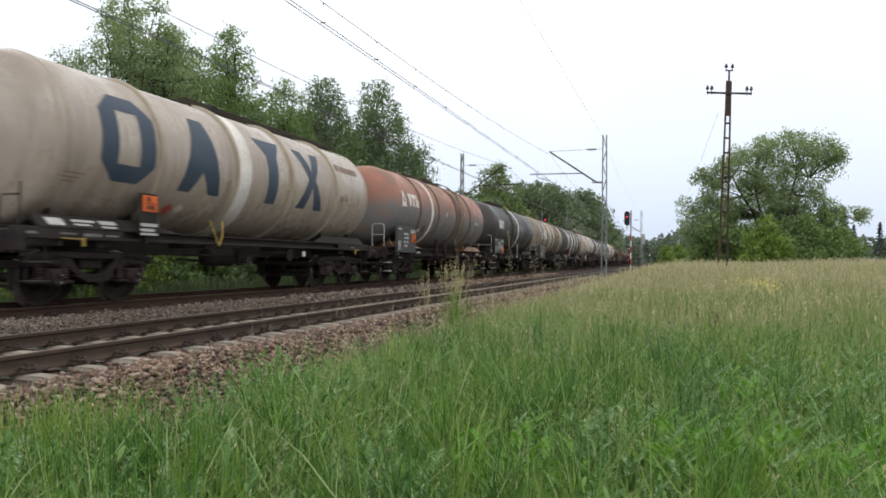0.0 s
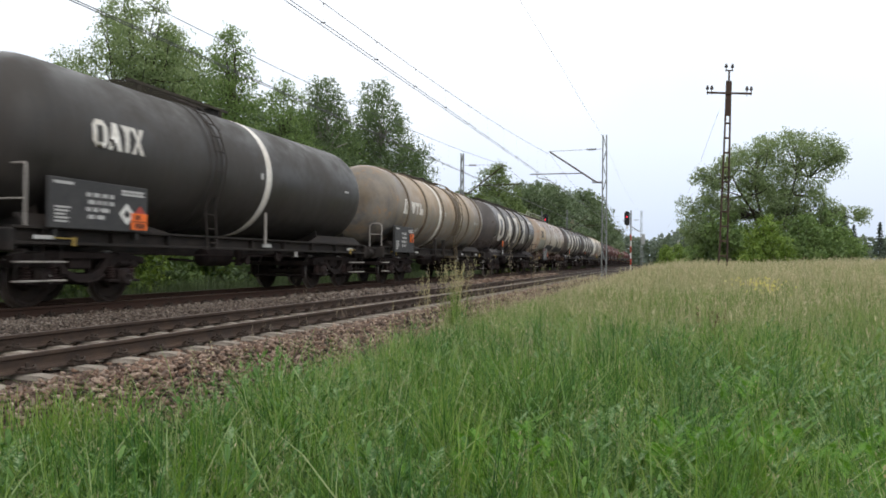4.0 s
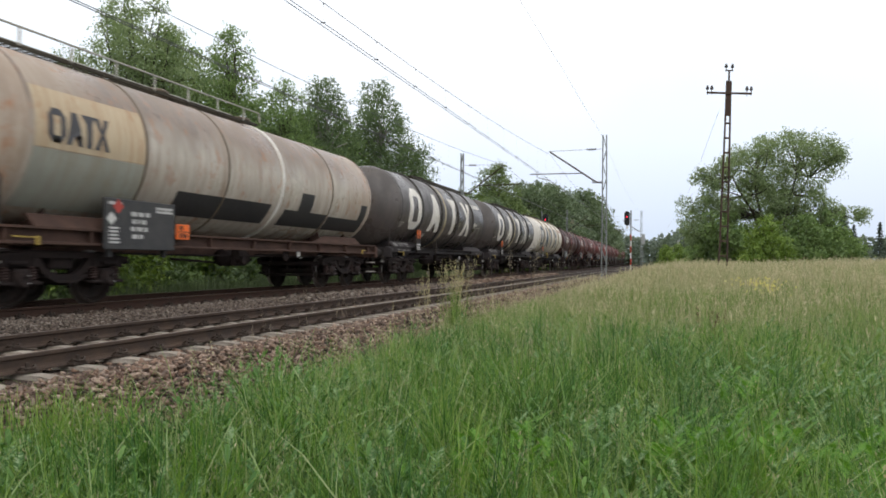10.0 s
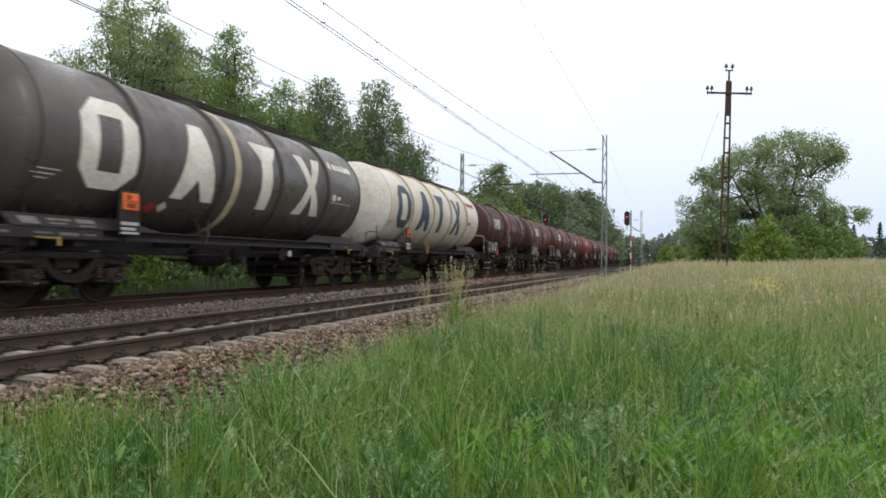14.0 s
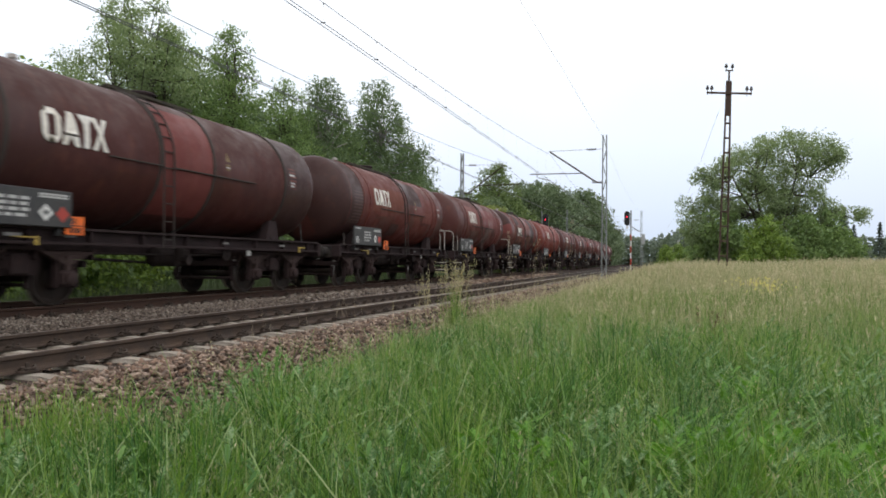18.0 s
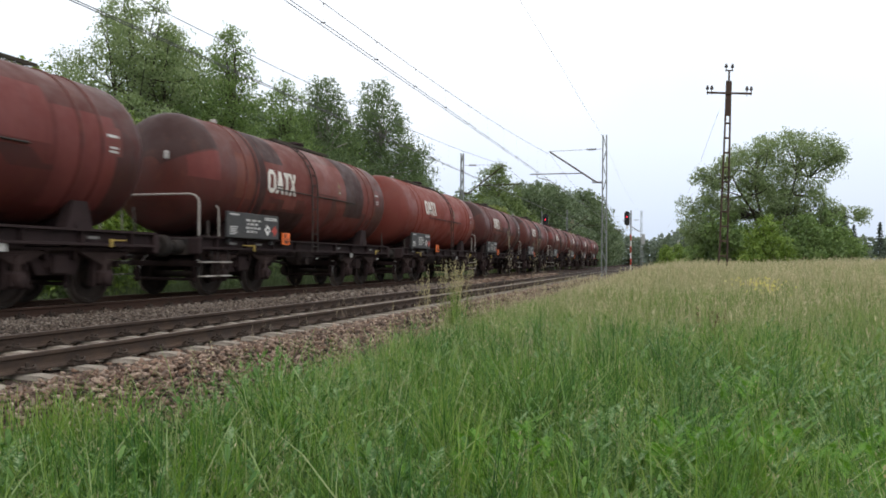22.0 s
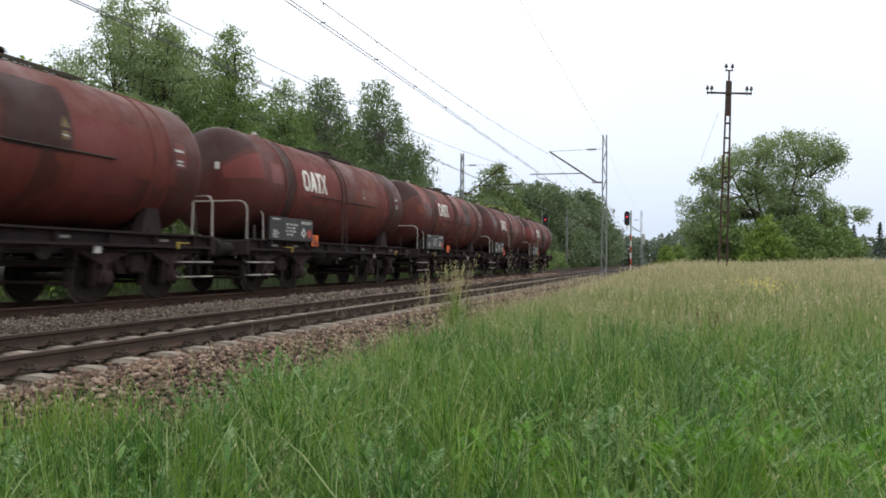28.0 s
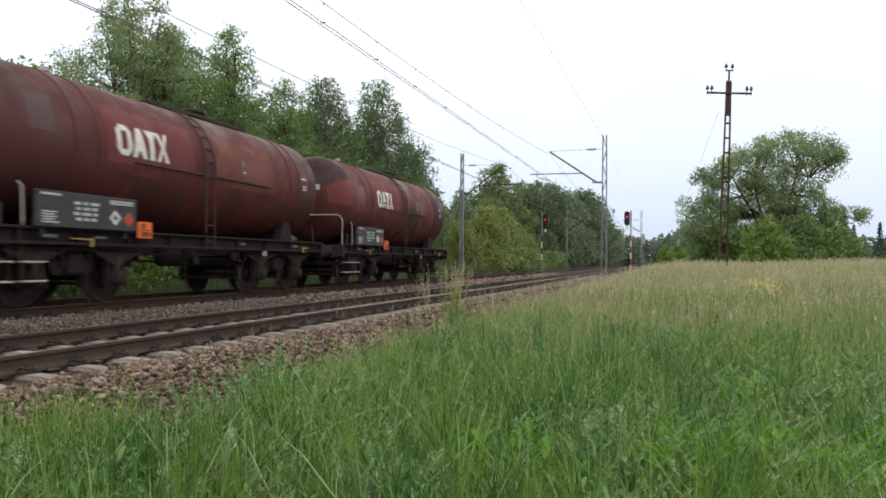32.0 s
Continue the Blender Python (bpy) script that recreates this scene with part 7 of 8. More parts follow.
def crown_mesh(rng, cents, rads, count, size, leaf, droop=0.0, loose=0.4):
    """Leaves on the outsides of leafy clumps and on sprays that break their outline."""
    share = rads ** 1.8
    per = np.maximum(20, (count * share / share.sum()).astype(int))
    which = np.repeat(np.arange(len(cents)), per)
    n = len(which)
    d = rng.normal(0, 1, (n, 3))
    d[:, 2] += 0.2
    d /= np.linalg.norm(d, axis=1)[:, None]
    sprays = 16
    sd = rng.normal(0, 1, (len(cents), sprays, 3))
    sd[..., 2] += 0.25
    sd /= np.linalg.norm(sd, axis=2)[..., None]
    reach = rng.uniform(0.75, 1.3, (len(cents), sprays))
    pick = rng.integers(0, sprays, n)
    shell = d * (rng.uniform(0, 1, n) ** 0.4)[:, None]
    tuft = sd[which, pick] * reach[which, pick][:, None] + rng.normal(0, 0.16, (n, 3))
    is_tuft = rng.uniform(0, 1, n) < loose
    local = np.where(is_tuft[:, None], tuft, shell)
    local[:, 2] = local[:, 2] * 0.85 - droop * 0.35 * np.abs(local[:, 2])
    c = cents[which] + local * rads[which][:, None]
    out = local / (np.linalg.norm(local, axis=1)[:, None] + 1e-6)
    nrm = out * 0.75 + rng.normal(0, 0.55, (n, 3)) + np.array([0, 0, 0.25])
    u = np.cross(nrm, rng.normal(0, 1, (n, 3)))
    u[:, 2] -= droop * 0.8
    u /= np.linalg.norm(u, axis=1)[:, None] + 1e-6
    w = np.cross(u, nrm)
    w /= np.linalg.norm(w, axis=1)[:, None] + 1e-6
    sz = (size * rng.uniform(0.6, 1.3, n))[:, None]
    v = np.stack([c - u * sz * 0.5, c + w * sz * 0.32, c + u * sz * 0.55, c - w * sz * 0.32], 1).reshape(-1, 3)
    q = np.arange(n)[:, None] * 4
    f = np.concatenate([q + [0, 1, 2], q + [0, 2, 3]], 1).reshape(-1, 3)
    v[:, 2] = np.maximum(v[:, 2], 0.02)
    return soup("crown", v, f, leaf)


def tree_meshes(seed, tall, radius, low, lobes, count, size, leaf, bark, top=2.0, droop=0.0, stems=1, loose=0.4, lobe=0.34):
    """Trunk and limbs carrying leafy lobes; the leaves sit on the lobes' outsides and on sprays that break the outline."""
    rng = np.random.default_rng(seed)
    s = Shape()

    def taper(points, r0, r1, n=6):
        for k in range(len(points) - 1):
            a, b = k / (len(points) - 1), (k + 1) / (len(points) - 1)
            s.rod(tuple(points[k]), tuple(points[k + 1]), r0 + (r1 - r0) * a, r0 + (r1 - r0) * b, n, caps=False)

    trunks = []
    r0 = tall * 0.015 / math.sqrt(stems) + 0.02
    for st in range(stems):
        az = 2 * math.pi * st / stems + rng.uniform(0, 1)
        off = (0.3 * radius if stems > 1 else 0.03 * tall) * np.array([math.cos(az), math.sin(az)])
        pts = [np.array([off[0] * (0.15 + t * t), off[1] * (0.15 + t * t), tall * 0.9 * t]) + np.append(rng.normal(0, 0.008 * tall * t, 2), 0) for t in np.linspace(0, 1, 7)]
        taper(pts, r0, r0 * 0.15, 8)
        trunks.append(pts)

    def prof(t):
        return float(ss(-0.35, 0.25, t)) * max(0.0, 1 - t ** top) ** 0.72

    grid = np.linspace(0.02, 0.985, 60)
    cum = np.cumsum([prof(t) + 0.15 for t in grid])
    cents, rads = [], []
    for i in range(lobes):
        t = float(np.interp((i + rng.uniform(0, 1)) / lobes * cum[-1], cum, grid))
        r = radius * prof(t)
        az = 2.39996 * i + rng.uniform(-0.5, 0.5)
        big = lobe * radius * (0.45 + 0.55 * r / radius) * rng.uniform(0.6, 1.25)
        d = r * (rng.uniform(0.1, 0.35) if i % 5 == 0 else rng.uniform(0.5, 0.95))
        d = max(0.0, min(d, 1.05 * r + 0.1 - big * 0.7))
        z = min(tall * (low + (1 - low) * t), tall - big * 0.85)
        c = np.array([math.cos(az) * d, math.sin(az) * d, max(z, big * 0.5)])
        cents.append(c)
        rads.append(big)
        stem = trunks[i % stems]
        k = min(4, int(max(0.02, (c[2] - 0.45 * d) / (0.9 * tall)) * 6))
        base = stem[k] + (stem[k + 1] - stem[k]) * rng.uniform(0, 1)
        mid = (base + c) / 2 + rng.normal(0, 0.06 * radius, 3) - np.array([0, 0, 0.04 * d])
        taper([base, mid, c], r0 * 0.34, 0.012, 5)
        for _ in range(2):
            taper([c, c + rng.normal(0, 0.5, 3) * big], 0.014, 0.005, 3)
    return s.mesh("trunk", bark, True), crown_mesh(rng, np.array(cents), np.array(rads), count, size, leaf, droop, loose)


def spreading_tree_meshes(seed, masses, tall, count, size, leaf, bark):
    """A broad tree on forked stems; each mass of foliage (middle, half widths, clumps, clump radius) has clumps on limbs, with gaps between."""
    rng = np.random.default_rng(seed)
    s = Shape()

    def limb(points, r0, r1, n=6):
        for k in range(len(points) - 1):
            a, b = k / (len(points) - 1), (k + 1) / (len(points) - 1)
            s.rod(tuple(points[k]), tuple(points[k + 1]), r0 + (r1 - r0) * a, r0 + (r1 - r0) * b, n, caps=False)

    forks = []
    for k in range(6):
        az = 2 * math.pi * k / 6 + rng.uniform(-0.3, 0.3)
        out = np.array([math.cos(az), math.sin(az), 0.0])
        pts = [out * (0.25 + 2.3 * t ** 1.4) * rng.uniform(0.8, 1.1) + np.array([0, 0, tall * 0.66 * t]) for t in np.linspace(0, 1, 6)]
        limb(pts, 0.17, 0.05, 7)
        forks.append(pts)
    cents, rads = [], []
    for cx, cy, cz, rx, ry, rz, n, big in masses:
        for k in range(n):
            d = rng.normal(0, 1, 3)
            d /= np.linalg.norm(d)
            c = np.array([cx, cy, cz]) + d * rng.uniform(0.25, 1.0) ** 0.5 * np.array([rx, ry, rz])
            c[2] = max(c[2], 0.5)
            cents.append(c)
            rads.append(big * rng.uniform(0.65, 1.3))
            flat = [min(range(6), key=lambda j: np.linalg.norm(f[j] - c) + 0.8 * max(0.0, f[j][2] - c[2])) for f in forks]
            near = min(range(6), key=lambda q: np.linalg.norm(forks[q][flat[q]] - c))
            base = forks[near][flat[near]]
            mid = (base + c) / 2 + rng.normal(0, 0.2, 3)
            limb([base, mid, c], 0.055, 0.014, 5)
            for _ in range(3):
                limb([c, c + rng.normal(0, 0.6, 3) * big], 0.014, 0.005, 3)
    return s.mesh("trunk", bark, True), crown_mesh(rng, np.array(cents), np.array(rads), count, size, leaf, 0.0, 0.42)


def plant_tree(name, meshes, x, y, label, category, group="", turn=0.0, scale=1.0, z=None):
    root = new(name)
    root.matrix_basis = pose(x, y, (float(height(x, y)) if z is None else z) - 0.05, 0, 0, turn) @ Matrix.Scale(scale, 4)
    tagged(root, label, category, group)
    part("trunk", meshes[0], root)
    part("crown", meshes[1], root)
    return root


ROW = "trees beyond the tracks"
back_a = tree_meshes(17, 10.4, 3.5, 0.03, 54, 12000, 0.21, "leaf_b", "bark", 3.0)
back_b = tree_meshes(18, 10.6, 3.6, 0.03, 54, 12000, 0.21, "leaf_c", "bark", 2.6)
willow = tree_meshes(11, 11.9, 3.2, 0.04, 84, 72000, 0.10, "leaf_a", "bark", 5.5, 0.1, 4, 0.5, 0.28)
plant_tree("willow_tree", willow, -20.5, 23.8, "tall grey-green willow with a loose, airy crown", "tree", ROW, 0, 1.02)
slim = tree_meshes(12, 12.1, 2.3, 0.03, 72, 50000, 0.11, "leaf_b", "bark", 2.6, 0.05, 1, 0.45, 0.38)
plant_tree("birch_tree", slim, -19.3, 28.4, "slim mid-green tree with a pointed crown", "tree", ROW)
slim_b = tree_meshes(13, 10.9, 2.7, 0.03, 66, 48000, 0.115, "leaf_b", "bark", 2.6, 0.05, 1, 0.45, 0.36)
plant_tree("birch_tree", slim_b, -19.5, 33.9, "slim mid-green tree with an uneven crown", "tree", ROW)
plant_tree("birch_tree", slim_b, -20.4, 25.9, "mid-green tree filling the row", "tree", ROW, 130, 1.04)
dense = tree_meshes(14, 11.9, 3.3, 0.03, 80, 56000, 0.122, "leaf_c", "birch", 2.3, 0.1, 1, 0.45, 0.31)
plant_tree("birch_tree", dense, -19.2, 37.6, "dense dark green tree with a pointed top", "tree", ROW)
broad = tree_meshes(15, 13.7, 4.4, 0.03, 90, 60000, 0.135, "leaf_c", "birch", 2.3, 0.25, 1, 0.45, 0.28)
plant_tree("birch_tree", broad, -19.2, 45.6, "broad dark green birch with pale stems", "tree", ROW)
weeping = tree_meshes(16, 10.3, 3.2, 0.03, 66, 42000, 0.13, "leaf_c", "birch", 2.2, 0.6, 1, 0.5, 0.31)
plant_tree("birch_tree", weeping, -19.0, 51.4, "drooping dark green birch at the end of the row", "tree", ROW)
for fill_k, (fill_x, fill_y, fill_s) in enumerate(((-23.2, 16.5, 0.74), (-24.5, 21.5, 0.84), (-22.4, 28.2, 1.04), (-21.6, 33.6, 0.96), (-21.6, 44.6, 1.06), (-21.8, 31.6, 0.98), (-22.0, 36.0, 0.98), (-22.0, 41.4, 1.06), (-22.8, 43.0, 1.05), (-22.6, 48.6, 1.08), (-23.2, 53.6, 0.88), (-27.5, 31.0, 0.96), (-27.5, 38.5, 1.0), (-27, 19.0, 0.8))):
    plant_tree("birch_tree", (back_a, back_b)[fill_k % 2], fill_x, fill_y, "mid-green tree filling the row behind", "tree", ROW, 97 * fill_k, fill_s)

fresh = tree_meshes(21, 6.8, 2.5, 0.0, 50, 13000, 0.15, "leaf_d", "bark", 3.5, 0.1, 3)
HEDGE = "bushes beyond the tracks"
plant_tree("bush", fresh, -16.8, 15.8, "fresh green tall bush close to the tracks", "bush", HEDGE, 0, 1.02)
plant_tree("bush", fresh, -17.6, 19.4, "fresh green tall bush close to the tracks", "bush", HEDGE, 140, 0.95)
plant_tree("bush", fresh, -18.0, 26.4, "fresh green tall bush close to the tracks", "bush", HEDGE, 250, 0.85)
low = tree_meshes(22, 2.9, 1.9, 0.0, 22, 4200, 0.16, "leaf_b", "bark", 2.8, 0.1, 4)
low_c = tree_meshes(23, 3.3, 2.1, 0.0, 24, 4600, 0.17, "leaf_c", "bark", 2.8, 0.1, 4)
for bush_k, bush_y in enumerate((5.0, 8.5, 11.2, 15.8, 20.5, 23.2, 26.5, 30.0, 33.0, 36.5, 40.0, 43.5, 47.0, 50.5)):
    plant_tree("bush", low if bush_k % 2 else low_c, -16.9 - 0.9 * (bush_k % 3), bush_y, "low green bush at the foot of the trees", "bush", HEDGE, 57 * bush_k, 0.85 + 0.12 * (bush_k % 4))
mid_bush = tree_meshes(24, 4.9, 2.4, 0.0, 54, 12000, 0.17, "leaf_shrub", "bark", 2.0, 0.1, 5, 0.45)
for bush_x, bush_y, bush_s in ((-16.2, 57.0, 0.95), (-16.0, 62.5, 1.25), (-16.6, 69.0, 1.4), (-17.4, 76.0, 1.45), (-16.0, 83.0, 0.9)):
    plant_tree("bush", mid_bush, bush_x, bush_y, "bright yellow-green bush beside the far track", "bush", HEDGE, bush_y * 37, bush_s)
elder = tree_meshes(25, 2.6, 1.8, 0.0, 22, 2600, 0.2, "leaf_b", "bark", 2.8, 0.1, 4)
for bush_x, bush_y in ((-14.0, 66.0), (-14.2, 74.5), (-14.6, 88.0), (-15.2, 101.0)):
    plant_tree("elder_bush", elder, bush_x, bush_y, "low elder bush with creamy flower heads", "bush", HEDGE, bush_y * 21)


def flower_heads(name, points, radius, mat, label):
    rng = np.random.default_rng(len(points))
    v, f = leaves(rng, np.array(points), 40, np.full(len(points), radius), 0.06)
    return tagged(new(name, soup(name, v, f, mat)), label, "flowers", kind="stuff")


elder_rng = np.random.default_rng(77)
flower_heads("elder_flowers", [(-13.2 + elder_rng.uniform(-0.9, 0.5), y + elder_rng.uniform(-1.6, 1.6), elder_rng.uniform(0.7, 2.2)) for y in (66.0, 66.0, 66, 66, 66, 66, 66, 74.5, 74.5, 74.5, 74.5, 74.5, 74.5, 88, 88, 88, 88)], 0.16, "elder", "creamy elder flower heads on the bushes")

# Woods farther along the line
WOODS = "woods along the line"
wood_a = tree_meshes(31, 14.0, 5.6, 0.02, 64, 15000, 0.36, "leaf_wood", "bark", 2.2)
wood_b = tree_meshes(32, 15.5, 6.0, 0.02, 64, 15000, 0.36, "leaf_wood_b", "bark", 2.4)
wood_c = tree_meshes(33, 13.5, 5.4, 0.02, 64, 15000, 0.36, "leaf_wood_c", "bark", 2.0)
wood_spots = [(-35.0, 100, 0.92, 0), (-31.0, 107, 0.88, 2), (-25.5, 108, 1.0, 1), (-22.0, 118, 0.95, 0), (-19.5, 122, 0.98, 0), (-38, 112, 0.95, 2), (-44, 98, 0.8, 2), (-30, 125, 1.0, 0), (-19.0, 140, 0.95, 2), (-18.0, 152, 1.0, 0),
              (-17.5, 164, 1.05, 0), (-18.5, 178, 1.02, 0), (-19.0, 195, 0.95, 2), (-30, 150, 1.1, 0), (-27, 170, 1.0, 2), (-50, 110, 0.95, 2), (-20, 212, 0.9, 2), (-24, 96, 0.62, 1), (-28, 90, 0.55, 0), (-27, 78, 0.6, 2), (-33, 70, 0.72, 0), (-26, 62, 0.62, 2), (-30, 56, 0.78, 2),
              (-23.5, 66, 0.62, 0), (-25, 73, 0.66, 2), (-23, 82, 0.60, 2), (-22, 92, 0.66, 0), (-21, 130, 0.98, 2), (-24, 135, 1.0, 0), (-20, 186, 1.0, 0), (-24, 200, 1.05, 2), (-21, 224, 1.0, 2), (-19, 238, 0.85, 2), (-17.8, 108, 0.42, 0), (-17.3, 128, 0.40, 1)]
for wood_x, wood_y, wood_s, wood_k in wood_spots:
    wood_s *= 1.2 if wood_y > 128.5 else 1.06
    plant_tree("woodland_tree", (wood_a, wood_b, wood_c)[wood_k], wood_x, wood_y, ("dark green woodland tree along the line", "olive green woodland tree with a domed crown", "grey-green woodland tree along the line")[wood_k], "tree", WOODS, wood_x * 31 + wood_y, wood_s)

# The large tree in the meadow and the bushes round it
oak = spreading_tree_meshes(41, ((0.9, 0, 7.5, 3.6, 3.2, 2.3, 34, 0.85), (-2.0, 0, 6.9, 2.9, 2.4, 1.7, 20, 0.75), (-0.4, 0.0, 4.9, 4.0, 2.6, 1.1, 28, 0.8), (-4.9, 0.3, 5.8, 1.2, 1.2, 1.6, 9, 0.6), (-4.9, 0, 3.4, 1.3, 1.6, 1.5, 12, 0.7), (4.6, 0.2, 4.1, 1.7, 0.8, 0.5, 10, 0.55), (-0.6, 0, 2.5, 4.6, 2.6, 2.0, 34, 1.05)), 10.2, 80000, 0.135, "leaf_a", "bark")
plant_tree("willow_tree", oak, 7.15, 58.0, "large spreading grey-green tree standing in the meadow", "tree", "", 0, 1.04)
meadow_bush = tree_meshes(42, 4.2, 2.4, 0.0, 36, 5500, 0.22, "leaf_b", "bark", 2.6, 0.1, 4)
meadow_fresh = tree_meshes(43, 3.9, 1.9, 0.0, 36, 5500, 0.19, "leaf_d", "bark", 1.6, 0.1, 3)
AROUND = "bushes in the meadow"
for bush_x, bush_y, bush_s, bush_m in ((5.9, 50.5, 1.0, meadow_fresh), (3.6, 56.5, 1.1, meadow_bush), (10.2, 57.0, 1.05, meadow_bush), (11.6, 58.5, 0.75, meadow_bush), (8.6, 55.0, 0.95, meadow_bush), (-0.6, 84.0, 0.75, meadow_fresh), (0.8, 90.0, 0.8, meadow_fresh)):
    plant_tree("bush", bush_m, bush_x, bush_y, "fresh green bush in the meadow" if bush_m is meadow_fresh else "dense green bush below the large tree", "bush", AROUND, bush_x * 91, bush_s)


def conifer_meshes(seed, tall, radius):
    rng = np.random.default_rng(seed)
    s = Shape()
    s.rod((0, 0, 0), (0, 0, tall), tall * 0.015, 0.02, 7, caps=False)
    cents, spread = [], []
    for i in range(60):
        t = 0.08 + 0.92 * (i / 60) ** 0.9
        ln = radius * (1 - t) + 0.15
        az = i * 2.4 + rng.uniform(-0.4, 0.4)
        e = np.array([math.cos(az) * ln, math.sin(az) * ln, tall * t - 0.2 * ln])
        s.rod((0, 0, tall * t), tuple(e), 0.04, 0.01, 4, caps=False)
        for q in (0.35, 0.7, 1.0):
            cents.append(np.array([0, 0, tall * t]) * (1 - q) + e * q)
            spread.append(0.12 * ln + 0.12)
    v, f = leaves(rng, np.array(cents), 10, np.array(spread), 0.5, 0.3)
    return s.mesh("trunk", "bark", True), soup("crown", v, f, "needle")


spruce = conifer_meshes(51, 13.0, 2.6)
for spruce_x, spruce_y, spruce_s in ((34.0, 168.0, 0.95), (38.0, 178.0, 0.7), (44, 182, 0.75)):
    plant_tree("spruce_tree", spruce, spruce_x, spruce_y, "distant dark pointed spruce", "tree", "distant spruces", spruce_x * 77, spruce_s)


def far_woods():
    """The distant edge of the woods round the meadow, as one uneven mass of leaves with haze in its colour."""
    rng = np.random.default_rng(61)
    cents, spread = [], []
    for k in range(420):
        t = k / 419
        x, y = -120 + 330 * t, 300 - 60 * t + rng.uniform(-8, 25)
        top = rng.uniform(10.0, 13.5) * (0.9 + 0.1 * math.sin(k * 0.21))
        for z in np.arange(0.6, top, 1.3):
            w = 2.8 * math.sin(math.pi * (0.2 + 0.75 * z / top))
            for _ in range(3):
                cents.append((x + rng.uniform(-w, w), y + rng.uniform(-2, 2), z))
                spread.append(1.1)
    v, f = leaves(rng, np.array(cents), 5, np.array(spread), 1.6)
    tagged(new("distant_woods", soup("distant_woods", v, f, "leaf_hazed")), "distant edge of the woods, haze painted into its green", "woods", kind="stuff")
    cents, spread = [], []
    for k in range(200):
        t = k / 199
        x, y = -34 + rng.uniform(-14, 4), -60 + 300 * t
        top = rng.uniform(4, 8.5)
        for z in np.arange(0.5, top, 1.1):
            for _ in range(3):
                cents.append((x + rng.uniform(-2, 2), y + rng.uniform(-2, 2), z))
                spread.append(0.7)
    v, f = leaves(rng, np.array(cents), 9, np.array(spread), 0.75)
    tagged(new("undergrowth", soup("undergrowth", v, f, "leaf_c")), "dark undergrowth behind the rows of trees", "undergrowth", kind="stuff")


far_woods()


# ---------------------------------------------------------------- grass and weeds
def blades(rng, xy, tall, wide, lean, bend_dir=None, parts=3):
    """Tapering bent blades rooted in the ground."""
    n = len(xy)
    base = np.stack([xy[:, 0], xy[:, 1], height(xy[:, 0], xy[:, 1]) - 0.02], -1)
    az = rng.uniform(0, 2 * math.pi, n) if bend_dir is None else bend_dir + rng.normal(0, 0.9, n)
    d = np.stack([np.cos(az), np.sin(az), np.zeros(n)], -1)
    fa = rng.uniform(0, math.pi, n)
    side = np.stack([np.cos(fa), np.sin(fa), np.zeros(n)], -1)
    ts = [0.0, 0.45, 0.8, 1.0] if parts == 3 else [0.0, 0.55, 1.0]
    rows = []
    for t in ts:
        p = base + np.array([0, 0, 1.0]) * (tall * (t - 0.25 * lean * t * t))[:, None] + d * (tall * lean * t ** 2.2)[:, None]
        w = (wide * (1 - t) ** 0.55 * (0.75 if t == 0 else 1.0))[:, None]
        if t < 1:
            rows += [p - side * w / 2, p + side * w / 2]
        else:
            rows.append(p)
    k = len(rows)
    v = np.stack(rows, 1).reshape(-1, 3)
    tri = []
    for j in range(len(ts) - 2):
        a = 2 * j
        tri += [(a, a + 1, a + 3), (a, a + 3, a + 2)]
    a = 2 * (len(ts) - 2)
    tri.append((a, a + 1, a + 2))
    f = (np.arange(n) * k)[:, None, None] + np.array(tri)[None]
    return v, f.reshape(-1, 3)


def scatter(rng, x0, x1, y0, y1, dens, clump=0.0):
    n = int((y1 - y0) * (x1 - x0) * dens)
    p = np.stack([rng.uniform(x0, x1, n), rng.uniform(y0, y1, n)], -1)
    if clump:
        q = np.sin(p[:, 0] * 2.1 + 1.7 * np.sin(p[:, 1] * 0.9)) * np.sin(p[:, 1] * 1.7 + 0.6 * p[:, 0]) * 0.5 + 0.5
        p = p[rng.uniform(0, 1, n) > clump * q]
    return p


def join(pieces):
    vs, fs, n = [], [], 0
    for v, f in pieces:
        vs.append(v)
        fs.append(f + n)
        n += len(v)
    return np.concatenate(vs), np.concatenate(fs)


def meadow_edge(y):
    """Where the grass meets the ballast."""
    return np.interp(y, [3.4, 4.3, 4.8, 6.3, 7.6, 9, 11, 16, 20], [-4.75, -4.55, -3.85, -3.9, -4.3, -4.3, -4.3, -4.55, -4.6])


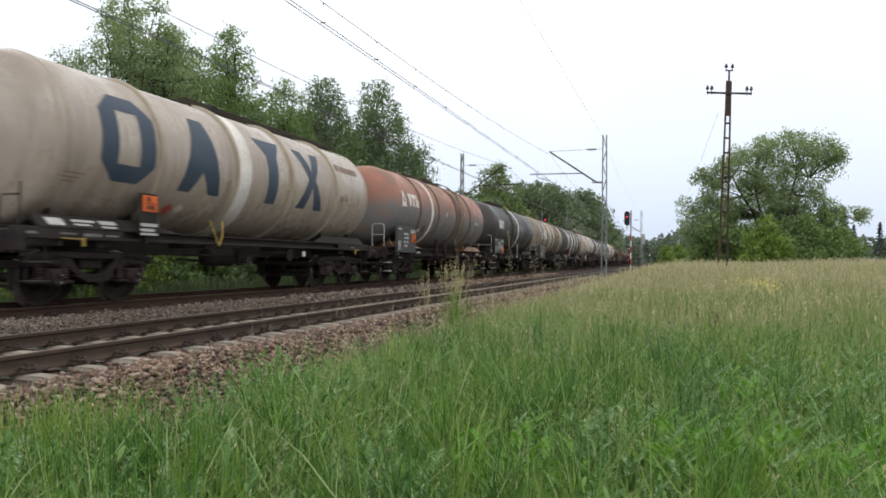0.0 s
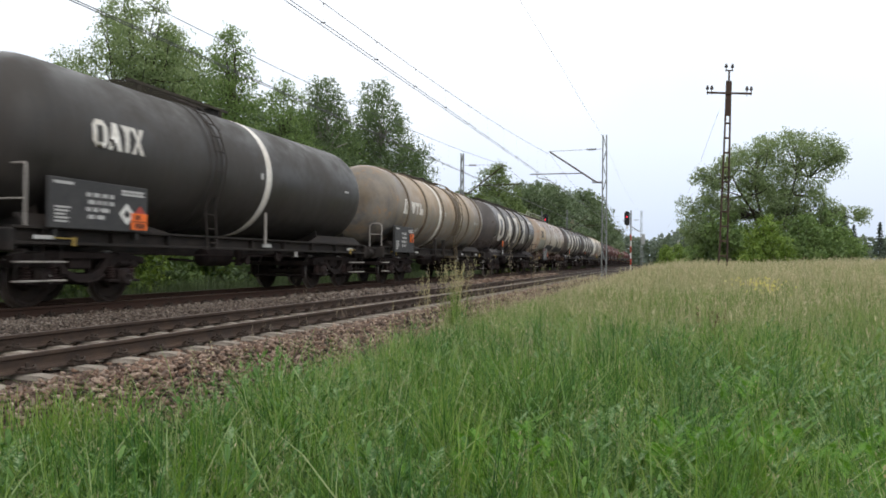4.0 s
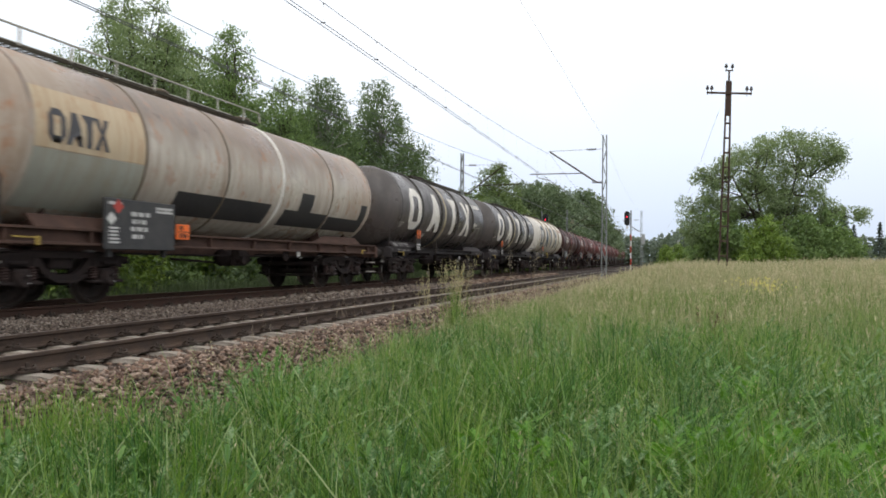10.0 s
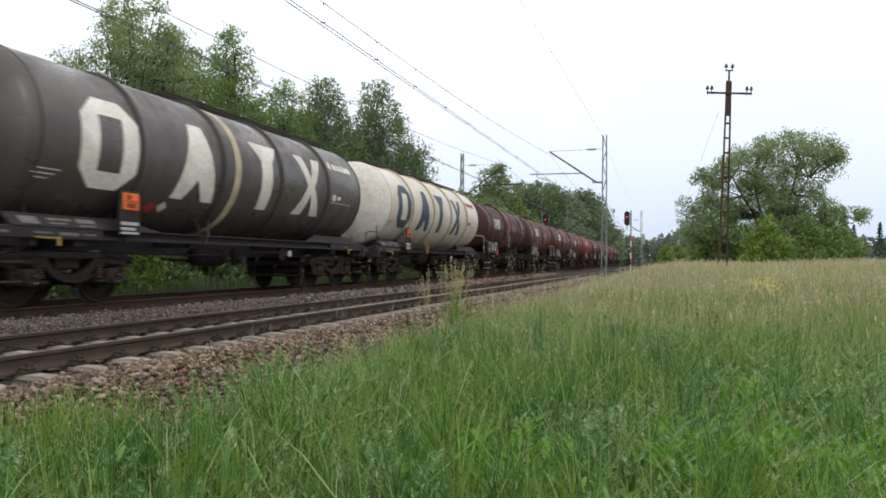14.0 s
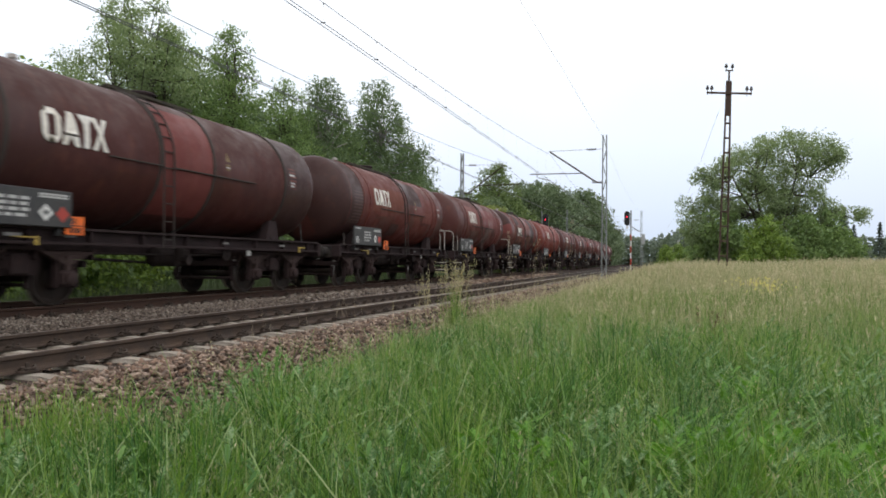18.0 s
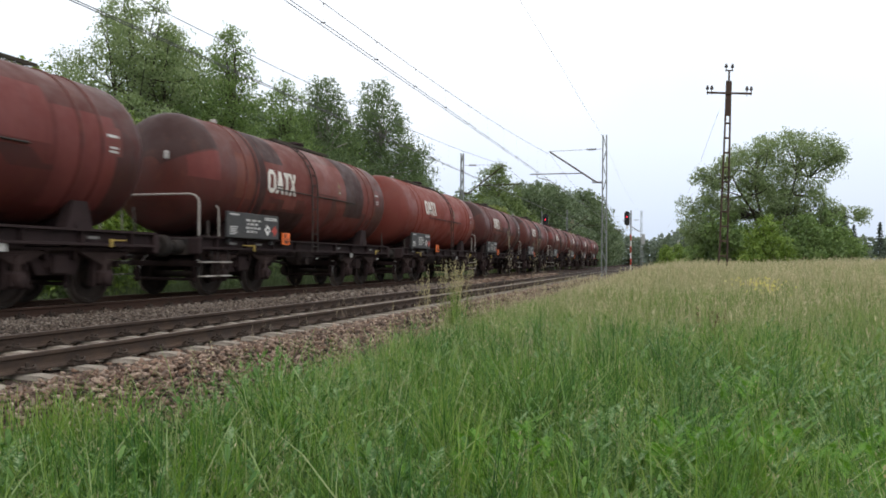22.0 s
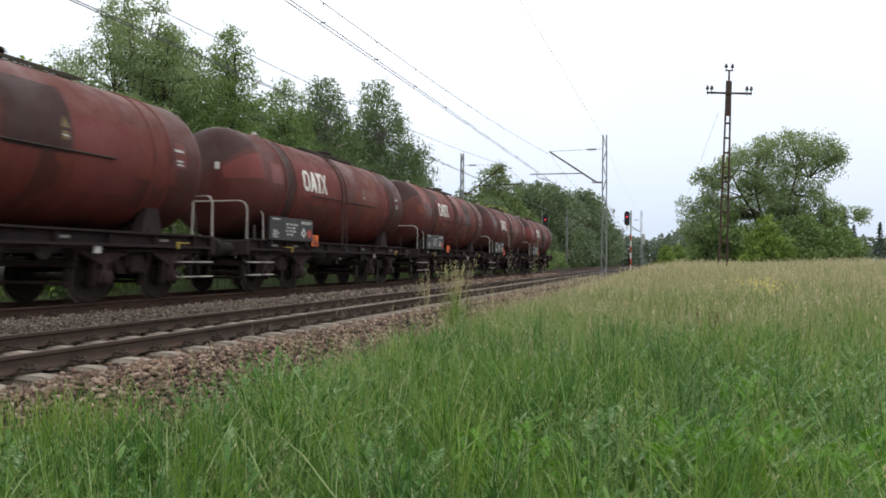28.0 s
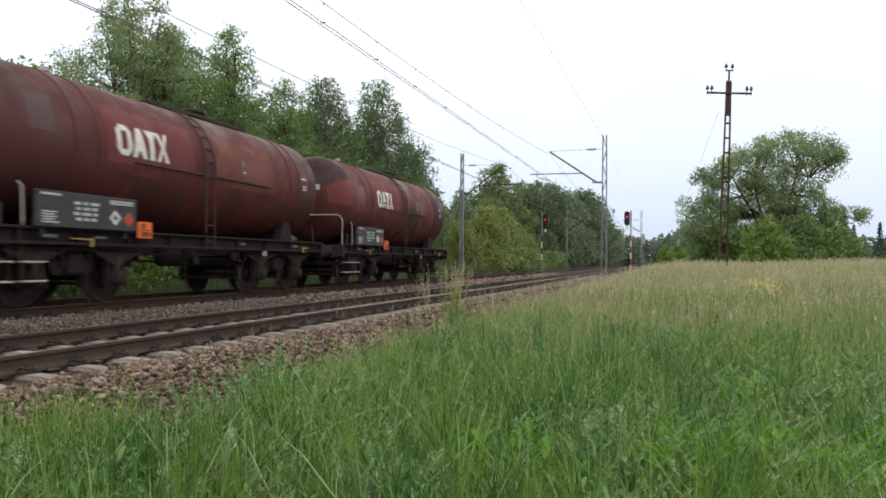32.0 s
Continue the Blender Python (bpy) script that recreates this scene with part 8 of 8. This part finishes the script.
def meadow():
    rng = np.random.default_rng(71)
    zones = [(1.2, 3.5, 2.8, 560, 0.005, 0.010, 0.34, 0.74, 3), (3.5, 6.5, 3.8, 640, 0.005, 0.010, 0.34, 0.74, 3), (6.5, 12, 6.0, 560, 0.006, 0.011, 0.34, 0.74, 3), (12, 22, 9.5, 230, 0.009, 0.015, 0.36, 0.72, 2)]
    near, broad_leaf, shades = [], [], {"grass": [], "grass_deep": [], "tuft": []}
    for y0, y1, x1, dens, w0, w1, h0, h1, parts in zones:
        p = scatter(rng, -4.75, x1, y0, y1, dens, 0.6)
        p = p[p[:, 0] > meadow_edge(p[:, 1]) + rng.normal(0, 0.10, len(p))]
        edge = ss(0.0, 1.1, p[:, 0] - meadow_edge(p[:, 1])) * 0.62 + 0.38
        n = len(p)
        patch = 0.86 + 0.24 * np.sin(p[:, 0] * 1.3 + 0.7) * np.sin(p[:, 1] * 0.8) + 0.22 * np.sin(p[:, 0] * 4.3 + 1.9 * np.sin(p[:, 1] * 1.1)) * np.sin(p[:, 1] * 3.7 + p[:, 0])
        near.append(blades(rng, p, rng.uniform(h0, h1, n) * edge * patch, rng.uniform(w0, w1, n), rng.beta(1.6, 3.0, n) * 1.0, None, parts))
        if parts == 3:
            c = scatter(rng, -4.6, x1, y0, y1, 19 if y0 < 6 else 10, 0.5)
            c = c[c[:, 0] > meadow_edge(c[:, 1]) + 0.15]
            each, m = 30, len(c)
            q = np.repeat(c, each, 0) + rng.normal(0, 0.045, (m * each, 2))
            grow = np.repeat(rng.uniform(0.55, 1.2, m), each) * (0.45 + 0.55 * ss(0.0, 1.1, q[:, 0] - meadow_edge(q[:, 1])))
            v, f = blades(rng, q, rng.uniform(0.45, 0.85, m * each) * grow, rng.uniform(0.006, 0.013, m * each), rng.beta(1.5, 2.6, m * each) * 1.1, np.repeat(rng.uniform(0, 6.28, m), each), 3)
            v, f = v.reshape(m, -1, 3), f.reshape(m, -1, 3)
            per = v.shape[1]
            pick = rng.uniform(0, 1, m)
            for mat, lo, hi in (("grass", 0.0, 0.36), ("grass_deep", 0.36, 0.82), ("tuft", 0.82, 1.0)):
                k = np.nonzero((pick >= lo) & (pick < hi))[0]
                shift = (np.arange(len(k)) - k)[:, None, None] * per
                shades[mat].append((v[k].reshape(-1, 3), (f[k] + shift).reshape(-1, 3)))
    for y0, y1, x1, dens in ((1.4, 6.5, 3.4, 58), (6.5, 13, 6.0, 32)):
        p = scatter(rng, -4.3, x1, y0, y1, dens, 0.6)
        p = p[p[:, 0] > meadow_edge(p[:, 1]) + 0.5]
        n = len(p)
        wisp = p[rng.uniform(0, 1, len(p)) < 0.35]
        broad_leaf.append(blades(rng, wisp, rng.uniform(0.45, 0.7, len(wisp)), rng.uniform(0.007, 0.012, len(wisp)), rng.uniform(0.8, 1.5, len(wisp)), None, 3))
        broad_leaf.append(blades(rng, p, rng.uniform(0.5, 0.98, n), rng.uniform(0.009, 0.016, n), rng.beta(1.5, 1.8, n) * 1.25, None, 3))
    v, f = join(near)
    tagged(new("meadow_grass", soup("meadow_grass", v, f, "grass")), "tall lush green meadow grass", "grass", kind="stuff")
    for mat, label in (("grass", "mid-green tufts of meadow grass"), ("grass_deep", "deep green tufts of meadow grass"), ("tuft", "bright yellow-green tufts of meadow grass")):
        v, f = join(shades[mat])
        tagged(new("grass_tuft_patch", soup("grass_tuft_patch", v, f, mat)), label, "grass", kind="stuff")
    v, f = join(broad_leaf)
    tagged(new("broad_grass", soup("broad_grass", v, f, "grass_pale")), "broad pale green arching grass blades", "grass", kind="stuff")
    far = []
    for y0, y1, x1, dens, w0, w1, h0, h1 in ((7.5, 22, 9.5, 120, 0.009, 0.015, 0.4, 0.8), (22, 45, 17.0, 90, 0.018, 0.032, 0.4, 0.8), (45, 110, 36, 20, 0.04, 0.07, 0.5, 0.9)):
        p = scatter(rng, -4.5, x1, y0, y1, dens, 0.35)
        p = p[rng.uniform(0, 1, len(p)) < ss(7.0, 17.0, p[:, 1])]
        low_edge = 0.5 + 0.5 * ss(-4.5, -2.5, p[:, 0])
        p[:, 0] -= BEND * p[:, 1] ** 2 / 2
        n = len(p)
        far.append(blades(rng, p, rng.uniform(h0, h1, n) * low_edge, rng.uniform(w0, w1, n), rng.beta(1.5, 3.5, n) * 0.8, None, 2))
    v, f = join(far)
    tagged(new("far_meadow_grass", soup("far_meadow_grass", v, f, "grass_far")), "paler meadow grass farther off", "grass", kind="stuff")
    left = []
    for x0, x1, y0, y1, dens, w0, w1, h0, h1 in ((-18.5, -13.3, 1, 30, 150, 0.012, 0.022, 0.3, 0.85), (-18.5, -13.3, 30, 100, 36, 0.03, 0.04, 0.4, 0.9)):
        p = scatter(rng, x0, x1, y0, y1, dens, 0.4)
        p[:, 0] -= BEND * p[:, 1] ** 2 / 2
        n = len(p)
        left.append(blades(rng, p, rng.uniform(h0, h1, n), rng.uniform(w0, w1, n), rng.beta(1.5, 3.0, n) * 0.9, None, 2))
    v, f = join(left)
    tagged(new("verge_grass", soup("verge_grass", v, f, "verge")), "rank green grass along the far side of the tracks", "grass", kind="stuff")


def seed_grass(name, rng, p, tall, mat, label, head=0.16, grains=5, stalk=0.004, grain=0.085, fluff=0.016, lean=0.22):
    """Thin stalks with feathery seed heads."""
    n = len(p)
    z = height(p[:, 0], p[:, 1])
    az = rng.uniform(0, 2 * math.pi, n)
    ln = rng.uniform(0.02, lean, n) * tall
    tip = np.stack([p[:, 0] + np.cos(az) * ln, p[:, 1] + np.sin(az) * ln, z + tall], -1)
    base = np.stack([p[:, 0], p[:, 1], z], -1)
    fa = rng.uniform(0, math.pi, n)
    side = np.stack([np.cos(fa), np.sin(fa), np.zeros(n)], -1) * stalk
    v1 = np.stack([base - side, base + side, tip], 1).reshape(-1, 3)
    f1 = np.arange(n * 3).reshape(-1, 3)
    t = rng.uniform(0, 1, (n, grains))
    d = (tip - base) / np.linalg.norm(tip - base, axis=1)[:, None]
    c = tip[:, None] - d[:, None] * (t * head)[..., None] + rng.normal(0, fluff, (n, grains, 3)) * (0.4 + t)[..., None]
    c = c.reshape(-1, 3)
    m = len(c)
    u = np.repeat(d, grains, 0) + rng.normal(0, 0.35, (m, 3))
    w = np.cross(u, rng.normal(0, 1, (m, 3)))
    w /= np.linalg.norm(w, axis=1)[:, None] + 1e-6
    s = rng.uniform(0.7, 1.3, (m, 1)) * head * grain
    v2 = np.stack([c - u * s, c + w * s * 0.35, c + u * s, c - w * s * 0.35], 1).reshape(-1, 3)
    q = np.arange(m)[:, None] * 4
    f2 = np.concatenate([q + [0, 1, 2], q + [0, 2, 3]], 1).reshape(-1, 3)
    v, f = join([(v1, f1), (v2, f2)])
    tagged(new(name, soup(name, v, f, mat)), label, "grass", kind="stuff")


def uneven(p):
    """Slow rise and fall of the grass from patch to patch."""
    return 0.92 + 0.16 * np.sin(p[:, 0] * 0.8 + 1.1 * np.sin(p[:, 1] * 0.35)) * np.sin(p[:, 1] * 0.5 + 0.4) + 0.10 * np.sin(p[:, 0] * 2.3 + p[:, 1] * 0.9)


def dry_grasses():
    rng = np.random.default_rng(81)
    ps = []
    for x0, x1, y0, y1, dens, c in ((-3.9, 4.5, 8, 14, 24, 0.85), (-3.7, 8, 14, 22, 40, 0.8), (-3.5, 14, 22, 34, 38, 0.6), (-3.4, 20, 34, 52, 22, 0.5), (-3.8, 3, 3, 8, 4, 0.9)):
        q = scatter(rng, x0, x1, y0, y1, dens, c)
        q[:, 0] -= BEND * q[:, 1] ** 2 / 2
        ps.append(q)
    p = np.concatenate(ps)
    seed_grass("seed_grass", rng, p, rng.uniform(0.5, 0.92, len(p)) * uneven(p), "straw", "straw-coloured grass with feathery seed heads", 0.17, 6, 0.0026, 0.075)
    p = np.concatenate([scatter(rng, -3.7, 3.0, 2.4, 7, 42, 0.7), scatter(rng, -4.0, 5.5, 7, 14, 26, 0.7)])
    seed_grass("green_seed_grass", rng, p, rng.uniform(0.4, 0.8, len(p)), "panicle", "green grass stalks with small pale seed heads", 0.13, 9, 0.0016, 0.075)
    ps = []
    for x0, x1, y0, y1, dens in ((-2.0, 6, 11, 16, 6), (-2.5, 9, 16, 22, 14), (-3.0, 15, 22, 34, 22), (-3.2, 22, 34, 56, 22)):
        q = scatter(rng, x0, x1, y0, y1, dens, 0.75)
        q[:, 0] -= BEND * q[:, 1] ** 2 / 2
        ps.append(q)
    p = np.concatenate(ps)
    seed_grass("hazy_seed_grass", rng, p, rng.uniform(0.45, 0.9, len(p)) * uneven(p), "straw", "pale beige haze of seed heads over the far meadow", 0.20, 5, 0.004, 0.17)
    q = np.concatenate([scatter(rng, -5.2, -4.1, 15, 26, 42, 0.7), scatter(rng, -5.1, -4.0, 26, 48, 30, 0.6)])
    q[:, 0] -= BEND * q[:, 1] ** 2 / 2
    seed_grass("verge_seed_grass", rng, q, rng.uniform(0.3, 0.85, len(q)) * uneven(q), "straw", "dry beige grass along the foot of the ballast", 0.2, 9, 0.003, 0.07, 0.014, 0.4)
    tufts = []
    for x, y, n, r in ( (-5.3, 10.4, 5, 0.10), (-5.25, 8.7, 4, 0.06), (-5.5, 12.0, 6, 0.12), (-5.0, 17.5, 18, 0.35), (-5.2, 19.0, 18, 0.4), (-5.0, 21.5, 24, 0.5), (-8.7, 17.0, 5, 0.3), (-5.1, 24.5, 26, 0.7), (-5.0, 29, 34, 0.9)):
        tufts.append(np.stack([rng.normal(x, r, n), rng.normal(y, r * 1.3, n)], -1))
    p = np.concatenate(tufts)
    seed_grass("track_side_grass", rng, p, rng.uniform(0.65, 1.15, len(p)), "reed", "tall dry reed-like grass tufts beside the ballast", 0.26, 24, 0.002, 0.045, 0.014)
    p = np.concatenate([np.stack([rng.normal(x, r, n), rng.normal(y, r * 1.6, n)], -1) for x, y, n, r in ((-4.26, 14.5, 70, 0.075), (-4.55, 14.0, 30, 0.28))])
    seed_grass("reed_clump", rng, p, rng.uniform(0.85, 1.58, len(p)), "reed_pale", "tall loose clump of dry reed grass beside the ballast", 0.42, 34, 0.0018, 0.032, 0.018, 0.24)
    p = np.stack([rng.normal(-4.26, 0.09, 110), rng.normal(14.5, 0.16, 110)], -1)
    v, f = blades(rng, p, rng.uniform(0.6, 1.2, len(p)), rng.uniform(0.010, 0.017, len(p)), rng.beta(1.5, 3, len(p)) * 0.7)
    tagged(new("reed_blades", soup("reed_blades", v, f, "grass")), "long green blades of the reed clump", "grass", kind="stuff")
    stalks = ((-1.62, 6.72, 1.70), (-1.41, 6.80, 1.83), (-1.36, 6.85, 1.86), (-1.40, 6.76, 1.66), (-1.25, 6.86, 1.52), (-1.17, 6.88, 1.54), (-0.98, 6.95, 1.98), (-1.72, 6.70, 1.6), (-1.0, 6.9, 1.6))
    p = np.array([q[:2] for q in stalks]) + rng.normal(0, 0.02, (len(stalks), 2))
    seed_grass("tall_stalks", rng, p, np.array([q[2] for q in stalks]) * rng.uniform(0.93, 1.0, len(p)), "reed", "single tall brown feathery grass stalks in the meadow", 0.34, 70, 0.0016, 0.022, 0.022)
    p = np.stack([rng.normal(0.62, 0.07, 9), rng.normal(11.0, 0.1, 9)], -1)
    seed_grass("dock_plant", rng, p, rng.uniform(0.5, 0.8, 9), "dock", "reddish-brown dock plant in the meadow", 0.4, 60, 0.003, 0.035, 0.02)
    p = np.concatenate([np.stack([rng.normal(x, 0.22, 60), rng.normal(y, 0.3, 60)], -1) for x, y in ((-4.3, 14.3), (-4.22, 14.7), (-4.6, 17), (-4.7, 19.5), (-4.15, 4.05), (-4.3, 4.35), (-4.05, 3.75), (-4.45, 3.7), (-4.2, 4.5))])
    p = np.concatenate([p] + [np.stack([rng.normal(x, 0.12, 120), rng.normal(y, 0.14, 120)], -1) for x, y in ((-3.92, 4.2), (-4.02, 4.0), (-3.8, 3.85))])
    v, f = blades(rng, p, rng.uniform(0.36, 0.75, len(p)), rng.uniform(0.006, 0.011, len(p)), rng.beta(1.5, 3, len(p)) * 0.7)
    tagged(new("grass_tufts", soup("grass_tufts", v, f, "tuft")), "taller green tufts at the edge of the ballast", "grass", kind="stuff")


def feathery(rng, p, low, high, reach=1.0, leaflets=6, fine=0.012):
    """Upright stems with feathery leaves all round, like tansy or yarrow."""
    vs = []
    for x, y in p:
        z0 = float(height(x, y))
        tall = rng.uniform(low, high)
        for k in range(9):
            t = 0.25 + 0.75 * k / 8
            az = k * 2.4 + rng.uniform(-0.4, 0.4)
            ln = reach * rng.uniform(0.12, 0.22) * (1.15 - 0.5 * t)
            d = np.array([math.cos(az), math.sin(az), 1.1])
            sd = np.array([-math.sin(az), math.cos(az), 0.0])
            o = np.array([x, y, z0 + tall * t])
            for q in range(leaflets):
                g = q / (leaflets - 1)
                c = o + d * ln * (0.2 + 0.8 * g) + np.array([0, 0, -0.25 * ln * g * g])
                wl = ln * 0.30 * math.sin(math.pi * (0.2 + 0.7 * g))
                for sg in (-1, 1):
                    e = c + sd * sg * wl + d * wl * 0.35
                    vs += [c - d * fine, e, c + d * fine]
    v = np.array(vs)
    return v, np.arange(len(v)).reshape(-1, 3)


def weeds():
    rng = np.random.default_rng(91)
    # feathery leaves, like tansy
    p = np.concatenate([scatter(rng, -3.6, 3.2, 2.0, 7.5, 11, 0.85), scatter(rng, -4.0, 5.5, 7.5, 13, 5, 0.8), scatter(rng, -0.5, 3.4, 4.0, 9.5, 13, 0.7)])
    v, f = feathery(rng, p, 0.22, 0.55, 0.9, 9, 0.0048)
    tagged(new("feathery_weeds", soup("feathery_weeds", v, f, "weed_pale")), "feathery-leaved weeds among the grass", "weeds", kind="stuff")
    # lance-shaped leaves
    pieces = []
    p = np.concatenate([scatter(rng, -3.8, 3.2, 1.9, 6.5, 40, 0.8), scatter(rng, -4.2, 5.8, 6.5, 13, 9, 0.9), scatter(rng, -4.5, -3.8, 6.2, 9, 16, 0.5)])
    for k in range(9):
        n = len(p)
        az = rng.uniform(0, 2 * math.pi, n)
        z = height(p[:, 0], p[:, 1]) + rng.uniform(0.08, 0.50, n)
        ln = rng.uniform(0.03, 0.085, n)
        d = np.stack([np.cos(az), np.sin(az), rng.uniform(0.5, 1.8, n)], -1)
        sd = np.stack([-np.sin(az), np.cos(az), rng.uniform(-0.3, 0.3, n)], -1)
        o = np.stack([p[:, 0], p[:, 1], z], -1)
        w = (ln * rng.uniform(0.12, 0.24, n))[:, None]
        m1, m2, tip = o + d * (ln * 0.35)[:, None], o + d * (ln * 0.7)[:, None] - np.array([0, 0, 0.01]), o + d * ln[:, None] - np.array([0, 0, 0.04])
        v = np.stack([o, m1 - sd * w, m1 + sd * w, m2 - sd * w * 0.8, m2 + sd * w * 0.8, tip], 1).reshape(-1, 3)
        f = (np.arange(n) * 6)[:, None, None] + np.array([(0, 2, 1), (1, 2, 4), (1, 4, 3), (3, 4, 5)])[None]
        pieces.append((v, f.reshape(-1, 3)))
    v, f = join(pieces)
    tagged(new("leafy_weeds", soup("leafy_weeds", v, f, "weed")), "broad-leaved green weeds in the grass", "weeds", kind="stuff")
    # bright feathery leaves in clumps
    pts = np.concatenate([np.stack([rng.normal(x, 0.2, 55), rng.normal(y, 0.18, 55)], -1) for x, y in ((0.0, 4.55), (0.56, 5.0), (0.96, 4.65), (0.2, 4.3), (-0.95, 4.2), (1.5, 5.4), (0.7, 6.6))])
    v, f = feathery(rng, pts[::3], 0.34, 0.60, 0.85, 10, 0.0042)
    tagged(new("bright_weed_clumps", soup("bright_weed_clumps", v, f, "weed_bright")), "clumps of bright green feathery weeds in the grass", "weeds", kind="stuff")
    # yellow flowers
    pts = [(2.12 + rng.normal(0, 0.30), 19.6 + rng.normal(0, 0.9)) for _ in range(85)]
    v, f = leaves(rng, np.array([(x, y, float(height(x, y)) + rng.uniform(0.52, 0.74)) for x, y in pts]), 7, np.full(85, 0.03), 0.045)
    tagged(new("yellow_flowers", soup("yellow_flowers", v, f, "petal")), "patch of small yellow wild flowers", "flowers", kind="stuff")
    pts = [(rng.uniform(3, 9), rng.uniform(12, 22)) for _ in range(26)]
    v, f = leaves(rng, np.array([(x, y, float(height(x, y)) + rng.uniform(0.5, 0.7)) for x, y in pts]), 7, np.full(26, 0.03), 0.035)
    tagged(new("white_flowers", soup("white_flowers", v, f, "elder")), "scattered small cream wild flowers", "flowers", kind="stuff")


meadow()
dry_grasses()
weeds()


# ---------------------------------------------------------------- motion of the train
def travelled(t):
    return SPEED * t + GAIN * t * t / 2


def motions():
    for wagon, s in TRAIN:
        rows = []
        for k in range(17):
            t = SECONDS * k / 16
            y = s - travelled(t)
            rows.append((t, pose(track_x(y, FAR_X), y, FAR_Z, 0, 0, math.degrees(BEND * y))))
        walk(wagon, rows)
    steps = [k * 2 / FPS for k in range(int(SECONDS * FPS / 2) + 1)]
    for wheel, dy, s in WHEELSETS:
        walk(wheel, [(t, pose(0, dy, 0.46, math.degrees(travelled(t) / 0.46))) for t in steps])


motions()
